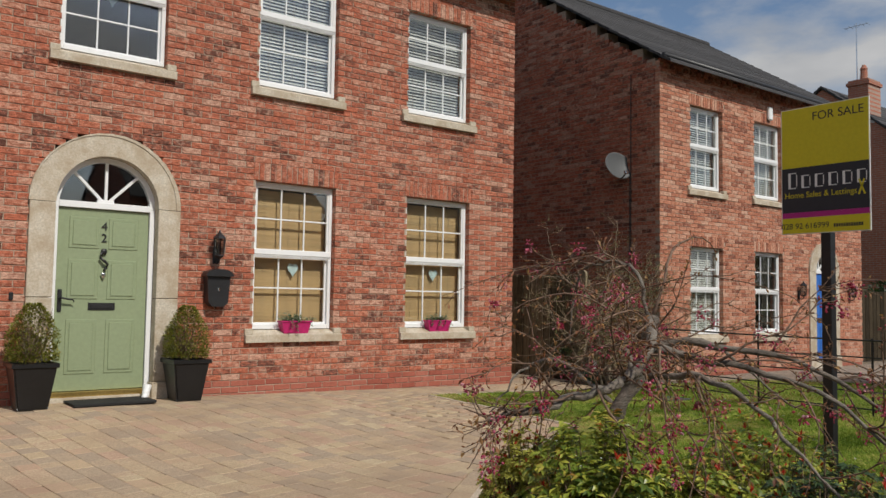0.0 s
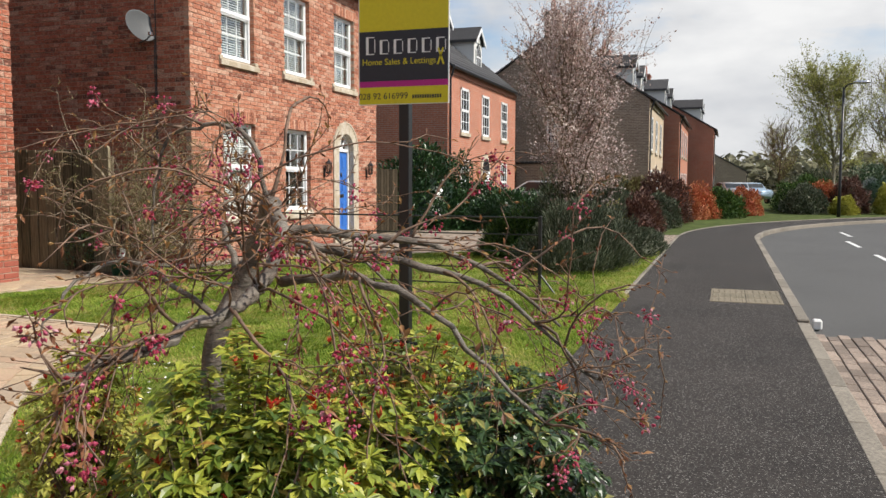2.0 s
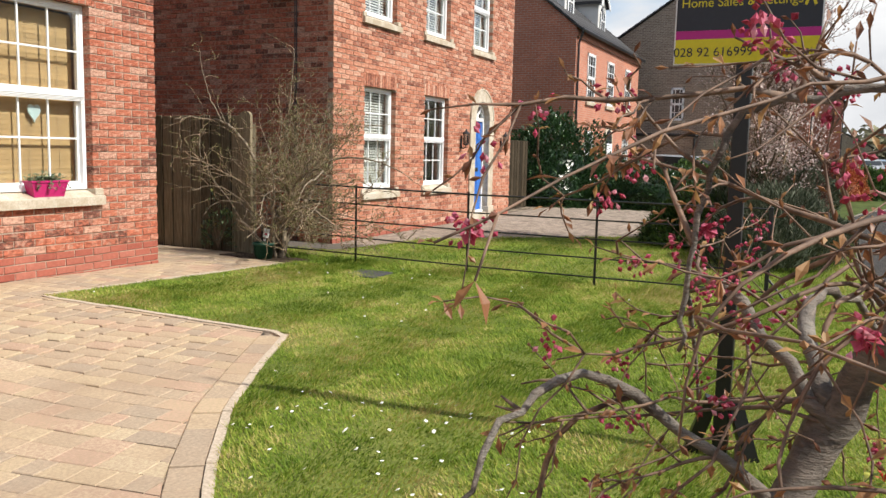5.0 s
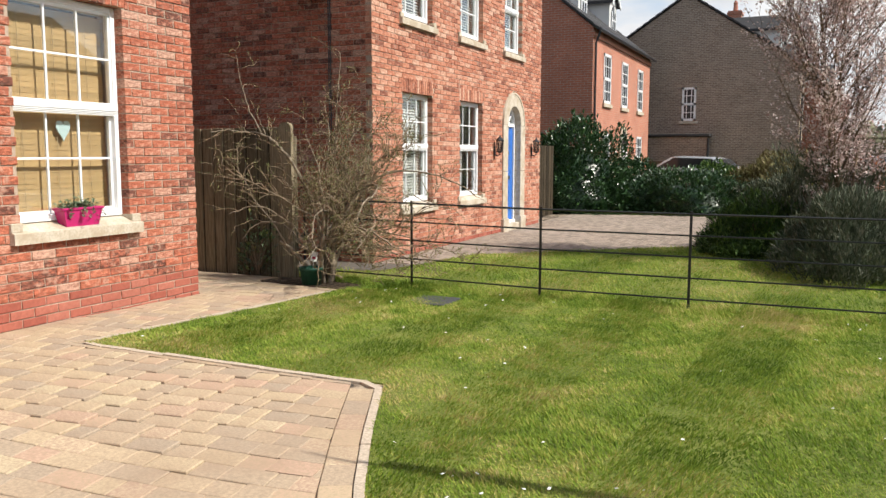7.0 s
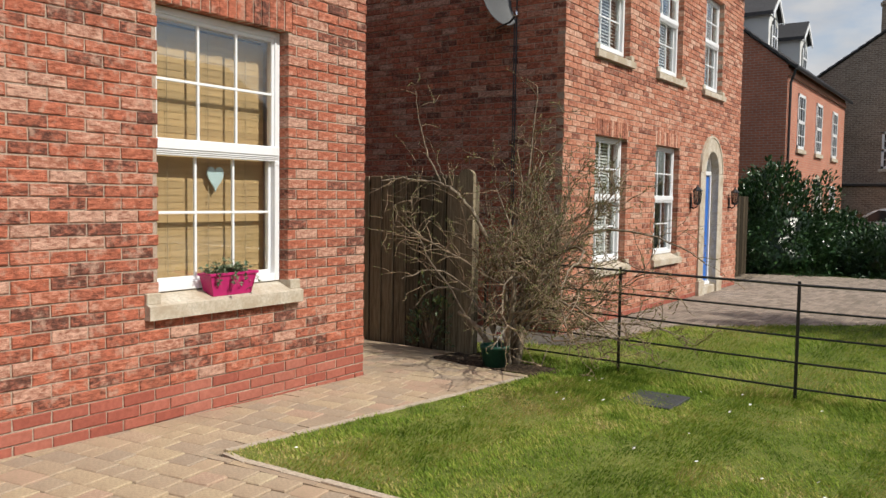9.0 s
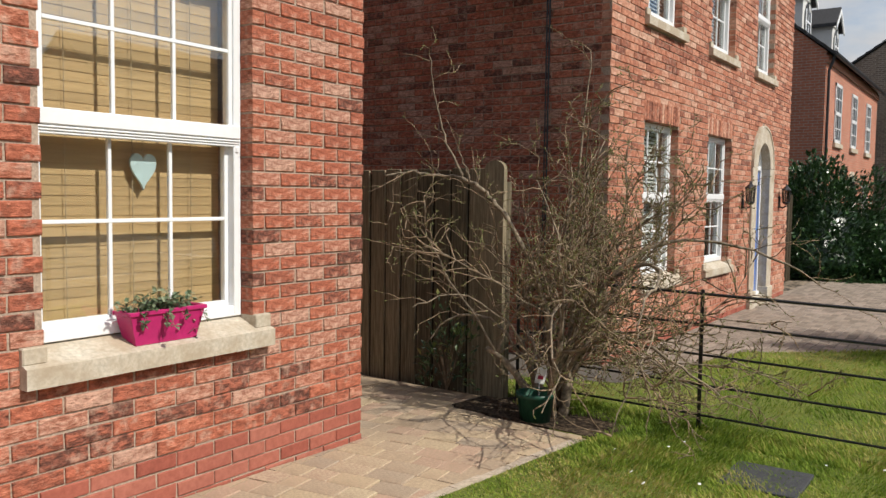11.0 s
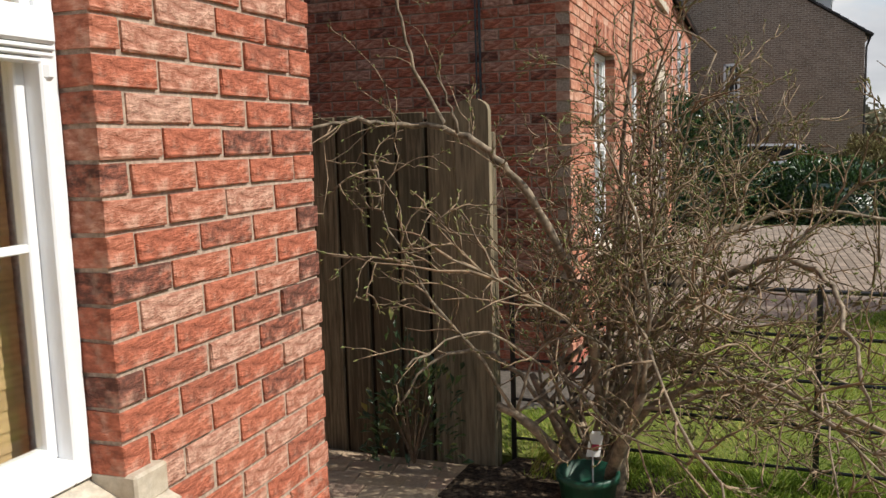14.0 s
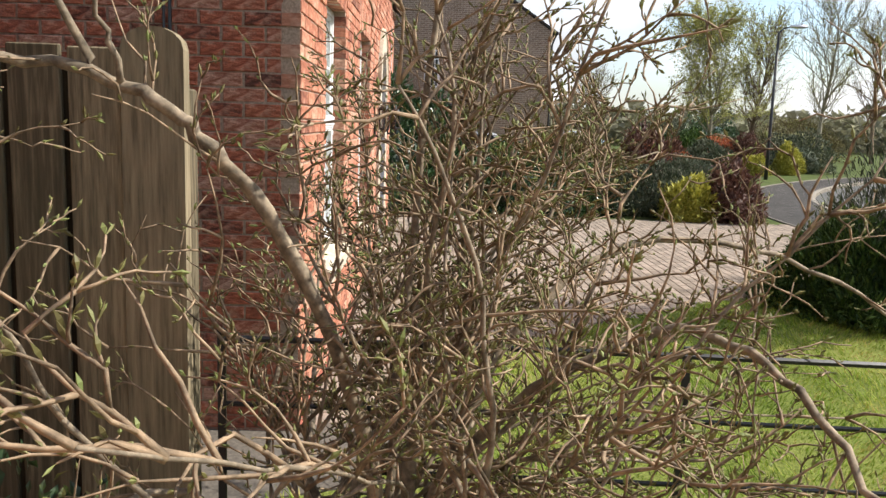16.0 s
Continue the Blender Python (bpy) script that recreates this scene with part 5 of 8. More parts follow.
# kerbs
kb = thing("kerb", (10, KERB_Y, -0.11), "weathered concrete kerb stones along the road", "kerb", kind="structure")
x = -6.0
while x < 46:
    y0, y1 = KERB_Y + bend(x), KERB_Y + bend(x + 0.9)
    ln = math.hypot(0.9, y1 - y0)
    drop = 0.03 if 3.0 < x < 9.2 else 0.0
    b = bx(0.003, ln - 0.003, -0.125, 0, -0.32, -0.098 - drop, 0.012)
    bmesh.ops.transform(b, matrix=Matrix.Translation((x, y0, 0)) @ Matrix.Rotation(math.atan2(y1 - y0, 0.9), 4, "Z"), verts=b.verts)
    part("kerb_stone", b, M_KERB, kb)
    x += 0.9
bk = thing("back_edging", (24, PAVE_Y, -0.11), "concrete edging at the back of the footway", "edging", kind="structure")
x = 10.3
while x < 40:
    y0, y1 = PAVE_Y + bend(x), PAVE_Y + bend(x + 0.9)
    b = bx(0.003, math.hypot(0.9, y1 - y0) - 0.003, 0, 0.05, -0.3, -0.09, 0.008)
    bmesh.ops.transform(b, matrix=Matrix.Translation((x, y0, 0)) @ Matrix.Rotation(math.atan2(y1 - y0, 0.9), 4, "Z"), verts=b.verts)
    part("edging_stone", b, M_KERB, bk)
    x += 0.9

tc = thing("tactile_paving", (10.9, 0.6, -0.11), "buff tactile paving slabs let into the footway", "paving", kind="structure")
for i in range(3):
    for j in range(2):
        x0, y0 = 10.38 + i * 0.4, 0.19 + j * 0.4
        b = bx(x0 + 0.003, x0 + 0.397, y0 + 0.003, y0 + 0.397, -0.2, -0.104, 0.003)
        for u in range(6):
            rings(b, [(0.016, -0.105), (0.011, -0.099)], x0 + 0.2, y0 + 0.033 + u * 0.066, 6, 11, 1)
        part("slab", b, M_TACTILE, tc)

rbk = thing("road_block_strip", (7, -1, -0.2), "weathered brick-paved strip across the road edge", "paving", kind="structure")
V, Fc = [], []
rngp = random.Random(8)
for r in range(22):
    y = KERB_Y - 0.135 - r * 0.105
    x = 3.0 + (0.1 if r % 2 else 0)
    while x < 8.9:
        VV, FF = block_verts(x + 0.003, x + 0.207, y - 0.1, y - 0.003, -0.3, -0.197 + rngp.uniform(-0.003, 0.003), 0.006)
        k = len(V)
        V += [(u, v, n) for u, v, n in VV]
        Fc += [tuple(k + i for i in f) for f in FF]
        x += 0.21
tagged(data_ob("road_bricks", V, Fc, M_ROADBRICK, rbk), kind="stuff")
wm = bmesh.new()
box(wm, 9.31, 9.42, -0.09, 0.0, -0.2, -0.1, 0.015)
tagged(part("kerb_block", wm, M_SIGNW), "small white block on the kerb by the road", "block")
rm = thing("road_marking", (17, -2.1, -0.2), "worn white centre line dash on the asphalt", "road marking", kind="structure")
for i in range(4):
    x = 13.0 + i * 4.2
    part("dash", bx(x, x + 2.1, -2.15 + bend(x), -2.05 + bend(x), -0.21, -0.204), M_SIGNW, rm)

# ---- planting ----
M_BARK = mat("cherry_bark", flat((0.115, 0.085, 0.065), 0.4), 0.75, fine=30, coarse=7, grain=0.4, stain=0.55, stain_col=(0.30, 0.28, 0.24), bump=1.0, dist=0.012, stretch=(1, 1, 3))
M_CTWIG = mat("cherry_twig", flat((0.19, 0.12, 0.08), 0.5), 0.7, fine=30, grain=0.4, stain=0.4, stain_col=(0.09, 0.055, 0.04), bump=0.4)
M_SHRUBWOOD = mat("bare_shrub_wood", flat((0.26, 0.205, 0.142), 0.5), 0.85, fine=25, coarse=4, grain=0.4, stain=0.45, stain_col=(0.11, 0.085, 0.06), bump=0.6)
M_SHRUBTWIG = mat("bare_shrub_bark", flat((0.27, 0.19, 0.12), 0.55), 0.85, fine=25, coarse=3, grain=0.4, stain=0.4, stain_col=(0.17, 0.13, 0.085), bump=0.5)
M_BLOSSOM = leafmat("deep_pink_blossom", [(0, (0.30, 0.025, 0.045)), (0.5, (0.48, 0.055, 0.115)), (0.85, (0.62, 0.15, 0.24)), (1, (0.76, 0.42, 0.47))], 0.6, 0.3)
M_BRONZE = leafmat("bronze_young_leaf", [(0, (0.15, 0.06, 0.03)), (0.5, (0.30, 0.13, 0.055)), (1, (0.40, 0.24, 0.09))], 0.5, 0.3)
M_BUD = leafmat("green_bud", [(0, (0.13, 0.11, 0.04)), (0.6, (0.21, 0.20, 0.07)), (1, (0.24, 0.30, 0.10))], 0.6, 0.25)
M_PIERIS = leafmat("pieris_leaf", [(0, (0.06, 0.11, 0.02)), (0.25, (0.15, 0.21, 0.03)), (0.6, (0.34, 0.375, 0.05)), (0.92, (0.50, 0.49, 0.08)), (1, (0.42, 0.22, 0.06))], 0.33, 0.25, 0.5)
M_PIERISD = leafmat("dark_evergreen_leaf", [(0, (0.02, 0.045, 0.018)), (0.5, (0.045, 0.085, 0.028)), (0.9, (0.12, 0.17, 0.045)), (1, (0.30, 0.26, 0.07))], 0.33, 0.15, 0.5)
M_REDTIP = leafmat("red_new_leaf", [(0, (0.50, 0.03, 0.02)), (0.7, (0.62, 0.07, 0.04)), (1, (0.55, 0.22, 0.08))], 0.4, 0.3)
def turf(name, gain, transl):
    """Mown spring grass: dark and straw-coloured patches at two sizes, each blade a little different."""
    m = bpy.data.materials.new(name)
    m.use_nodes = True
    nt = m.node_tree
    bs = nt.nodes["Principled BSDF"]
    tc = nt.nodes.new("ShaderNodeTexCoord").outputs["Object"]
    fac = math_node(nt, "MULTIPLY", nt.nodes.new("ShaderNodeNewGeometry").outputs["Random Per Island"], 0.6 if transl else 0.0)
    for sc, k in ((0.85, 1.9), (3.2, 1.4), (24.0, 0.9)):
        fac = math_node(nt, "ADD", fac, math_node(nt, "MULTIPLY", math_node(nt, "SUBTRACT", noise_node(nt, tc, sc, 4, 0.6), 0.5), k))
    fac = math_node(nt, "ADD", fac, 0.22 if transl else 0.5)
    col = ramp_node(nt, fac, [(q, tuple(v * gain for v in c)) for q, c in ((0.0, (0.085, 0.145, 0.02)), (0.33, (0.165, 0.25, 0.03)), (0.6, (0.245, 0.325, 0.046)), (0.82, (0.40, 0.38, 0.10)), (1.0, (0.48, 0.39, 0.17)))])
    nt.links.new(col, bs.inputs["Base Color"])
    bs.inputs["Roughness"].default_value, bs.inputs["Specular IOR Level"].default_value = 0.7, 0.15
    if transl:
        tr, mx = nt.nodes.new("ShaderNodeBsdfTranslucent"), nt.nodes.new("ShaderNodeMixShader")
        mx.inputs[0].default_value = transl
        nt.links.new(col, tr.inputs["Color"])
        nt.links.new(bs.outputs[0], mx.inputs[1])
        nt.links.new(tr.outputs[0], mx.inputs[2])
        nt.links.new(mx.outputs[0], nt.nodes["Material Output"].inputs["Surface"])
    return m


M_GRASS = turf("grass_blade", 1.05, 0.35)
M_DAISY = mat("daisy_petal", flat((0.8, 0.8, 0.76), 0.05), 0.6, grain=0.05, stain=0.0, bump=0.0)
M_PALEBLOSSOM = leafmat("pale_pink_blossom", [(0, (0.42, 0.28, 0.25)), (0.5, (0.66, 0.52, 0.48)), (1, (0.85, 0.77, 0.73))], 0.7, 0.3, 0.2)
M_GREYBUSH = leafmat("grey_green_foliage", [(0, (0.035, 0.05, 0.03)), (0.6, (0.085, 0.105, 0.06)), (1, (0.19, 0.19, 0.14))], 0.7, 0.15, 0.2)
M_CONIFER = leafmat("conifer_foliage", [(0, (0.018, 0.04, 0.012)), (0.6, (0.05, 0.10, 0.022)), (1, (0.12, 0.19, 0.04))], 0.7, 0.15, 0.2)
M_LAUREL = leafmat("laurel_leaf", [(0, (0.012, 0.035, 0.012)), (0.6, (0.03, 0.075, 0.022)), (1, (0.07, 0.14, 0.04))], 0.3, 0.1, 0.5)
M_FARLEAF = leafmat("spring_leaf", [(0, (0.24, 0.24, 0.07)), (0.6, (0.38, 0.39, 0.11)), (1, (0.48, 0.48, 0.2))], 0.7, 0.35, 0.2)
M_ORANGEBUSH = leafmat("orange_shrub_leaf", [(0, (0.30, 0.06, 0.03)), (0.6, (0.50, 0.13, 0.05)), (1, (0.50, 0.26, 0.10))], 0.6, 0.25)
M_MAROONBUSH = leafmat("maroon_shrub_leaf", [(0, (0.06, 0.025, 0.02)), (0.6, (0.13, 0.06, 0.045)), (1, (0.2, 0.11, 0.07))], 0.6, 0.2)
M_YELLOWBUSH = leafmat("yellow_shrub_leaf", [(0, (0.24, 0.24, 0.04)), (0.6, (0.40, 0.385, 0.06)), (1, (0.56, 0.53, 0.13))], 0.6, 0.25)
M_FARWOOD = leafmat("far_wood_foliage", [(0, (0.14, 0.13, 0.09)), (0.6, (0.22, 0.21, 0.14)), (1, (0.30, 0.29, 0.18))], 0.8, 0.2, 0.1)
M_BROWNSHRUB = leafmat("brown_spring_shrub", [(0, (0.08, 0.06, 0.03)), (0.6, (0.16, 0.13, 0.055)), (1, (0.24, 0.24, 0.09))], 0.7, 0.2, 0.2)
M_BIRCHBARK = mat("pale_bark", flat((0.30, 0.27, 0.20), 0.3), 0.85, grain=0.3, stain=0.4, bump=0.3)


class Plant:
    """Collects the tubes and leaves of one plant."""

    def __init__(self, seed):
        self.rng = random.Random(seed)
        self.wood, self.twig, self.leaf, self.extra = ([], []), ([], []), ([], []), ([], [])
        self.tips = []

    def stem(self, p, d, length, r0, r1, n, bend, pull, kind, sides=5, keep=None):
        """A wandering tapered stem; bend: randomness, pull: steady change of direction a step. Returns its points and directions."""
        p, d = Vector(p), Vector(d).normalized()
        pts, dirs = [p.copy()], [d.copy()]
        for i in range(n):
            d = (d + Vector([self.rng.gauss(0, bend) for _ in range(3)]) + Vector(pull)).normalized()
            q = p + d * (length / n)
            if keep and not keep(q):
                break
            p = q
            pts.append(p.copy())
            dirs.append(d.copy())
        if len(pts) > 1:
            m = len(pts) - 1
            tube_data(*kind, pts, [(r0 + (r1 - r0) * i / m) * self.rng.uniform(0.8, 1.25) for i in range(m + 1)], sides)
        return pts, dirs

    def aside(self, d, spread):
        v = Vector([self.rng.gauss(0, 1) for _ in range(3)])
        v = (v - v.dot(d) * d).normalized()
        return (d * math.cos(spread) + v * math.sin(spread)).normalized()


def bud_data(V, Fc, p, d, length, w):
    """A small plump bud: a double cone with four sides."""
    d = d.normalized()
    u = d.cross(Vector((0.3, 0.2, 0.9)))
    if u.length < 0.05:
        u = d.cross(Vector((1, 0, 0)))
    u.normalize()
    v = d.cross(u)
    k = len(V)
    c = p + d * length * 0.55
    V += [tuple(p), tuple(c + u * w), tuple(c + v * w), tuple(c - u * w), tuple(c - v * w), tuple(p + d * length)]
    for i in range(4):
        a, b = k + 1 + i, k + 1 + (i + 1) % 4
        Fc += [(k, b, a), (k + 5, a, b)]


# weeping cherry by the corner of the drive
def cherry():
    t = thing("weeping_cherry", (3.1, 2.62, -0.11), "small weeping cherry with deep pink buds and bare twisted branches", "tree")
    P = Plant(21)
    rng = P.rng
    keep = lambda q: q.x - (0.62 * q.y + 0.06) > 0.36 and q.y < 3.05 - 0.25 * (q.x - 2.4) and q.y > 1.02 and q.z < 1.6 - 0.3 * abs(q.y - 2.3)
    V = Vector

    def limb(pts, r0, r1):
        # smooth the control points a little
        out = []
        pts = [V(p) for p in pts]
        for i in range(len(pts) - 1):
            a, b, c, d = pts[max(0, i - 1)], pts[i], pts[i + 1], pts[min(len(pts) - 1, i + 2)]
            for j in range(5):
                s = j / 5
                out.append(0.5 * ((2 * b) + (c - a) * s + (2 * a - 5 * b + 4 * c - d) * s * s + (3 * b - a - 3 * c + d) * s ** 3))
        out.append(pts[-1])
        out = [o + V([rng.gauss(0, 0.006) for _ in range(3)]) for o in out]
        m = len(out) - 1
        W = ([], [])
        tube_data(*W, out, [(r0 + (r1 - r0) * i / m) * (1 + 0.12 * math.sin(i * 1.9)) for i in range(m + 1)], 9)
        data_ob("limb" if r0 < 0.04 else "trunk", *W, M_BARK, t, "" if r0 < 0.04 else "gnarled grey-brown trunk", True)
        return out
    trunk = limb([(3.22, 2.72, -0.15), (3.10, 2.62, 0.3), (2.97, 2.53, 0.68), (3.04, 2.44, 0.92), (2.95, 2.30, 1.14), (2.84, 2.22, 1.16), (2.68, 2.10, 1.06), (2.52, 2.06, 0.96)], 0.043, 0.02)
    arms = [limb([(2.52, 2.06, 0.96), (2.36, 2.02, 0.93), (2.19, 2.0, 0.92), (2.05, 2.03, 0.88), (1.9, 2.06, 0.86), (1.8, 2.07, 0.85)], 0.02, 0.008),
            limb([(3.0, 2.36, 1.05), (3.15, 2.1, 1.06), (3.3, 1.75, 0.98), (3.42, 1.4, 0.74)], 0.02, 0.005),
            limb([(2.7, 2.11, 1.06), (2.85, 1.85, 1.0), (2.98, 1.55, 0.92), (3.05, 1.2, 0.62)], 0.018, 0.004),
            limb([(3.02, 2.45, 0.92), (3.3, 2.5, 1.05), (3.65, 2.4, 1.0), (3.95, 2.2, 0.72)], 0.018, 0.004),
            limb([(2.98, 2.5, 0.75), (2.9, 2.8, 0.95), (2.75, 2.92, 0.90), (2.62, 3.0, 0.7)], 0.012, 0.003),
            limb([(3.02, 2.45, 0.90), (3.2, 2.65, 1.08), (3.45, 2.75, 1.0), (3.6, 2.72, 0.7)], 0.014, 0.003),
            limb([(2.64, 2.07, 0.95), (2.6, 1.8, 0.98), (2.62, 1.55, 0.85), (2.66, 1.3, 0.6)], 0.016, 0.004),
            limb([(2.86, 2.24, 1.14), (2.86, 2.28, 1.33), (2.85, 2.36, 1.41), (2.85, 2.5, 1.42), (2.84, 2.62, 1.37), (2.83, 2.66, 1.2), (2.83, 2.67, 1.03)], 0.0095, 0.0035)]
    sources = [(a, len(a)) for a in arms] + [(trunk[18:], len(trunk) - 18)] * 2
    for i in range(88):
        a, n = rng.choice(sources)
        p = a[rng.randrange(n)]
        out = V((p.x - 2.98, p.y - 2.3, 0))
        out = (out.normalized() if out.length > 0.1 else V((0, 0, 0))) + V((rng.gauss(0, 0.6), rng.gauss(0, 0.6), rng.uniform(0.1, 0.7)))
        pts, dirs = P.stem(p, out, rng.uniform(0.4, 1.0), rng.uniform(0.003, 0.0062), 0.0013, 15, 0.2, (0, 0, -0.10), P.twig, 5, keep)
        P.tips += list(zip(pts[3:], dirs[3:]))
        for j in range(rng.randint(3, 6)):
            if len(pts) < 4:
                break
            k = rng.randrange(2, len(pts))
            q, e = P.stem(pts[k], P.aside(dirs[k], 0.8), rng.uniform(0.08, 0.34), 0.0022, 0.0011, 5, 0.24, (0, 0, -0.06), P.twig, 4, keep)
            P.tips += list(zip(q[1:], e[1:]))
    for i in range(2):      # upright shoots that arch over
        p = rng.choice(trunk[20:32])
        pts, dirs = P.stem(p, V((rng.gauss(0.1, 0.45), rng.gauss(0, 0.5), 1)), rng.uniform(0.6, 1.0), 0.008, 0.0022, 13, 0.14, (rng.gauss(0.02, 0.04), rng.gauss(0, 0.06), -0.15), P.twig, 5, keep)
        P.tips += list(zip(pts[2:], dirs[2:]))
    fl, br = ([], []), ([], [])
    for p, d in P.tips:
        u = rng.random()
        if u < 0.05:
            n = rng.randint(10, 24)
            for j in range(n):
                o = V([rng.gauss(0, 1) for _ in range(3)]).normalized()
                c = p + o * rng.uniform(0.004, 0.034) + V((0, 0, -0.014))
                bud_data(*fl, c, o + V((0, 0, -0.6)), rng.uniform(0.009, 0.018), rng.uniform(0.0035, 0.0062))
            if rng.random() < 0.12:
                for j in range(16):
                    o = V([rng.gauss(0, 1) for _ in range(3)])
                    leaf_data(*fl, p + V((0, 0, -0.02)), o, 0.02, 0.9, rng)
        if u < 0.42:
            for j in range(rng.randint(1, 3)):
                leaf_data(*br, p, d + V([rng.gauss(0, 0.7) for _ in range(3)]), rng.uniform(0.018, 0.036), 0.38, rng)
        elif u < 0.95:
            bud_data(*br, p, P.aside(d, 0.8), rng.uniform(0.012, 0.026), 0.0036)
    tagged(data_ob("twig_growth", *P.twig, M_CTWIG, t, "", True), kind="stuff")
    tagged(data_ob("blossom", *fl, M_BLOSSOM, t, "deep pink buds in clusters"), kind="stuff")
    tagged(data_ob("young_leaves", *br, M_BRONZE, t), kind="stuff")


cherry()


def whorl_bush(name, label, cx, cy, rx, ry, h, n, material, seed, leaf=0.055, red=0.0, floppy=0.2, zb=None):
    """An evergreen bush whose leaves stand in whorls at the shoot tips."""
    z0 = G(cx, cy) if zb is None else zb
    t = thing(name, (cx, cy, z0), label, "bush")
    P = Plant(seed)
    rng = P.rng
    tip = ([], [])
    for i in range(n):
        a = rng.uniform(0, 2 * math.pi)
        u = rng.uniform(-0.1, 1.0) if rng.random() < 0.6 else rng.uniform(0.6, 1.0)
        s = rng.uniform(0.72, 1.0) if rng.random() < 0.72 else rng.uniform(0.35, 0.75)
        lump = 1 + 0.28 * noise.noise((math.cos(a) * 1.6 + seed, math.sin(a) * 1.6, u * 2.2))
        cu = math.sqrt(max(0, 1 - max(0, u) ** 2))
        p = Vector((cx + rx * s * lump * cu * math.cos(a), cy + ry * s * lump * cu * math.sin(a), z0 + 0.08 + h * s * lump * max(0, u) * 0.92))
        d = Vector((math.cos(a) * cu, math.sin(a) * cu, 0.35 + u)).normalized()
        if i % 3 == 0:
            mid = Vector(((cx * 2 + p.x) / 3, (cy * 2 + p.y) / 3, z0 + (p.z - z0) * 0.45))
            tube_data(*P.twig, [Vector((cx + rng.gauss(0, 0.05), cy + rng.gauss(0, 0.05), z0)), mid, p], [0.006, 0.004, 0.002], 4)
        k = rng.randint(8, 13)
        isred = rng.random() < red
        ph = rng.uniform(0, 6.28)
        sd = d.cross(Vector((0.2, 0.3, 0.9))).normalized()
        td = d.cross(sd)
        for j in range(k):
            b = ph + 2 * math.pi * j / k + rng.gauss(0, 0.15)
            rad = math.cos(b) * sd + math.sin(b) * td
            lift = rng.uniform(0.0, 0.75)
            leaf_data(*P.leaf, p - d * rng.uniform(0, 0.012), rad + d * (0.1 + 0.6 * lift) + Vector((0, 0, -floppy)), leaf * rng.uniform(0.65, 1.15), 0.42, rng)
        if isred:
            for j in range(rng.randint(5, 10)):
                leaf_data(*tip, p, d * 1.2 + Vector([rng.gauss(0, 0.45) for _ in range(3)]), leaf * rng.uniform(0.4, 0.8), 0.28, rng)
    tagged(data_ob("foliage", *P.leaf, material, t), kind="stuff")
    tagged(data_ob("stem_growth", *P.twig, M_TWIG, t), kind="stuff")
    if tip[0]:
        tagged(data_ob("new_shoots", *tip, M_REDTIP, t, "red new shoots"), kind="stuff")
    return t


whorl_bush("pieris_bush", "low evergreen bush with glossy yellow-green whorled leaves", 2.2, 1.93, 0.38, 0.45, 0.92, 1450, M_PIERIS, 3, 0.047, 0.05)
whorl_bush("pieris_bush", "yellow-green evergreen bush with orange young shoots", 2.55, 1.78, 0.40, 0.42, 0.82, 620, M_PIERIS, 4, 0.052, 0.2)
whorl_bush("evergreen_bush", "dark evergreen bush with bright red young shoots", 2.88, 1.5, 0.55, 0.42, 0.80, 1000, M_PIERISD, 5, 0.045, 0.07)
whorl_bush("evergreen_bush", "loose evergreen bush with yellow and orange shoots", 3.4, 2.0, 0.6, 0.55, 0.80, 800, M_PIERIS, 6, 0.045, 0.42)
whorl_bush("low_shrub", "low shrub with cream-yellow leaves and red tips at the bed's edge", 2.76, 2.93, 0.27, 0.25, 0.76, 560, M_YELLOWBUSH, 7, 0.036, 0.45)
sheet("planting_bed", [(1.35, 1.99), (1.8, 2.36), (2.3, 2.87), (2.75, 3.3), (3.2, 3.0), (3.9, 2.6), (4.2, 1.99), (3.9, 1.1), (1.7, 0.9), (1.2, 1.4)], 0.015, M_SOIL, "dark soil bed under the cherry", "flower bed", depth=0.05)


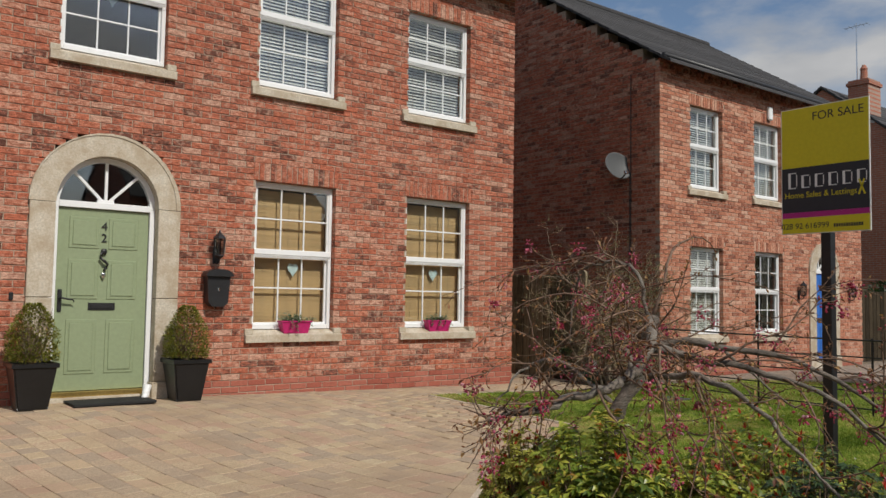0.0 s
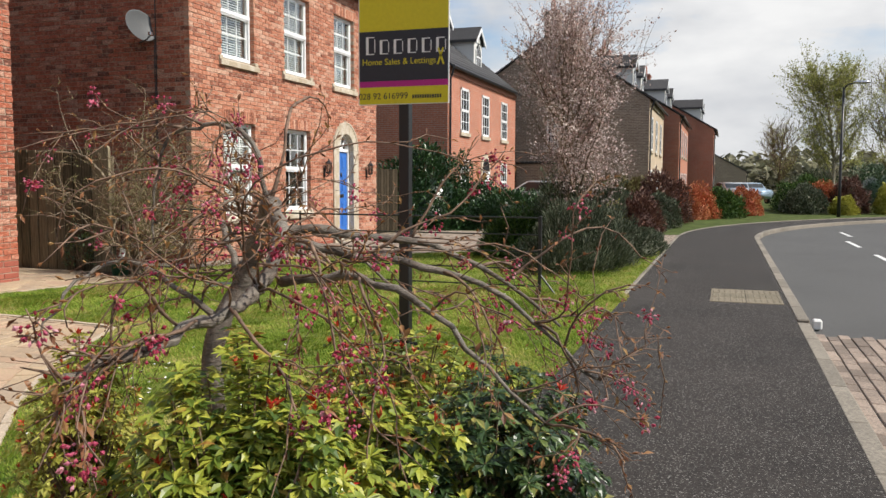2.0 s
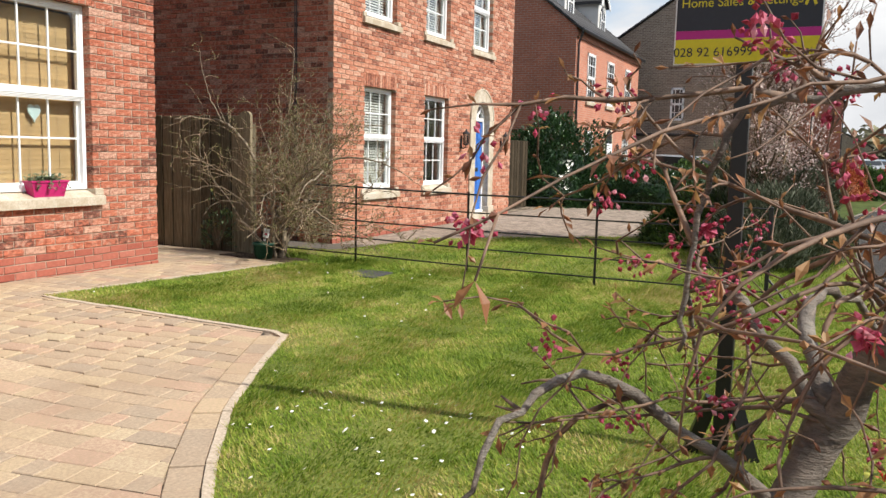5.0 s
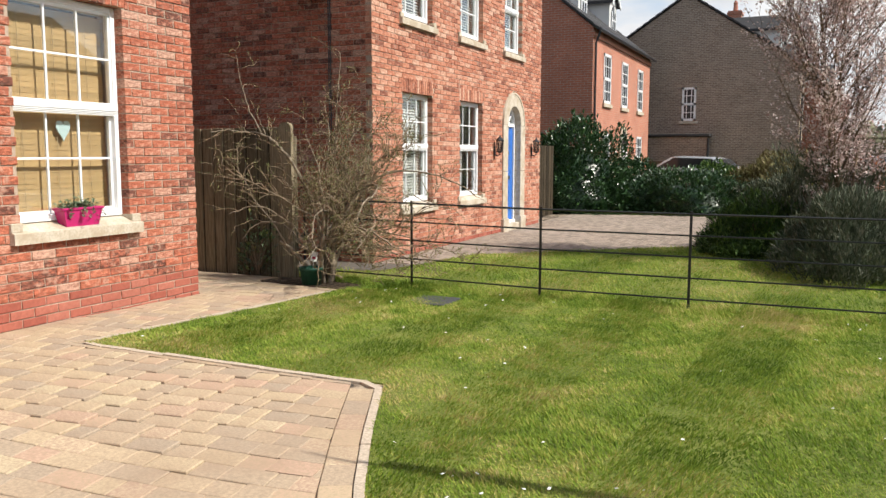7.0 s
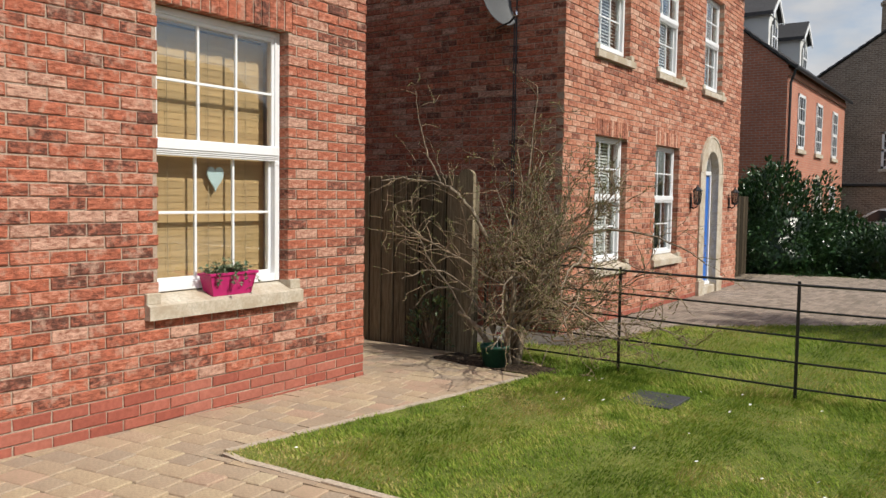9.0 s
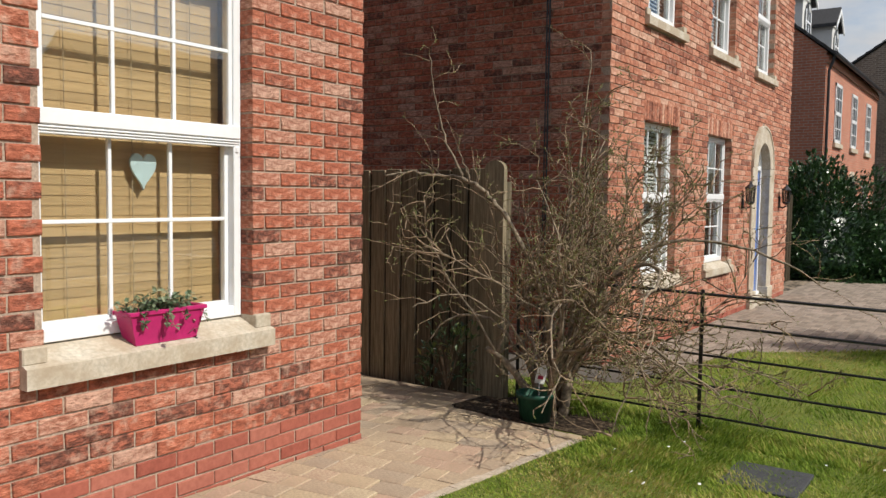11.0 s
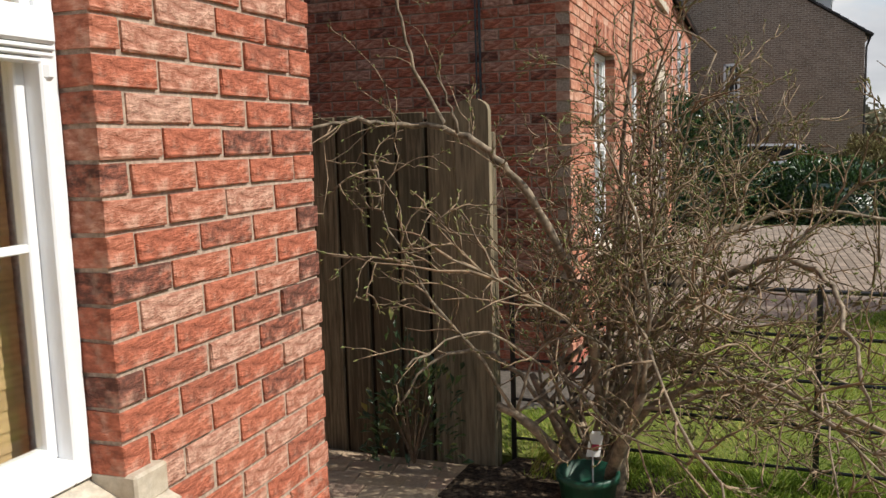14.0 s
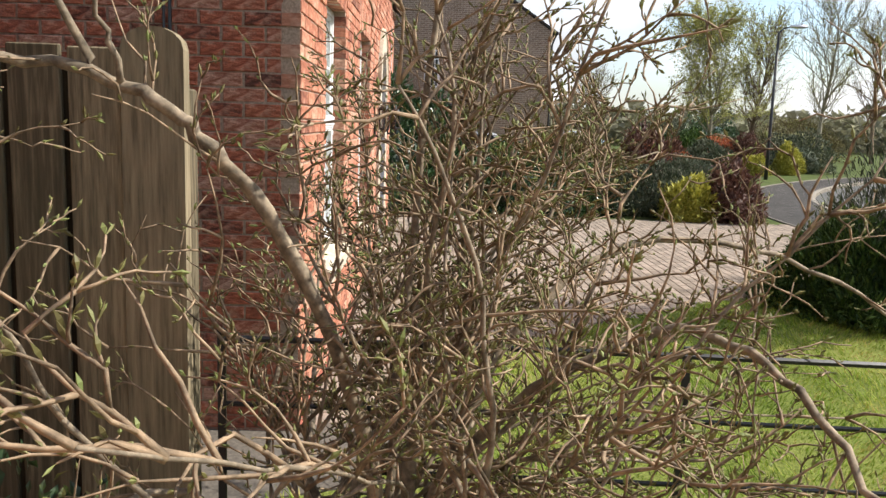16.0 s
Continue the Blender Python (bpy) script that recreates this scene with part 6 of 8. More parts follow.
# bare shrub beside the path
def bare_shrub():
    bxx, byy = 9.9, 8.63
    t = thing("bare_shrub", (bxx, byy, -0.05), "large leafless twiggy shrub with opening buds beside the path", "shrub")
    P = Plant(77)
    rng = P.rng
    V = Vector
    keep = lambda q: q.x > 8.35 and (q.x < 10.0 or q.y < 9.1 or q.z > 1.85) and q.z > 0.03 and (q.z > 0.32 or q.x > 9.7 or q.y < 8.45) and q.x < 11.6 and q.y < 9.75 and (q.x - 7.9) ** 2 + (q.y - 8.45) ** 2 > 0.55
    buds = ([], [])

    def twigs(pts, dirs, depth, length):
        for k in range(1, len(pts)):
            for _ in range(2 if depth == 0 else 1):
                if rng.random() > (0.52, 0.4, 0.26)[depth]:
                    continue
                q, e = P.stem(pts[k], P.aside(dirs[k], rng.uniform(0.5, 1.15)) + V((0, 0, 0.22)), length * rng.uniform(0.4, 1.1), (0.0055, 0.0036, 0.0026)[depth], 0.0014, 5, 0.26, (0, 0, -0.01), P.twig, 4, keep)
                for p, d in zip(q[1:], e[1:]):
                    for _ in range(rng.choice((0, 1, 1, 2))):
                        bud_data(*buds, p, P.aside(d, 0.5) + V((0, 0, 0.3)), rng.uniform(0.012, 0.032), rng.uniform(0.0022, 0.0048))
                if depth < 2 and len(P.twig[0]) < 560000:
                    twigs(q, e, depth + 1, length * 0.55)

    def sweep(ctrl, r0, r1, start=6, reach=0.42):
        """A long limb through a few bends."""
        ctrl = [V(c) for c in ctrl]
        out = []
        for i in range(len(ctrl) - 1):
            a, b, c, d = ctrl[max(0, i - 1)], ctrl[i], ctrl[i + 1], ctrl[min(len(ctrl) - 1, i + 2)]
            for j in range(5):
                s = j / 5
                out.append(0.5 * ((2 * b) + (c - a) * s + (2 * a - 5 * b + 4 * c - d) * s * s + (3 * b - a - 3 * c + d) * s ** 3) + V([rng.gauss(0, 0.007) for _ in range(3)]))
        out.append(ctrl[-1])
        m = len(out) - 1
        tube_data(*P.wood, out, [(r0 + (r1 - r0) * i / m) * rng.uniform(0.9, 1.12) for i in range(m + 1)], 7)
        dirs = [(out[min(i + 1, m)] - out[max(i - 1, 0)]).normalized() for i in range(m + 1)]
        twigs(out[start:], dirs[start:], 1, reach)
        return out
    # short trunks that fork low down
    forks = []
    for i in range(7):
        a = 2 * math.pi * i / 7 + rng.uniform(-0.3, 0.3)
        pts, dirs = P.stem((bxx + 0.07 * math.cos(a), byy + 0.07 * math.sin(a), -0.1), (math.cos(a) * 0.35 - 0.12, math.sin(a) * 0.4, 1), rng.uniform(0.6, 0.95), rng.uniform(0.026, 0.042), 0.016, 8, 0.12, (0, 0, 0), P.wood, 8)
        forks += list(zip(pts[4:], dirs[4:]))
    # spreading limbs, crossing and arching over
    for i in range(56):
        p, d = rng.choice(forks)
        a = rng.uniform(0, 2 * math.pi)
        low = i % 5 < 2
        if not low and math.sin(a) > 0.25 and i % 2:
            a = -a
        if low:
            out = V((rng.gauss(0.05, 0.55), -rng.uniform(0.7, 1.4), rng.uniform(0.0, 0.7)))
        else:
            out = V((math.cos(a) * 0.75 - 0.1, math.sin(a) * 0.75 - 0.15, rng.uniform(0.6, 2.2)))
        pts, dirs = P.stem(p, out + 0.3 * d, rng.uniform(0.8, 1.85), rng.uniform(0.006, 0.013), 0.0028, 14, 0.18 if low else 0.13, (0, 0, -0.05 if low else 0.012), P.wood, 6, keep)
        twigs(pts[3:], dirs[3:], 0, rng.uniform(0.26, 0.5))
    sweep([(9.88, 8.63, 0.0), (9.76, 8.61, 0.65), (9.64, 8.78, 1.2), (9.57, 8.93, 1.43), (9.55, 9.04, 1.54), (9.55, 9.2, 1.61), (9.5, 9.4, 1.63), (9.4, 9.56, 1.66), (9.28, 9.68, 1.62)], 0.022, 0.007, 12)
    sweep([(9.55, 9.2, 1.61), (9.5, 9.3, 1.86), (9.42, 9.34, 2.15), (9.36, 9.36, 2.45)], 0.010, 0.003, 3, 0.3)
    sweep([(9.55, 9.14, 1.58), (9.5, 9.16, 1.72), (9.47, 9.2, 1.84)], 0.008, 0.003, 2, 0.3)
    sweep([(9.88, 8.62, 0.1), (9.8, 8.35, 0.75), (9.72, 8.05, 1.02), (9.68, 7.82, 1.06), (9.45, 7.72, 1.0), (9.15, 7.70, 0.9), (8.95, 7.65, 0.72)], 0.018, 0.005)
    sweep([(9.85, 8.6, 0.1), (9.7, 8.3, 0.5), (9.51, 7.94, 0.62), (9.35, 7.6, 0.55), (9.3, 7.3, 0.4)], 0.018, 0.005)
    sweep([(9.86, 8.66, 0.1), (9.76, 8.86, 0.42), (9.74, 9.06, 0.6), (9.55, 9.25, 0.63), (9.4, 9.38, 0.45)], 0.015, 0.004)
    sweep([(9.9, 8.6, 0.1), (10.0, 8.3, 0.9), (10.2, 7.9, 1.2), (10.35, 7.4, 1.15), (10.4, 7.0, 0.95)], 0.018, 0.005)
    sweep([(9.88, 8.62, 0.1), (9.5, 8.75, 0.6), (9.15, 8.95, 0.85), (8.85, 9.1, 0.78)], 0.008, 0.003)
    sweep([(9.9, 8.62, 0.1), (9.92, 8.55, 1.0), (9.98, 8.5, 1.8), (10.0, 8.45, 2.5)], 0.016, 0.004)
    tagged(data_ob("stem_growth", *P.wood, M_SHRUBWOOD, t, "grey-brown bare stems", True), kind="stuff")
    tagged(data_ob("twig_growth", *P.twig, M_SHRUBTWIG, t, "", True), kind="stuff")
    tagged(data_ob("bud_growth", *buds, M_BUD, t), kind="stuff")


bare_shrub()
gp = thing("plant_pot", (9.62, 8.62, -0.04), "green plastic pot with a white plant label under the shrub", "plant pot")
part("pot", rings(bmesh.new(), [(0.10, -0.05), (0.125, 0.13), (0.135, 0.13), (0.135, 0.16), (0.12, 0.16), (0.115, 0.1)], 9.62, 8.62, 18), mat("green_plastic", flat((0.012, 0.075, 0.045), 0.1), 0.4), gp, soft=True)
lb = bx(-0.035, 0.035, -0.0015, 0.0015, 0, 0.11, 0.001)
bmesh.ops.transform(lb, matrix=Matrix.Translation((9.63, 8.60, 0.22)) @ Matrix.Rotation(radians(-45), 4, "Z") @ Matrix.Rotation(radians(12), 4, "Y"), verts=lb.verts)
lab = part("plant_label", lb, M_SIGNW, gp, "white printed plant label")
pk = bx(-0.02, 0.02, -0.0035, -0.0025, 0.03, 0.055)
bmesh.ops.transform(pk, matrix=Matrix.Translation((9.63, 8.60, 0.22)) @ Matrix.Rotation(radians(-45), 4, "Z") @ Matrix.Rotation(radians(12), 4, "Y"), verts=pk.verts)
part("printed_flower", pk, M_BLOSSOM, lab)
part("stake", tube([(9.63, 8.60, 0.1), (9.63, 8.60, 0.24)], 0.004, 5), M_SIGNW, gp)
M_MULCH = mat("bark_mulch", [(0.25, (0.035, 0.025, 0.017)), (0.5, (0.085, 0.06, 0.04)), (0.75, (0.17, 0.125, 0.08))], 0.95, fine=34, coarse=5, grain=0.5, stain=0.3, bump=1.0, dist=0.02, spec=0.15)
sheet("shrub_bed", [(9.5, 8.16), (9.51, 8.75), (9.61, 9.3), (10.05, 9.3), (10.06, 9.15), (10.22, 9.1), (10.22, 8.1), (9.8, 8.06)], 0.005, M_MULCH, "dark mulched soil under the bare shrub", "flower bed", depth=0.05)

# grass blades, daisies
def grass(name, poly, n, seed, label, hmin=0.014, hmax=0.032, edge=0.0):
    rng = random.Random(seed)
    xs_, ys_ = [p[0] for p in poly], [p[1] for p in poly]
    V, Fc = [], []
    while n > 0:
        x, y = rng.uniform(min(xs_), max(xs_)), rng.uniform(min(ys_), max(ys_))
        n -= 1
        if not in_poly((x, y), poly):
            continue
        z = G(x, y) - 0.002
        stripe = 0.75 + 0.35 * (math.sin(y * 5.2 + x * 0.3) > 0)
        h = rng.uniform(hmin, hmax) * (0.85 + 0.5 * noise.noise((x * 0.9, y * 0.9, 0)) + 0.6 * noise.noise((x * 5, y * 5, 3)))
        a = rng.uniform(0, 6.28)
        w = 0.003 + 0.003 * rng.random()
        lx, ly = rng.gauss(0, 0.5) * h, (0.55 if stripe > 1 else -0.55) * h + rng.gauss(0, 0.4) * h
        k = len(V)
        V += [(x - w * math.cos(a), y - w * math.sin(a), z), (x + w * math.cos(a), y + w * math.sin(a), z), (x + lx, y + ly, z + h)]
        Fc.append((k, k + 1, k + 2))
    return tagged(data_ob(name, V, Fc, M_GRASS), label, "grass", kind="stuff")


def in_poly(p, poly):
    c = False
    for (x0, y0), (x1, y1) in zip(poly, poly[1:] + poly[:1]):
        if (y0 > p[1]) != (y1 > p[1]) and p[0] < (x1 - x0) * (p[1] - y0) / (y1 - y0) + x0:
            c = not c
    return c


LAWN = CURVE + [TIP, (9.48, 8.13), (9.8, 8.12), (FENCE_X, 8.2), (FENCE_X, PAVE_Y)]
grass("lawn_grass", LAWN, 420000, 1, "short mown lawn grass", 0.012, 0.036)
grass("lawn_grass", [(FENCE_X, PAVE_Y), (FENCE_X, 9.6), (11.03, 9.48), (11.38, 8.75), (13.6, 8.3), (15.6, 5.9), (17.4, PAVE_Y)], 90000, 2, "short mown grass of the neighbouring lawn", 0.025, 0.055)
grass("edge_grass", [(9.95, 1.9), (10.5, 1.9), (10.5, 9.0), (9.95, 9.0)], 14000, 3, "longer tufts of grass along the metal fence", 0.035, 0.08)
rngd = random.Random(4)
V, Fc = [], []
for i in range(150):
    x, y = (rngd.uniform(3.6, 5.6), rngd.uniform(3.6, 5.2)) if i < 75 else (rngd.uniform(3.5, 10), rngd.uniform(2.3, 8.3))
    if not in_poly((x, y), LAWN):
        continue
    z = G(x, y) + rngd.uniform(0.03, 0.045)
    k = len(V)
    tx, ty = rngd.gauss(0, 0.3), rngd.gauss(-0.2, 0.3)
    V.append((x, y, z + 0.003))
    for j in range(8):
        a = 2 * math.pi * j / 8
        r = 0.011 if j % 2 else 0.009
        V.append((x + r * math.cos(a), y + r * math.sin(a), z + r * (tx * math.cos(a) + ty * math.sin(a))))
    Fc += [(k, k + 1 + j, k + 1 + (j + 1) % 8) for j in range(8)]
tagged(data_ob("daisies", V, Fc, M_DAISY), "scattered white daisies in the lawn", "flowers", kind="stuff")


def leafy(name, label, cx, cy, rx, ry, h, n, material, seed, leaf=0.09, width=0.45, up=0.3, cat="bush", zb=-0.12, lumps=0.3, low=0.0, hold=True):
    """A bush or hedge of separate leaves round an uneven body."""
    t = thing(name, (cx, cy, zb), label, cat)
    P = Plant(seed)
    rng = P.rng
    for i in range(n):
        a = rng.uniform(0, 2 * math.pi)
        u = rng.uniform(low, 1.0)
        cu = math.sqrt(max(0, 1 - u * u)) if u > 0 else 1
        lump = 1 + lumps * noise.noise((math.cos(a) * 2.1 * cu + seed * 1.7, math.sin(a) * 2.1 * cu, u * 2.6)) + 0.5 * lumps * noise.noise((math.cos(a) * 6 + seed, math.sin(a) * 6, u * 7))
        s = lump * (1 - abs(rng.gauss(0, 0.12)))
        p = Vector((cx + rx * s * cu * math.cos(a), cy + ry * s * cu * math.sin(a), zb + max(0.02, h * s * u)))
        d = Vector((math.cos(a) * cu, math.sin(a) * cu, up + u)) + Vector([rng.gauss(0, 0.6) for _ in range(3)])
        leaf_data(*P.leaf, p, d, leaf * rng.uniform(0.5, 1.2), width, rng)
    for i in range(14):
        a, l = rng.uniform(0, 6.28), rng.uniform(0.3, 0.7)
        tube_data(*P.twig, [Vector((cx, cy, zb)), Vector((cx + rx * l * 0.5 * math.cos(a), cy + ry * l * 0.5 * math.sin(a), zb + h * 0.35)), Vector((cx + rx * l * math.cos(a), cy + ry * l * math.sin(a), zb + h * 0.7))], [w * min(1, max(rx, ry)) for w in (0.03, 0.02, 0.008)], 5)
    if hold:
        b = bmesh.new()
        bmesh.ops.create_icosphere(b, subdivisions=3, radius=1.0)
        for v in b.verts:
            f = 0.66 * (1 + lumps * noise.noise((v.co.x * 2.1 + seed * 1.7, v.co.y * 2.1, v.co.z * 2.6)))
            v.co = Vector((cx + rx * f * v.co.x, cy + ry * f * v.co.y, zb + max(0.0, h * f * v.co.z)))
        part("inner_growth", b, material, t, soft=True)
    tagged(data_ob("foliage", *P.leaf, material, t), kind="stuff")
    tagged(data_ob("stem_growth", *P.twig, M_TWIG, t), kind="stuff")
    return t


def tree(name, label, x, y, h, spread, seed, bark, leafmat_, leaf, nleaf, r0=0.12, up=0.6, zb=-0.12, clear=0.25, twig_r=0.006, cone=1.0):
    """A tapered trunk with limbs, twigs and many small leaves or blossoms."""
    t = thing(name, (x, y, zb), label, "tree")
    P = Plant(seed)
    rng = P.rng
    pts, dirs = P.stem((x, y, zb - 0.1), (rng.gauss(0, 0.04), rng.gauss(0, 0.04), 1), h * 0.8, r0, r0 * 0.18, 14, 0.05, (0, 0, 0.03), P.wood, 8)
    ends = []
    for k in range(1, len(pts)):
        f = k / (len(pts) - 1)
        if f < clear:
            continue
        for _ in range(rng.randint(3, 5)):
            a = rng.uniform(0, 6.28)
            l = spread * (0.45 + 0.75 * math.sin(math.pi * min(1, max(0.08, (f - clear) / (1 - clear) * 0.72 + 0.2)))) * rng.uniform(0.7, 1.15)
            q, e = P.stem(pts[k], (math.cos(a), math.sin(a), up + rng.uniform(0, 0.6)), l, r0 * 0.34 * (1.15 - f), twig_r, 8, 0.12, (0, 0, 0.05 * up), P.wood, 5)
            for m in range(2, len(q)):
                for _ in range(3):
                    s, g = P.stem(q[m], P.aside(e[m], 0.7) + Vector((0, 0, 0.25 * up)), l * rng.uniform(0.2, 0.45), twig_r, twig_r * 0.35, 4, 0.16, (0, 0, 0.04 * up), P.twig, 3)
                    ends += list(zip(s, g))
    for i in range(nleaf):
        p, d = rng.choice(ends)
        leaf_data(*P.leaf, p + Vector([rng.gauss(0, leaf * 0.7) for _ in range(3)]), d + Vector([rng.gauss(0, 0.9) for _ in range(3)]), leaf * rng.uniform(0.5, 1.2), 0.7, rng)
    data_ob("trunk", *P.wood, bark, t, "", True)
    tagged(data_ob("twig_growth", *P.twig, bark, t), kind="stuff")
    tagged(data_ob("crown", *P.leaf, leafmat_, t), kind="stuff")
    return t


tree("blossom_tree", "upright flowering tree covered in pale pink blossom", 15.1, 3.2, 4.7, 1.5, 31, M_TWIG, M_PALEBLOSSOM, 0.052, 20000, 0.07, 1.1, clear=0.14, twig_r=0.0045)
leafy("conifer_bush", "spreading dark green conifer by the drive", 15.55, 4.35, 1.12, 0.9, 0.78, 14000, M_CONIFER, 41, 0.11, 0.22, 0.5)
leafy("grey_bush", "wide twiggy grey-green bush beside the footway", 14.0, 3.1, 1.75, 0.9, 1.0, 19000, M_GREYBUSH, 42, 0.13, 0.13, 1.2)
leafy("grey_bush", "loose brown-green shrub under the blossom tree", 15.9, 3.4, 1.3, 1.1, 1.45, 13000, M_GREYBUSH, 43, 0.13, 0.15, 1.2, lumps=0.45)
leafy("low_ground_cover", "low clipped plants along the back of the footway", 17.2, 2.35, 2.0, 0.4, 0.4, 5000, M_GREYBUSH, 44, 0.08, 0.3, 0.6)
leafy("laurel_hedge", "dense dark glossy laurel bush beside the next house", 24.3, 9.7, 1.75, 1.75, 2.35, 15000, M_LAUREL, 45, 0.15, 0.45, 0.3, low=-0.2)
leafy("laurel_hedge", "lower dark laurel hedge along the garden", 26.2, 8.3, 1.3, 1.5, 1.25, 8000, M_LAUREL, 46, 0.14, 0.45, 0.3, low=-0.2)
leafy("dark_hedge", "low dark hedge at the far side of the neighbouring drive", 23.9, 6.6, 0.9, 1.7, 1.15, 8000, M_LAUREL, 47, 0.12, 0.45, 0.3, low=-0.2)
leafy("grey_bush", "low grey-green hedge plants beside the drive", 24.0, 4.0, 0.9, 1.6, 1.0, 8000, M_GREYBUSH, 48, 0.12, 0.3, 0.6)

leafy("evergreen_shrub", "small leafy evergreen shrub at the foot of the board fence", 9.86, 9.52, 0.16, 0.24, 0.6, 380, M_PIERISD, 58, 0.06, 0.45, 0.5, zb=0.0, lumps=0.5, hold=False)

# ---- houses and trees along the street ----
def far_window(x0, x1, z0, z1, yf, parent, axis="y"):
    """A sash window of a distant house, on a wall facing -y or -x."""
    tr = (lambda u, d, z: (u, yf + d, z)) if axis == "y" else (lambda u, d, z: (yf + d, u, z))

    def bb(a, b, d0, d1, c, e, bv=0.0):
        p, q = tr(a, d0, c), tr(b, d1, e)
        return bx(min(p[0], q[0]), max(p[0], q[0]), min(p[1], q[1]), max(p[1], q[1]), c, e, bv)
    w = part("window", bb(x0, x1, -0.004, 0.05, z0, z1), M_DARKPANE, parent)
    for a, b, c, e in ((x0, x0 + 0.09, z0, z1), (x1 - 0.09, x1, z0, z1), (x0, x1, z1 - 0.09, z1), (x0, x1, z0, z0 + 0.1), (x0, x1, (z0 + z1) / 2 - 0.05, (z0 + z1) / 2 + 0.05)):
        part("window_frame", bb(a, b, -0.03, 0.0, c, e), M_UPVC, w)
    for k in (1, 2):
        u = x0 + (x1 - x0) * k / 3
        part("glazing_bar", bb(u - 0.016, u + 0.016, -0.02, 0.0, z0, z1), M_UPVC, w)
    for f in (0.25, 0.75):
        zz = z0 + (z1 - z0) * f
        part("glazing_bar", bb(x0, x1, -0.022, -0.002, zz - 0.014, zz + 0.014), M_UPVC, w)
    part("window_sill", bb(x0 - 0.1, x1 + 0.1, -0.08, 0.02, z0 - 0.13, z0, 0.01), M_STONE, w)
    return w


M_DARKPANE = mat("dark_pane", flat((0.03, 0.034, 0.038), 0.2), 0.08, grain=0.05, stain=0.05, bump=0.0, spec=0.6)
M_DORMER = mat("dormer_render", flat((0.66, 0.66, 0.64), 0.05), 0.7, grain=0.05, stain=0.15, bump=0.1)


def dormer(x, yf, z, parent):
    d = part("dormer", bx(x - 0.6, x + 0.6, yf, yf + 2.2, z - 0.2, z + 1.15), M_DORMER, parent, "white dormer with pitched gable")
    b = bmesh.new()
    prism(b, [(x - 0.78, z + 1.08), (x, z + 1.72), (x + 0.78, z + 1.08), (x + 0.78, z + 1.2), (x, z + 1.84), (x - 0.78, z + 1.2)], 2.6, Matrix.Translation((0, yf - 0.15, 0)))
    bmesh.ops.recalc_face_normals(b, faces=b.faces)
    part("dormer_roof", b, M_SLATE, d)
    b = bmesh.new()
    prism(b, [(x - 0.72, z + 1.0), (x, z + 1.62), (x + 0.72, z + 1.0), (x + 0.72, z + 1.15), (x, z + 1.77), (x - 0.72, z + 1.15)], 0.04, Matrix.Translation((0, yf - 0.17, 0)))
    bmesh.ops.recalc_face_normals(b, faces=b.faces)
    part("bargeboard", b, M_UPVC, d)
    b = bmesh.new()
    prism(b, [(x - 0.6, z + 1.1), (x, z + 1.66), (x + 0.6, z + 1.1)], 0.1, Matrix.Translation((0, yf, 0)))
    bmesh.ops.recalc_face_normals(b, faces=b.faces)
    part("dormer_gable", b, M_DORMER, d)
    b = bmesh.new()
    prism(b, [(x - 0.3, z + 0.05), (x - 0.3, z + 0.75), (x - 0.2, z + 0.98), (x, z + 1.1), (x + 0.2, z + 0.98), (x + 0.3, z + 0.75), (x + 0.3, z + 0.05)], 0.03, Matrix.Translation((0, yf - 0.035, 0)))
    bmesh.ops.recalc_face_normals(b, faces=b.faces)
    part("dormer_window", b, M_DARKPANE, d)
    for a, c, e, f in ((x - 0.36, x - 0.28, z, z + 0.85), (x + 0.28, x + 0.36, z, z + 0.85), (x - 0.36, x + 0.36, z - 0.05, z + 0.05), (x - 0.3, x + 0.3, z + 0.48, z + 0.54), (x - 0.02, x + 0.02, z, z + 1.05)):
        part("dormer_frame", bx(a, c, yf - 0.06, yf - 0.036, e, f), M_UPVC, d)


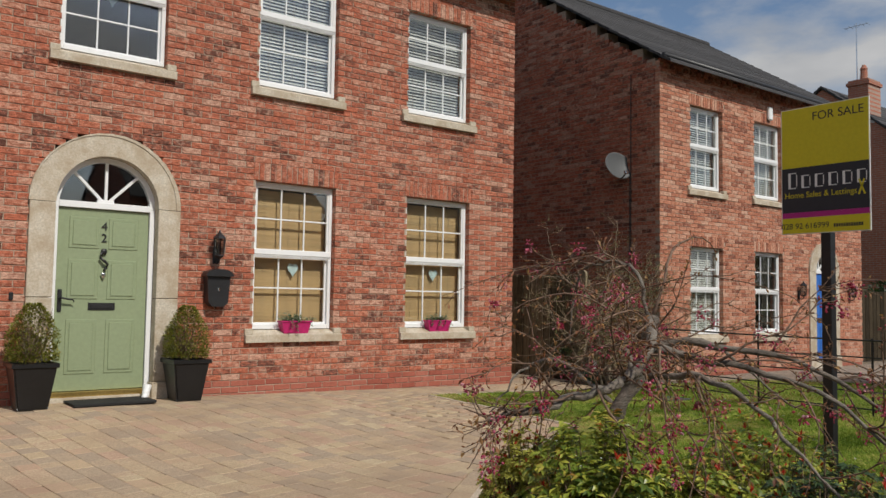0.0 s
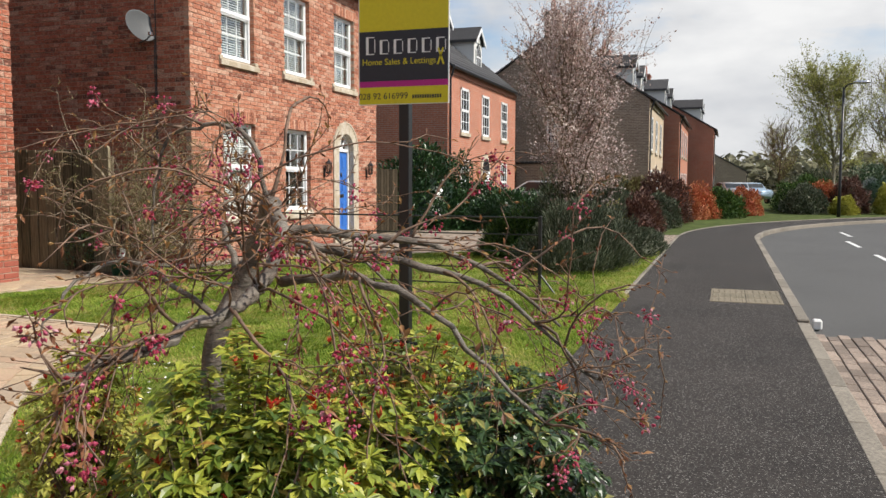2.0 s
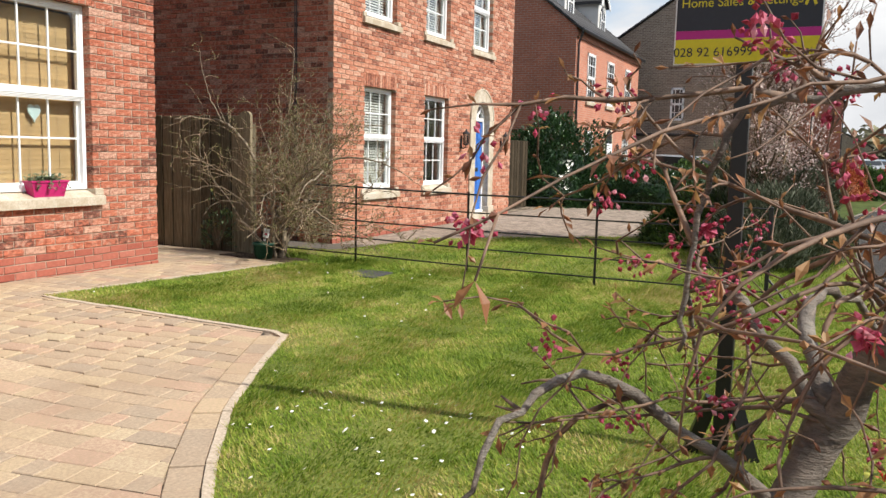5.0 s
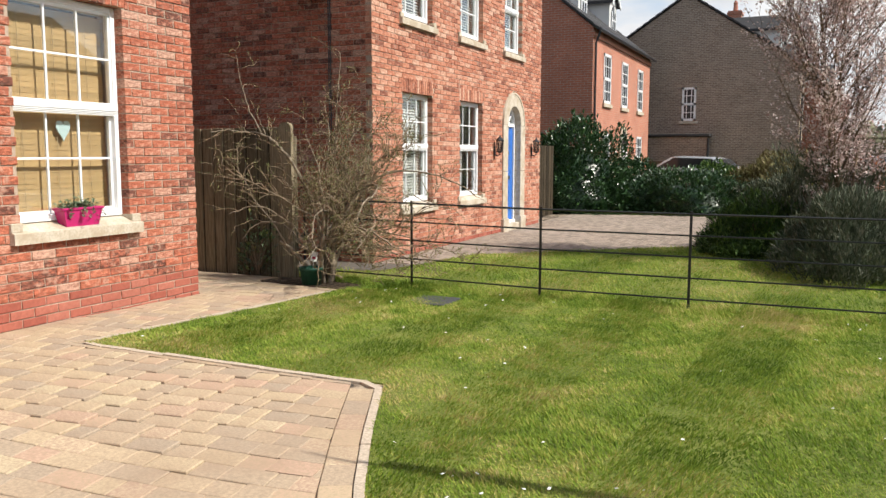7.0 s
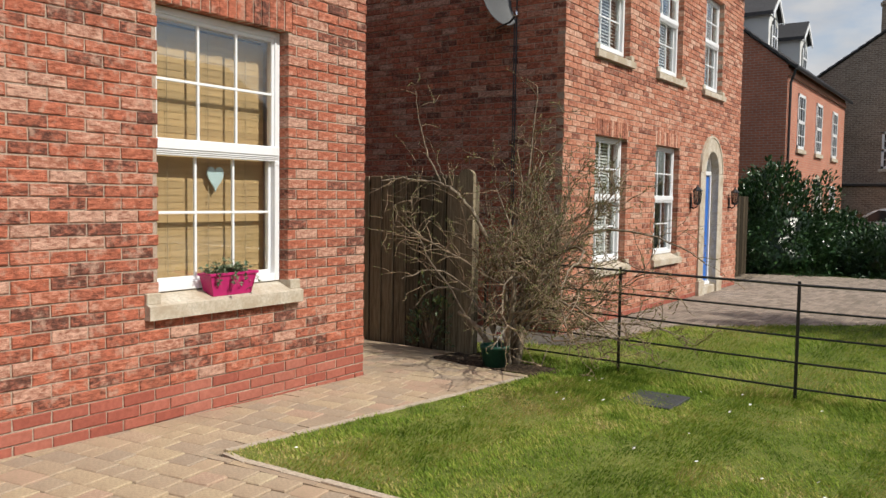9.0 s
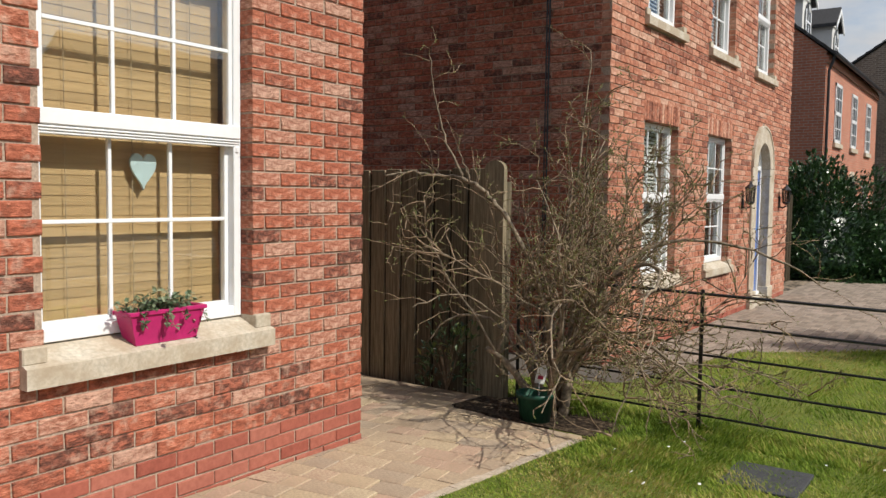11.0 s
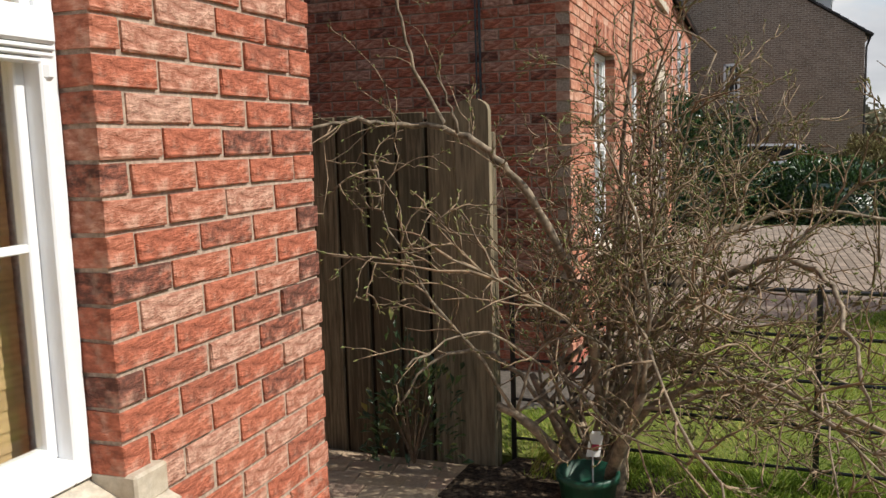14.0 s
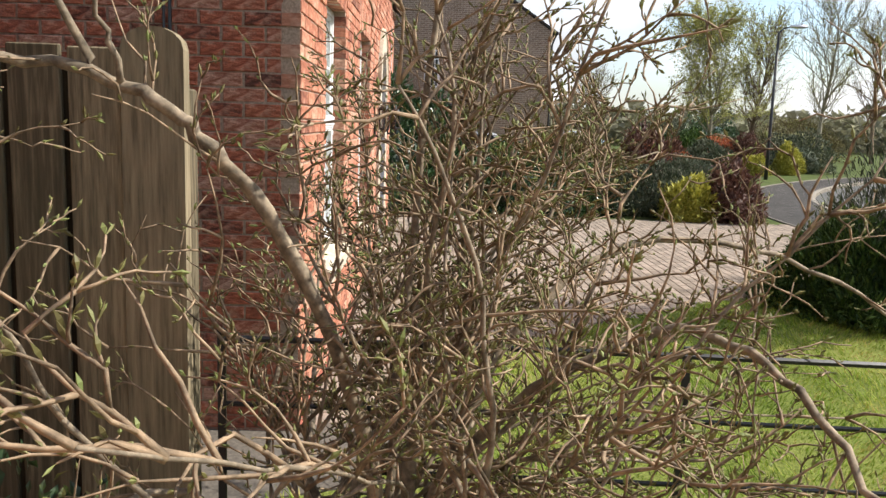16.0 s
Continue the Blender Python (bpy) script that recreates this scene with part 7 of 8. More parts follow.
def far_house(name, label, x0, x1, yf, depth, eave, ridge, front, side, windows, dormers=(), door=None, chim=None, zb=-0.4):
    h = thing(name, ((x0 + x1) / 2, yf + depth / 2, zb), label, "house", "street houses")
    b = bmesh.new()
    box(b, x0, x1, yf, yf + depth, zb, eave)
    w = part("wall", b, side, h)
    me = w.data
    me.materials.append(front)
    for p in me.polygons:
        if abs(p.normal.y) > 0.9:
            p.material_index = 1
    ym = yf + depth / 2
    for x in (x0, x1 - 0.25):
        b = bmesh.new()
        vs = [b.verts.new(v) for v in ((x, yf, eave), (x, yf + depth, eave), (x, ym, ridge), (x + 0.25, yf, eave), (x + 0.25, yf + depth, eave), (x + 0.25, ym, ridge))]
        for f in ((0, 1, 2), (3, 5, 4), (0, 3, 4, 1), (1, 4, 5, 2), (2, 5, 3, 0)):
            b.faces.new([vs[k] for k in f])
        bmesh.ops.recalc_face_normals(b, faces=b.faces)
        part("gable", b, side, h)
    sl = (ridge - eave) / (depth / 2)
    V, Fc = [], []
    for sgn in (-1, 1):
        ye = yf - 0.25 if sgn < 0 else yf + depth + 0.25
        ze = eave - 0.25 * sl + 0.06
        n = 18
        for i in range(n):
            ya, yb2 = ye + (ym - ye) * i / n, ye + (ym - ye) * min(1, (i + 1.1) / n)
            za, zb2 = ze + (ridge + 0.06 - ze) * i / n + 0.03, ze + (ridge + 0.06 - ze) * min(1, (i + 1.1) / n)
            k = len(V)
            for x in (x0 - 0.1, x1 + 0.1):
                V += [(x, ya, za + 0.05), (x, yb2, zb2 + 0.05), (x, yb2, zb2 - 0.03), (x, ya, za - 0.03)]
            Fc += [(k, k + 1, k + 5, k + 4), (k + 3, k, k + 4, k + 7), (k, k + 3, k + 2, k + 1), (k + 4, k + 5, k + 6, k + 7), (k + 2, k + 3, k + 7, k + 6)]
    tagged(data_ob("roof", V, Fc, M_SLATE, h, "charcoal tiled roof"), kind="stuff")
    part("gutter", tube([(x0 - 0.05, yf - 0.22, eave - 0.08), (x1 + 0.05, yf - 0.22, eave - 0.08)], 0.06, 8), M_BLACK, h)
    part("downpipe", tube([(x0 + 0.12, yf - 0.2, eave - 0.1), (x0 + 0.12, yf - 0.06, eave - 0.5), (x0 + 0.12, yf - 0.06, zb)], 0.04, 8), M_BLACK, h)
    part("corbel", bx(x0 + 0.01, x1 - 0.01, yf - 0.05, yf + 0.02, eave - 0.3, eave - 0.12), front, h)
    for a, b2, c, e in windows:
        far_window(a, b2, c, e, yf, h)
    for dx in dormers:
        dormer(dx, yf + 1.0, eave + 1.0 * sl * 0.9, h)
    if door:
        a, b2, c, e = door
        b = bmesh.new()
        prism(b, arch_outline(a - 0.18, b2 + 0.18, c, e), 0.06, Matrix.Translation((0, yf - 0.05, 0)))
        bmesh.ops.recalc_face_normals(b, faces=b.faces)
        s = part("door_surround", b, M_STONE, h)
        b = bmesh.new()
        prism(b, arch_outline(a, b2, c, e), 0.02, Matrix.Translation((0, yf - 0.065, 0)))
        bmesh.ops.recalc_face_normals(b, faces=b.faces)
        part("fanlight", b, M_DARKPANE, s)
        part("door_leaf", bx(a + 0.08, b2 - 0.08, yf - 0.1, yf - 0.066, c, e - 0.05, 0.01), M_UPVC, s)
        lantern(b2 + 0.75, yf, e - 0.25, "wall lanterns")
    if chim:
        cx, cy, cz = chim
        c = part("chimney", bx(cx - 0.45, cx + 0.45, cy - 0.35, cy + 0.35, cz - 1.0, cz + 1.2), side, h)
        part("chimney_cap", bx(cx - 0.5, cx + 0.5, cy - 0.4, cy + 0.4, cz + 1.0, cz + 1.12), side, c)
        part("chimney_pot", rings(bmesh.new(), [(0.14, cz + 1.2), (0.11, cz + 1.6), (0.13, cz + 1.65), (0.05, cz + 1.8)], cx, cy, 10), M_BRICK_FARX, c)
    return h


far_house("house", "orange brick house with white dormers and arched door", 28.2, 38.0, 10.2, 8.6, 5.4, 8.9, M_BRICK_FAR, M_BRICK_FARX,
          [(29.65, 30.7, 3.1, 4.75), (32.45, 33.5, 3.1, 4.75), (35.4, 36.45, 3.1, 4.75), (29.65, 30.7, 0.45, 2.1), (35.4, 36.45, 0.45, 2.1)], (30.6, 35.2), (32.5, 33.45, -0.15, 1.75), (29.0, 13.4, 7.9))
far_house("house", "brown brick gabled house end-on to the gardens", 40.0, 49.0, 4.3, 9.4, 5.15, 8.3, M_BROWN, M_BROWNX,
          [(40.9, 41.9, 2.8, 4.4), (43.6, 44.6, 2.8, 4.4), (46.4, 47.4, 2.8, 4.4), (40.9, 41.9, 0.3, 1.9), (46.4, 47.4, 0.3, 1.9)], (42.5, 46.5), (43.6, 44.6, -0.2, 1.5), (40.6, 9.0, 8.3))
gw = bpy.data.objects["house.001"]
far_window(8.52, 9.12, 2.87, 4.33, 40.0, gw, "x")
part("lean_to", bx(39.2, 39.998, 7.9, 10.4, -0.3, 2.15), M_BROWNX, gw)
part("lean_to_roof", bx(39.1, 39.999, 7.8, 10.5, 2.16, 2.28, 0.02), M_SLATE, gw)
part("gutter_pipe", tube([(39.1, 7.85, 2.1), (39.15, 7.85, -0.2)], 0.05), M_BLACK, gw)
far_house("house", "pink-red brick terrace house further along the street", 50.5, 62.0, 3.5, 9.0, 5.2, 8.0, M_BRICK_FAR, M_BRICK_FARX,
          [(51.5 + i * 2.6, 52.5 + i * 2.6, z, z + 1.6) for i in range(4) for z in (0.3, 2.9)], (53, 58), None, (50.9, 8.0, 8.0))
far_house("house", "dark red brick house at the end of the street", 64.0, 72.0, 1.8, 10.0, 5.2, 8.2, M_BRICK_FAR, M_BRICK_FARX,
          [(65 + i * 2.6, 66 + i * 2.6, z, z + 1.6) for i in range(3) for z in (0.3, 2.9)], (66, 70), None, (64.6, 6.8, 8.2))
far_house("house", "low distant house with a brown roof", 86.0, 94.0, -1.0, 8.0, 2.4, 4.6, M_BROWN, M_BROWNX, [(87, 88.4, 0.6, 1.8)], (), None, None)


def aerial(x, y, z, s=1.0):
    t = thing("tv_aerial", (x, y, z), "thin metal television aerial on a chimney", "aerial", "aerials")
    part("mast", tube([(x, y, z - 0.4), (x, y, z + 1.5 * s)], 0.02, 6), M_CHROME, t)
    part("boom", tube([(x - 0.1, y - 0.35 * s, z + 1.4 * s), (x + 0.1, y + 0.35 * s, z + 1.45 * s)], 0.012, 5), M_CHROME, t)
    for i in range(5):
        f = -0.3 + 0.15 * i
        part("element", tube([(x - 0.18, y + f * s, z + 1.42 * s), (x + 0.18, y + f * s, z + 1.42 * s)], 0.006, 4), M_CHROME, t)


aerial(28.7, 13.5, 9.2, 1.3)
aerial(50.9, 8.0, 9.2, 1.4)
aerial(64.6, 6.8, 9.4, 1.4)
cf = thing("close_board_fence", (34, 8.9, -0.2), "brown timber fence between the gardens", "fence")
for i in range(26):
    part("board", bx(38.6, 38.64, 6.6 + i * 0.16, 6.75 + i * 0.16, -0.2, 1.1), mat("brown_fence", flat((0.17, 0.10, 0.06), 0.2), 0.85) if i == 0 else bpy.data.materials["brown_fence"], cf)

# street lamp
sl_ = thing("street_lamp", (38.0, -3.6, -0.12), "tall dark street lamp column with a flat lantern", "street lamp")
part("column", tube([(38.0, -3.6, -0.2), (38.0, -3.6, 1.2), (38.0, -3.6, 5.2)], [0.075, 0.06, 0.045], 10), M_BLACK, sl_, soft=True)
part("arm", tube([(38.0, -3.6, 5.15), (37.98, -3.75, 5.3), (37.95, -4.0, 5.36)], 0.03, 8), M_BLACK, sl_, soft=True)
b = bmesh.new()
rings(b, [(0.08, 5.30), (0.2, 5.33), (0.22, 5.38), (0.1, 5.44)], 37.9, -4.25, 12, 0.7, 1.6)
part("lantern_head", b, M_CHROME, sl_, soft=True)


# parked cars far down the street
def car(x, y, yaw, paint, label):
    c = thing("car", (x, y, -0.12), label, "car", "parked cars")
    R = Matrix.Translation((x, y, -0.12)) @ Matrix.Rotation(radians(yaw), 4, "Z")
    prof = [(-2.05, 0.35), (-2.1, 0.75), (-1.95, 0.95), (-1.1, 1.02), (-0.45, 1.42), (0.95, 1.46), (1.75, 1.0), (2.05, 0.9), (2.08, 0.4)]
    b = bmesh.new()
    prism(b, prof, 1.7, Matrix.Translation((0, -0.85, 0)))
    bmesh.ops.recalc_face_normals(b, faces=b.faces)
    bmesh.ops.bevel(b, geom=b.edges[:], offset=0.08, segments=2, affect="EDGES")
    bmesh.ops.transform(b, matrix=R, verts=b.verts)
    part("body", b, paint, c, soft=True)
    b = bmesh.new()
    prism(b, [(-0.95, 1.04), (-0.42, 1.37), (0.9, 1.40), (1.5, 1.04)], 1.72, Matrix.Translation((0, -0.86, 0)))
    bmesh.ops.recalc_face_normals(b, faces=b.faces)
    bmesh.ops.transform(b, matrix=R, verts=b.verts)
    part("side_glass", b, M_DARKPANE, c)
    b = bx(-1.02, -0.5, -0.7, 0.7, 1.06, 1.36)
    for v in b.verts:
        if v.co.z > 1.2:
            v.co.x += 0.35 if v.co.x < -0.8 else 0.0
    bmesh.ops.transform(b, matrix=R, verts=b.verts)
    part("windscreen", b, M_DARKPANE, c)
    for sx in (-1.3, 1.3):
        for sy in (-0.8, 0.8):
            b = bmesh.new()
            rings(b, [(0.2, -0.1), (0.31, -0.09), (0.31, 0.09), (0.2, 0.1)], 0, 0, 18)
            bmesh.ops.transform(b, matrix=R @ Matrix.Translation((sx, sy, 0.31)) @ Matrix.Rotation(radians(90), 4, "X"), verts=b.verts)
            wh = part("wheel", b, M_RUBBER, c, soft=True)
            b = bmesh.new()
            rings(b, [(0.19, -0.105), (0.19, 0.105)], 0, 0, 14)
            bmesh.ops.transform(b, matrix=R @ Matrix.Translation((sx, sy, 0.31)) @ Matrix.Rotation(radians(90), 4, "X"), verts=b.verts)
            part("rim", b, M_CHROME, wh)
    for sy in (-0.6, 0.6):
        b = bx(-2.12, -2.0, sy - 0.18, sy + 0.18, 0.68, 0.84, 0.02)
        bmesh.ops.transform(b, matrix=R, verts=b.verts)
        part("headlight", b, M_GLASS, c)


M_CARBLUE = mat("pale_blue_car_paint", flat((0.35, 0.45, 0.55), 0.03), 0.2, grain=0.02, stain=0.03, bump=0.0, metal=0.4, spec=0.6)
M_CARSILVER = mat("silver_car_paint", flat((0.5, 0.51, 0.52), 0.03), 0.2, grain=0.02, stain=0.03, bump=0.0, metal=0.5, spec=0.6)
car(62.0, -0.6, 25, M_CARBLUE, "pale blue parked car half hidden by bushes")
car(58.5, 0.4, 15, M_CARSILVER, "silver parked car down the street")
car(33.0, 7.2, 80, M_CARSILVER, "silver car parked on the neighbouring drive")

# street bushes and trees
for nm, lab, x, y, rx, ry, h, n, m, sd in (
        ("orange_shrub", "rounded orange-leaved shrub at the footway's edge", 33.5, 1.9, 0.85, 0.75, 1.25, 3500, M_ORANGEBUSH, 51),
        ("clipped_hedge", "clipped green hedge beside the footway", 35.6, 1.0, 1.5, 0.9, 1.05, 5000, M_CONIFER, 52),
        ("orange_shrub", "orange-leaved shrub behind the hedge", 38.2, 0.1, 0.9, 0.8, 1.2, 3000, M_ORANGEBUSH, 53),
        ("yellow_shrub", "low yellow-green shrub at the far edge of the drive", 23.1, 3.75, 0.5, 0.5, 0.75, 2600, M_YELLOWBUSH, 48),
        ("maroon_shrub", "maroon shrub at the far edge of the drive", 23.1, 2.95, 0.6, 0.55, 1.05, 3000, M_MAROONBUSH, 49),
        ("maroon_shrub", "dark maroon shrub near the footway", 29.6, 3.0, 1.1, 1.0, 1.6, 5000, M_MAROONBUSH, 54),
        ("grey_bush", "olive shrub by the drive entrance", 26.6, 2.75, 0.7, 0.6, 1.0, 3000, M_GREYBUSH, 55),
        ("grey_bush", "twiggy olive shrub in the garden", 27.5, 4.8, 1.8, 1.3, 1.2, 7000, M_BROWNSHRUB, 56),
        ("grey_bush", "tall brown-green garden shrub", 33.0, 4.6, 2.0, 1.6, 1.6, 8000, M_BROWNSHRUB, 57),
        ("evergreen_hedge", "dark evergreen bush in the front garden", 30.5, 6.4, 2.0, 1.5, 1.1, 7000, M_CONIFER, 58),
        ("evergreen_hedge", "dark green bush at the bend", 45.0, -2.8, 2.4, 1.4, 1.7, 7000, M_CONIFER, 59),
        ("yellow_shrub", "bright yellow-green shrub at the bend", 40.5, -4.1, 0.6, 0.55, 0.8, 3500, M_YELLOWBUSH, 60),
        ("yellow_shrub", "bright yellow shrub beside the lamp column", 42.0, -6.0, 0.6, 0.5, 1.2, 3500, M_YELLOWBUSH, 61),
        ("yellow_shrub", "yellow-green shrub further round the bend", 43.5, -6.9, 0.5, 0.5, 0.95, 3000, M_YELLOWBUSH, 62),
        ("maroon_shrub", "maroon shrub at the bend", 43.0, -4.6, 1.2, 0.9, 1.5, 4500, M_MAROONBUSH, 63),
        ("orange_shrub", "rust-coloured shrub at the bend", 43.5, -3.6, 0.9, 0.8, 1.5, 3500, M_ORANGEBUSH, 64),
        ("grey_bush", "low olive bushes along the bend", 42.0, -2.6, 2.0, 1.0, 1.2, 5000, M_GREYBUSH, 65),
        ("grey_bush", "olive bushes behind the lamp column", 46.0, -8.0, 3.0, 1.6, 1.6, 6000, M_GREYBUSH, 66),
        ("evergreen_tree", "dense dark evergreen beyond the bend", 60.0, -8.5, 3.2, 2.6, 2.8, 9000, M_LAUREL, 67),
        ("evergreen_tree", "dense dark evergreen behind the gardens", 62.0, -15.0, 3.5, 3.0, 2.8, 9000, M_BROWNSHRUB, 68),
        ("grey_bush", "tangled brown shrubs beyond the bend", 56.0, -4.5, 3.0, 2.0, 2.2, 7000, M_GREYBUSH, 69)):
    leafy(nm, lab, x, y, rx, ry, h, n, m, sd, 0.16 if n > 4000 else 0.13, 0.4, 0.5)
tree("birch_tree", "wide bare tree just coming into yellow-green leaf", 47.0, -4.4, 7.4, 2.9, 71, M_BIRCHBARK, M_FARLEAF, 0.10, 24000, 0.13, 0.9, twig_r=0.011)
tree("birch_tree", "open spring tree in pale leaf behind the street lamp", 50.0, -7.4, 8.0, 2.3, 72, M_TWIG, M_FARLEAF, 0.08, 9000, 0.13, 0.9, twig_r=0.011)
tree("birch_tree", "tall bare spring tree at the far bend", 52.0, -11.8, 10.5, 2.6, 73, M_BIRCHBARK, M_FARLEAF, 0.07, 5000, 0.14, 1.1, twig_r=0.012)
tree("birch_tree", "tall slim bare tree beyond the gardens", 60.0, -19.0, 10.0, 2.8, 74, M_TWIG, M_FARLEAF, 0.08, 2500, 0.14, 1.0, twig_r=0.013)
tree("birch_tree", "bare tree among the far gardens", 70.0, -3.0, 6.0, 2.4, 75, M_TWIG, M_FARLEAF, 0.09, 2500, 0.12, 0.9, twig_r=0.014)

# plain unseen houses and hedge, added behind the walker to close the street and cut sky light
for hx, hy in ((-16.0, -23.0), (-3.0, -24.0), (10.5, -24.0), (25.0, -26.0)):
    far_house("house", "unseen plain red brick house added across the street to block sky light", hx, hx + 9.0, hy, 8.0, 5.4, 8.4, M_BRICK_FAR, M_BRICK_FARX, [])
far_house("house", "unseen plain red brick house added beside the drive to block sky light", -17.0, -7.0, 9.2, 8.0, 5.6, 8.6, M_BRICK_FAR, M_BRICK_FARX, [])
leafy("clipped_hedge", "unseen dark hedge added along the far side of the road to block sky light", 0.0, -12.5, 12.0, 0.9, 1.9, 9000, M_LAUREL, 95, 0.3, 0.5, 0.3, low=-0.2)

# distant tree line
V, Fc = [], []
rngw = random.Random(90)
for i in range(26000):
    x = rngw.uniform(95, 150)
    y = rngw.uniform(-120, 60)
    hh = 4.0 + 2.4 * noise.noise((y * 0.06, x * 0.05, 1)) + 1.6 * noise.noise((y * 0.3, x * 0.2, 4))
    p = Vector((x, y, -0.3 + max(0, hh) * rngw.random() ** 1.5))
    leaf_data(V, Fc, p, Vector((rngw.gauss(0, 1), rngw.gauss(0, 1), rngw.gauss(0.6, 0.6))), rngw.uniform(0.8, 1.8), 0.8, rngw)
tagged(data_ob("far_woods", V, Fc, M_FARWOOD), "distant line of trees and hedges on the horizon", "woods", kind="stuff")

# ---- pieces of walls and paving ----
def inside(p, poly):
    c = False
    for (x0, y0), (x1, y1) in zip(poly, poly[1:] + poly[:1]):
        if (y0 > p[1]) != (y1 > p[1]) and p[0] < (x1 - x0) * (p[1] - y0) / (y1 - y0) + x0:
            c = not c
    return c


def offset_curve(c, d):
    out = []
    for i, (x, y) in enumerate(c):
        a, b = c[max(0, i - 1)], c[min(len(c) - 1, i + 1)]
        tx, ty = b[0] - a[0], b[1] - a[1]
        l = math.hypot(tx, ty)
        out.append((x - ty / l * d, y + tx / l * d))
    return out


def resample(c, step):
    pts = [Vector(p) for p in c]
    out, left = [pts[0].copy()], step
    for a, b in zip(pts, pts[1:]):
        l, p = (b - a).length, 0.0
        while l - p >= left:
            p += left
            left = step
            out.append(a + (b - a) * (p / l))
        left -= l - p
    return out


drive = thing("driveway", (3, 6, 0), "buff tumbled block paving of the drive and path", "driveway", kind="structure")
EDGE = resample(CURVE, 0.25)
INNER = offset_curve(CURVE, 0.218)
FIELD = [(-8.9, PAVE_Y + 0.01), (INNER[0][0], PAVE_Y + 0.01)] + INNER + [(TIP[0] - 0.05, TIP[1] + 0.06), (PATH_END[0], PATH_END[1] + 0.055), (9.47, 8.75), (9.57, 9.28), (10.05, 9.3), (10.05, 13), (8.53, 13), (8.53, H1Y - 0.004), (-8.9, H1Y - 0.004)]
COURSE = math.atan2(CURVE[-1][1] - TIP[1], CURVE[-1][0] - TIP[0])       # courses run beside the lawn's straight edge
rngv = random.Random(11)
V, Fc, loose = [], [], []


def lay(x, y, lx, ly, rot=0.0):
    """One paver, or a note of it where it is near enough to be its own piece."""
    if 5.0 < x < 8.3 and 6.3 < y < 9.2 and len(loose) < 300:
        loose.append((x, y, lx, ly, rot))
        return
    VV, FF = block_verts(-lx / 2, lx / 2, -ly / 2, ly / 2, -0.05, 0.0, 0.004)
    k = len(V)
    c, s = math.cos(rot), math.sin(rot)
    z = G(x, y) + rngv.uniform(-0.003, 0.003)
    V.extend((x + u * c - v * s, y + u * s + v * c, z + n + G(x + u * c - v * s, y + u * s + v * c) - G(x, y)) for u, v, n in VV)
    Fc.extend(tuple(k + i for i in f) for f in FF)


def clip_to(poly, lo, hi):
    """The part of an outline inside a rectangle."""
    for axis, lim, keep_low in ((0, hi[0], True), (0, lo[0], False), (1, hi[1], True), (1, lo[1], False)):
        out = []
        for p, q in zip(poly, poly[1:] + poly[:1]):
            pin, qin = (p[axis] <= lim) == keep_low, (q[axis] <= lim) == keep_low
            if pin:
                out.append(p)
            if pin != qin:
                f = (lim - p[axis]) / (q[axis] - p[axis])
                out.append((p[0] + f * (q[0] - p[0]), p[1] + f * (q[1] - p[1])))
        poly = out
        if len(poly) < 3:
            return []
    return poly


def lay_cut(poly):
    """A paver sawn to the edge of the field."""
    area = 0.5 * sum(p[0] * q[1] - q[0] * p[1] for p, q in zip(poly, poly[1:] + poly[:1]))
    if abs(area) < 0.0015:
        return
    if area < 0:
        poly = poly[::-1]
    k, n = len(V), len(poly)
    dz = rngv.uniform(-0.003, 0.003)
    for h in (-0.05, 0.0):
        V.extend((x, y, G(x, y) + dz + h) for x, y in poly)
    Fc.append(tuple(k + n + i for i in range(n)))
    Fc.extend((k + i, k + (i + 1) % n, k + n + (i + 1) % n, k + n + i) for i in range(n))


cc, cs = math.cos(COURSE), math.sin(COURSE)
to_uv = lambda p: (p[0] * cc + p[1] * cs, -p[0] * cs + p[1] * cc)
to_xy = lambda p: (p[0] * cc - p[1] * cs, p[0] * cs + p[1] * cc)
FUV = [to_uv(p) for p in FIELD]
u_lo, u_hi, v_lo, v_hi = min(p[0] for p in FUV), max(p[0] for p in FUV), min(p[1] for p in FUV), max(p[1] for p in FUV)
v = v_lo
while v < v_hi:
    u = u_lo - rngv.uniform(0, 0.2)
    while u < u_hi:
        l = rngv.choice((0.12, 0.16, 0.16, 0.24, 0.24))
        lo, hi = (u + 0.0018, v + 0.0018), (u + l - 0.0018, v + 0.1592)
        corners = [inside(p, FUV) for p in (lo, hi, (lo[0], hi[1]), (hi[0], lo[1]))]
        if all(corners):
            x, y = to_xy(((lo[0] + hi[0]) / 2, (lo[1] + hi[1]) / 2))
            lay(x, y, hi[0] - lo[0], hi[1] - lo[1], COURSE)
        elif any(corners):
            piece = clip_to(FUV, lo, hi)
            if piece:
                lay_cut([to_xy(p) for p in piece])
        u += l
    v += 0.161
# border course along the curve
for a, b in zip(EDGE, EDGE[1:]):
    d = (b - a).normalized()
    m = (a + b) / 2 + Vector((-d.y, d.x)) * 0.136
    lay(m.x, m.y, (b - a).length - 0.005, 0.156, math.atan2(d.y, d.x))
tagged(data_ob("paving_rest", V, Fc, M_PAVER, drive), kind="stuff")
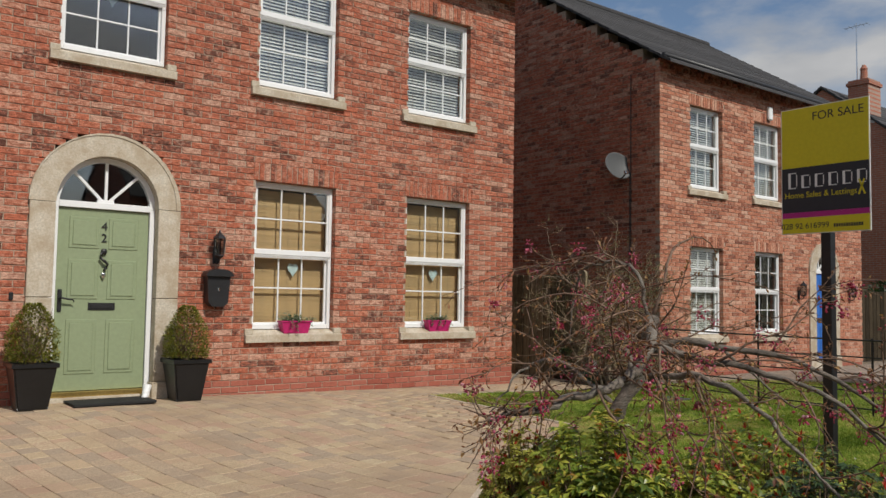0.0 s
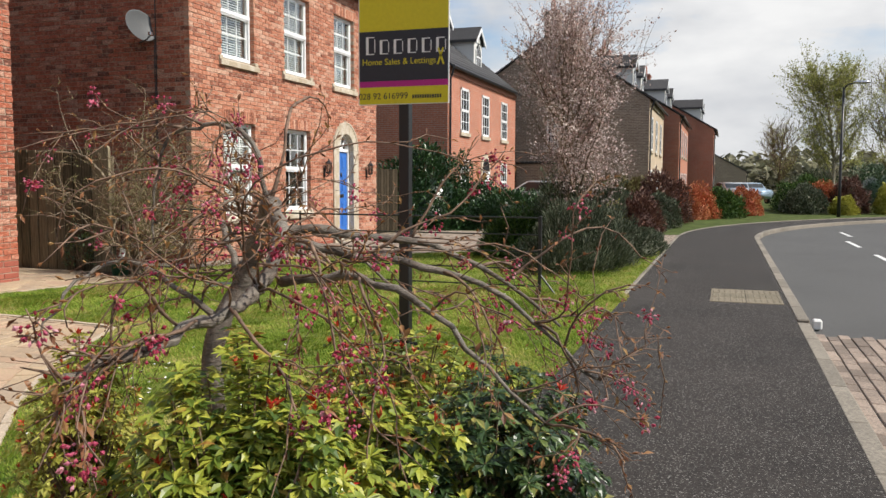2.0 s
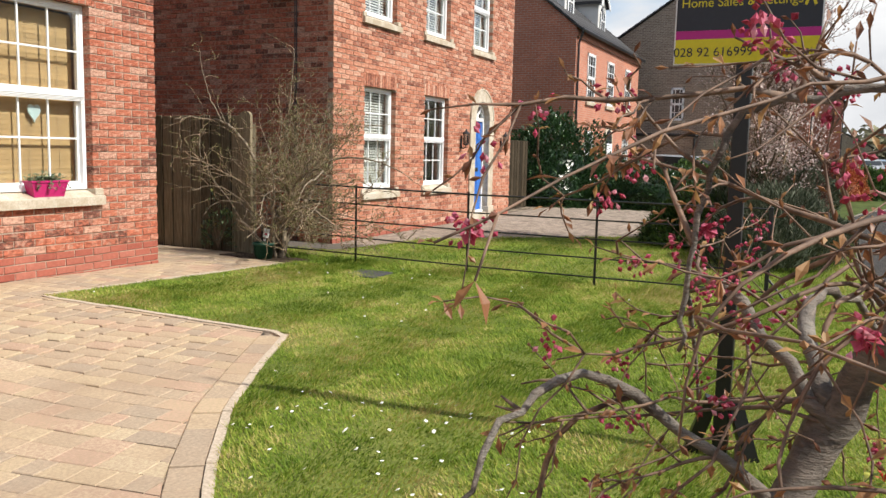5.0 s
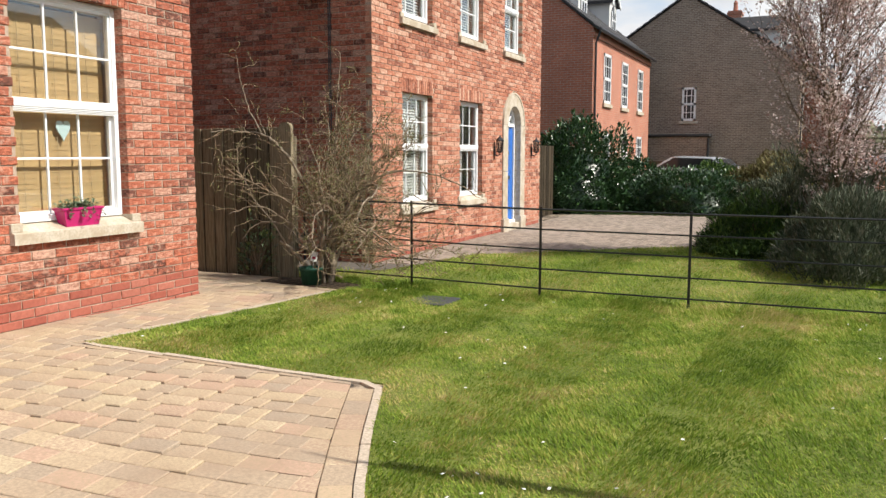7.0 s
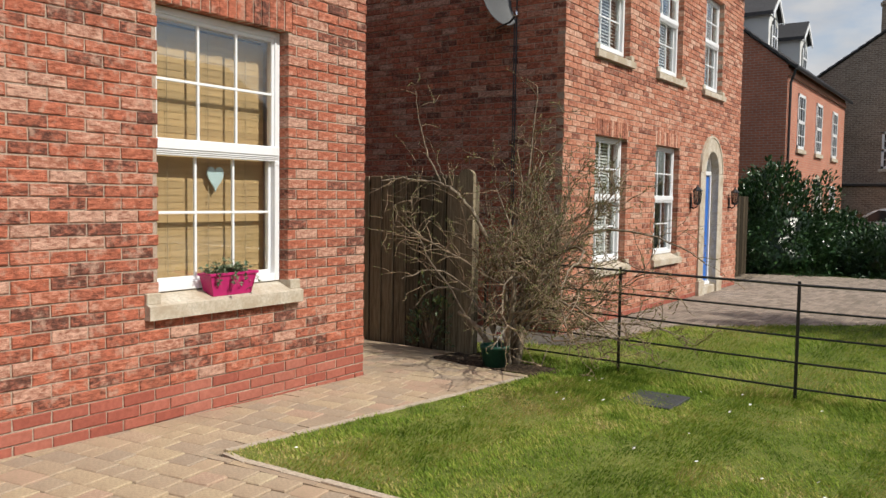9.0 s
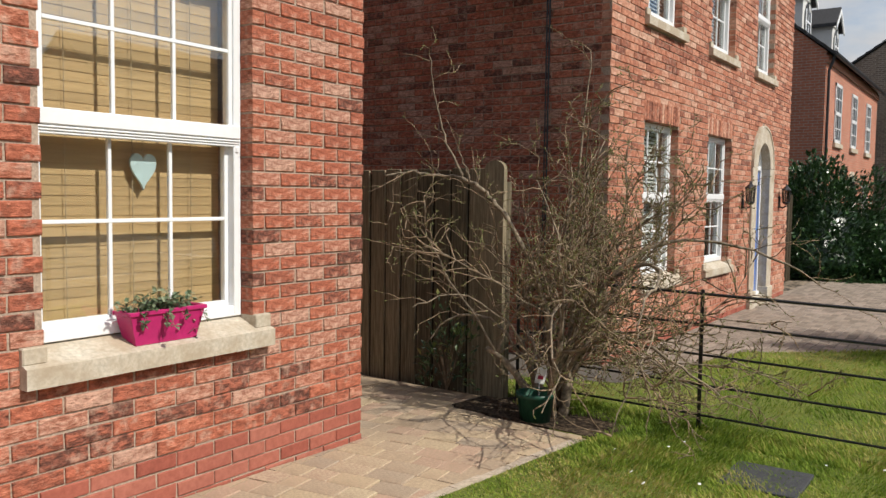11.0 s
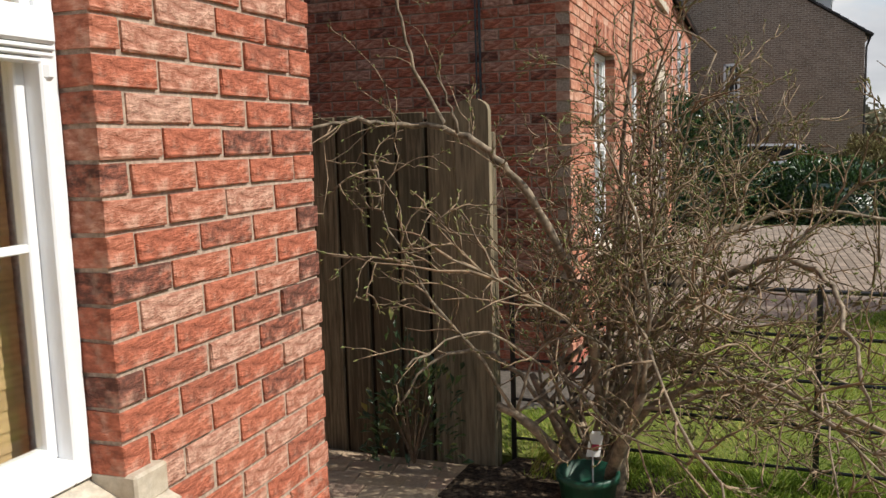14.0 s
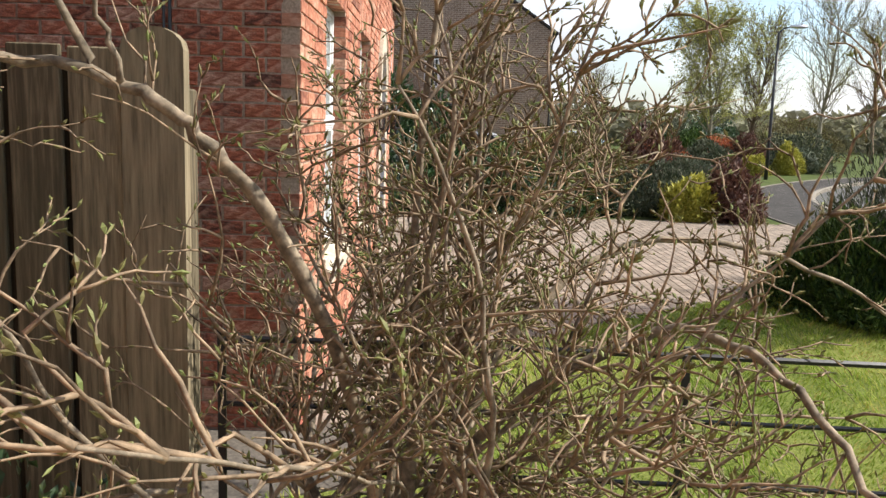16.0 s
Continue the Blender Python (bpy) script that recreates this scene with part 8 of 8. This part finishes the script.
# concrete edging strip between paving and lawn
V2, F2 = [], []
RIM = resample(CURVE + [TIP, PATH_END], 0.25)
for a, b in zip(RIM, RIM[1:]):
    d = (b - a).normalized()
    nrm = Vector((-d.y, d.x))
    k = len(V2)
    z0, z1, lift = G(a.x, a.y), G(b.x, b.y), rngv.uniform(0.004, 0.012)
    for p, z in ((a + d * 0.002, z0), (b - d * 0.002, z1)):
        for o in (0.0, 0.05):
            q = p + nrm * (o + 0.002)
            V2 += [(q.x, q.y, z - 0.1), (q.x, q.y, z + lift)]
    F2 += [(k, k + 1, k + 5, k + 4), (k + 1, k + 3, k + 7, k + 5), (k + 3, k + 2, k + 6, k + 7), (k, k + 2, k + 3, k + 1), (k + 4, k + 5, k + 7, k + 6)]
data_ob("edging", V2, F2, M_EDGING, drive, "narrow concrete edging along the lawn")
shared = {}
for x, y, lx, ly, rot in loose:
    key = (round(lx, 2), round(ly, 2))
    if key not in shared:
        VV, FF = block_verts(-lx / 2, lx / 2, -ly / 2, ly / 2, -0.05, 0.0, 0.005)
        me = bpy.data.meshes.new("paver")
        me.from_pydata(VV, [], FF)
        me.materials.append(M_PAVER)
        shared[key] = me
    ob = new("paver", shared[key])
    ob.parent = drive
    ob.matrix_parent_inverse = Matrix.Translation(-wloc(drive))
    ob.location, ob.rotation_euler = (x, y, G(x, y) + rngv.uniform(-0.003, 0.003)), (rngv.uniform(-0.006, 0.006), rngv.uniform(-0.006, 0.006), rot)

drive2 = thing("driveway_neighbour", (17, 6, 0), "greyish block paving of the neighbouring drive", "driveway", kind="structure")
V, Fc = [], []
y = PAVE_Y + 0.05
while y < 9.2:
    x = 12.0 + rngv.uniform(0, 0.2)
    while x < 22.8:
        l = rngv.choice((0.2, 0.2, 0.15))
        if inside((x + l / 2, y), DRIVE2):
            VV, FF = block_verts(x + 0.003, x + l - 0.003, y - 0.047, y + 0.047, -0.05, rngv.uniform(-0.002, 0.002) + 0.002, 0.005)
            k = len(V)
            z = G(x, y)
            V.extend((u, v, z + n) for u, v, n in VV)
            Fc.extend(tuple(k + i for i in f) for f in FF)
        x += l
    y += 0.1
tagged(data_ob("paving_rest", V, Fc, M_PAVER2, drive2), kind="stuff")

lay_single_bricks()
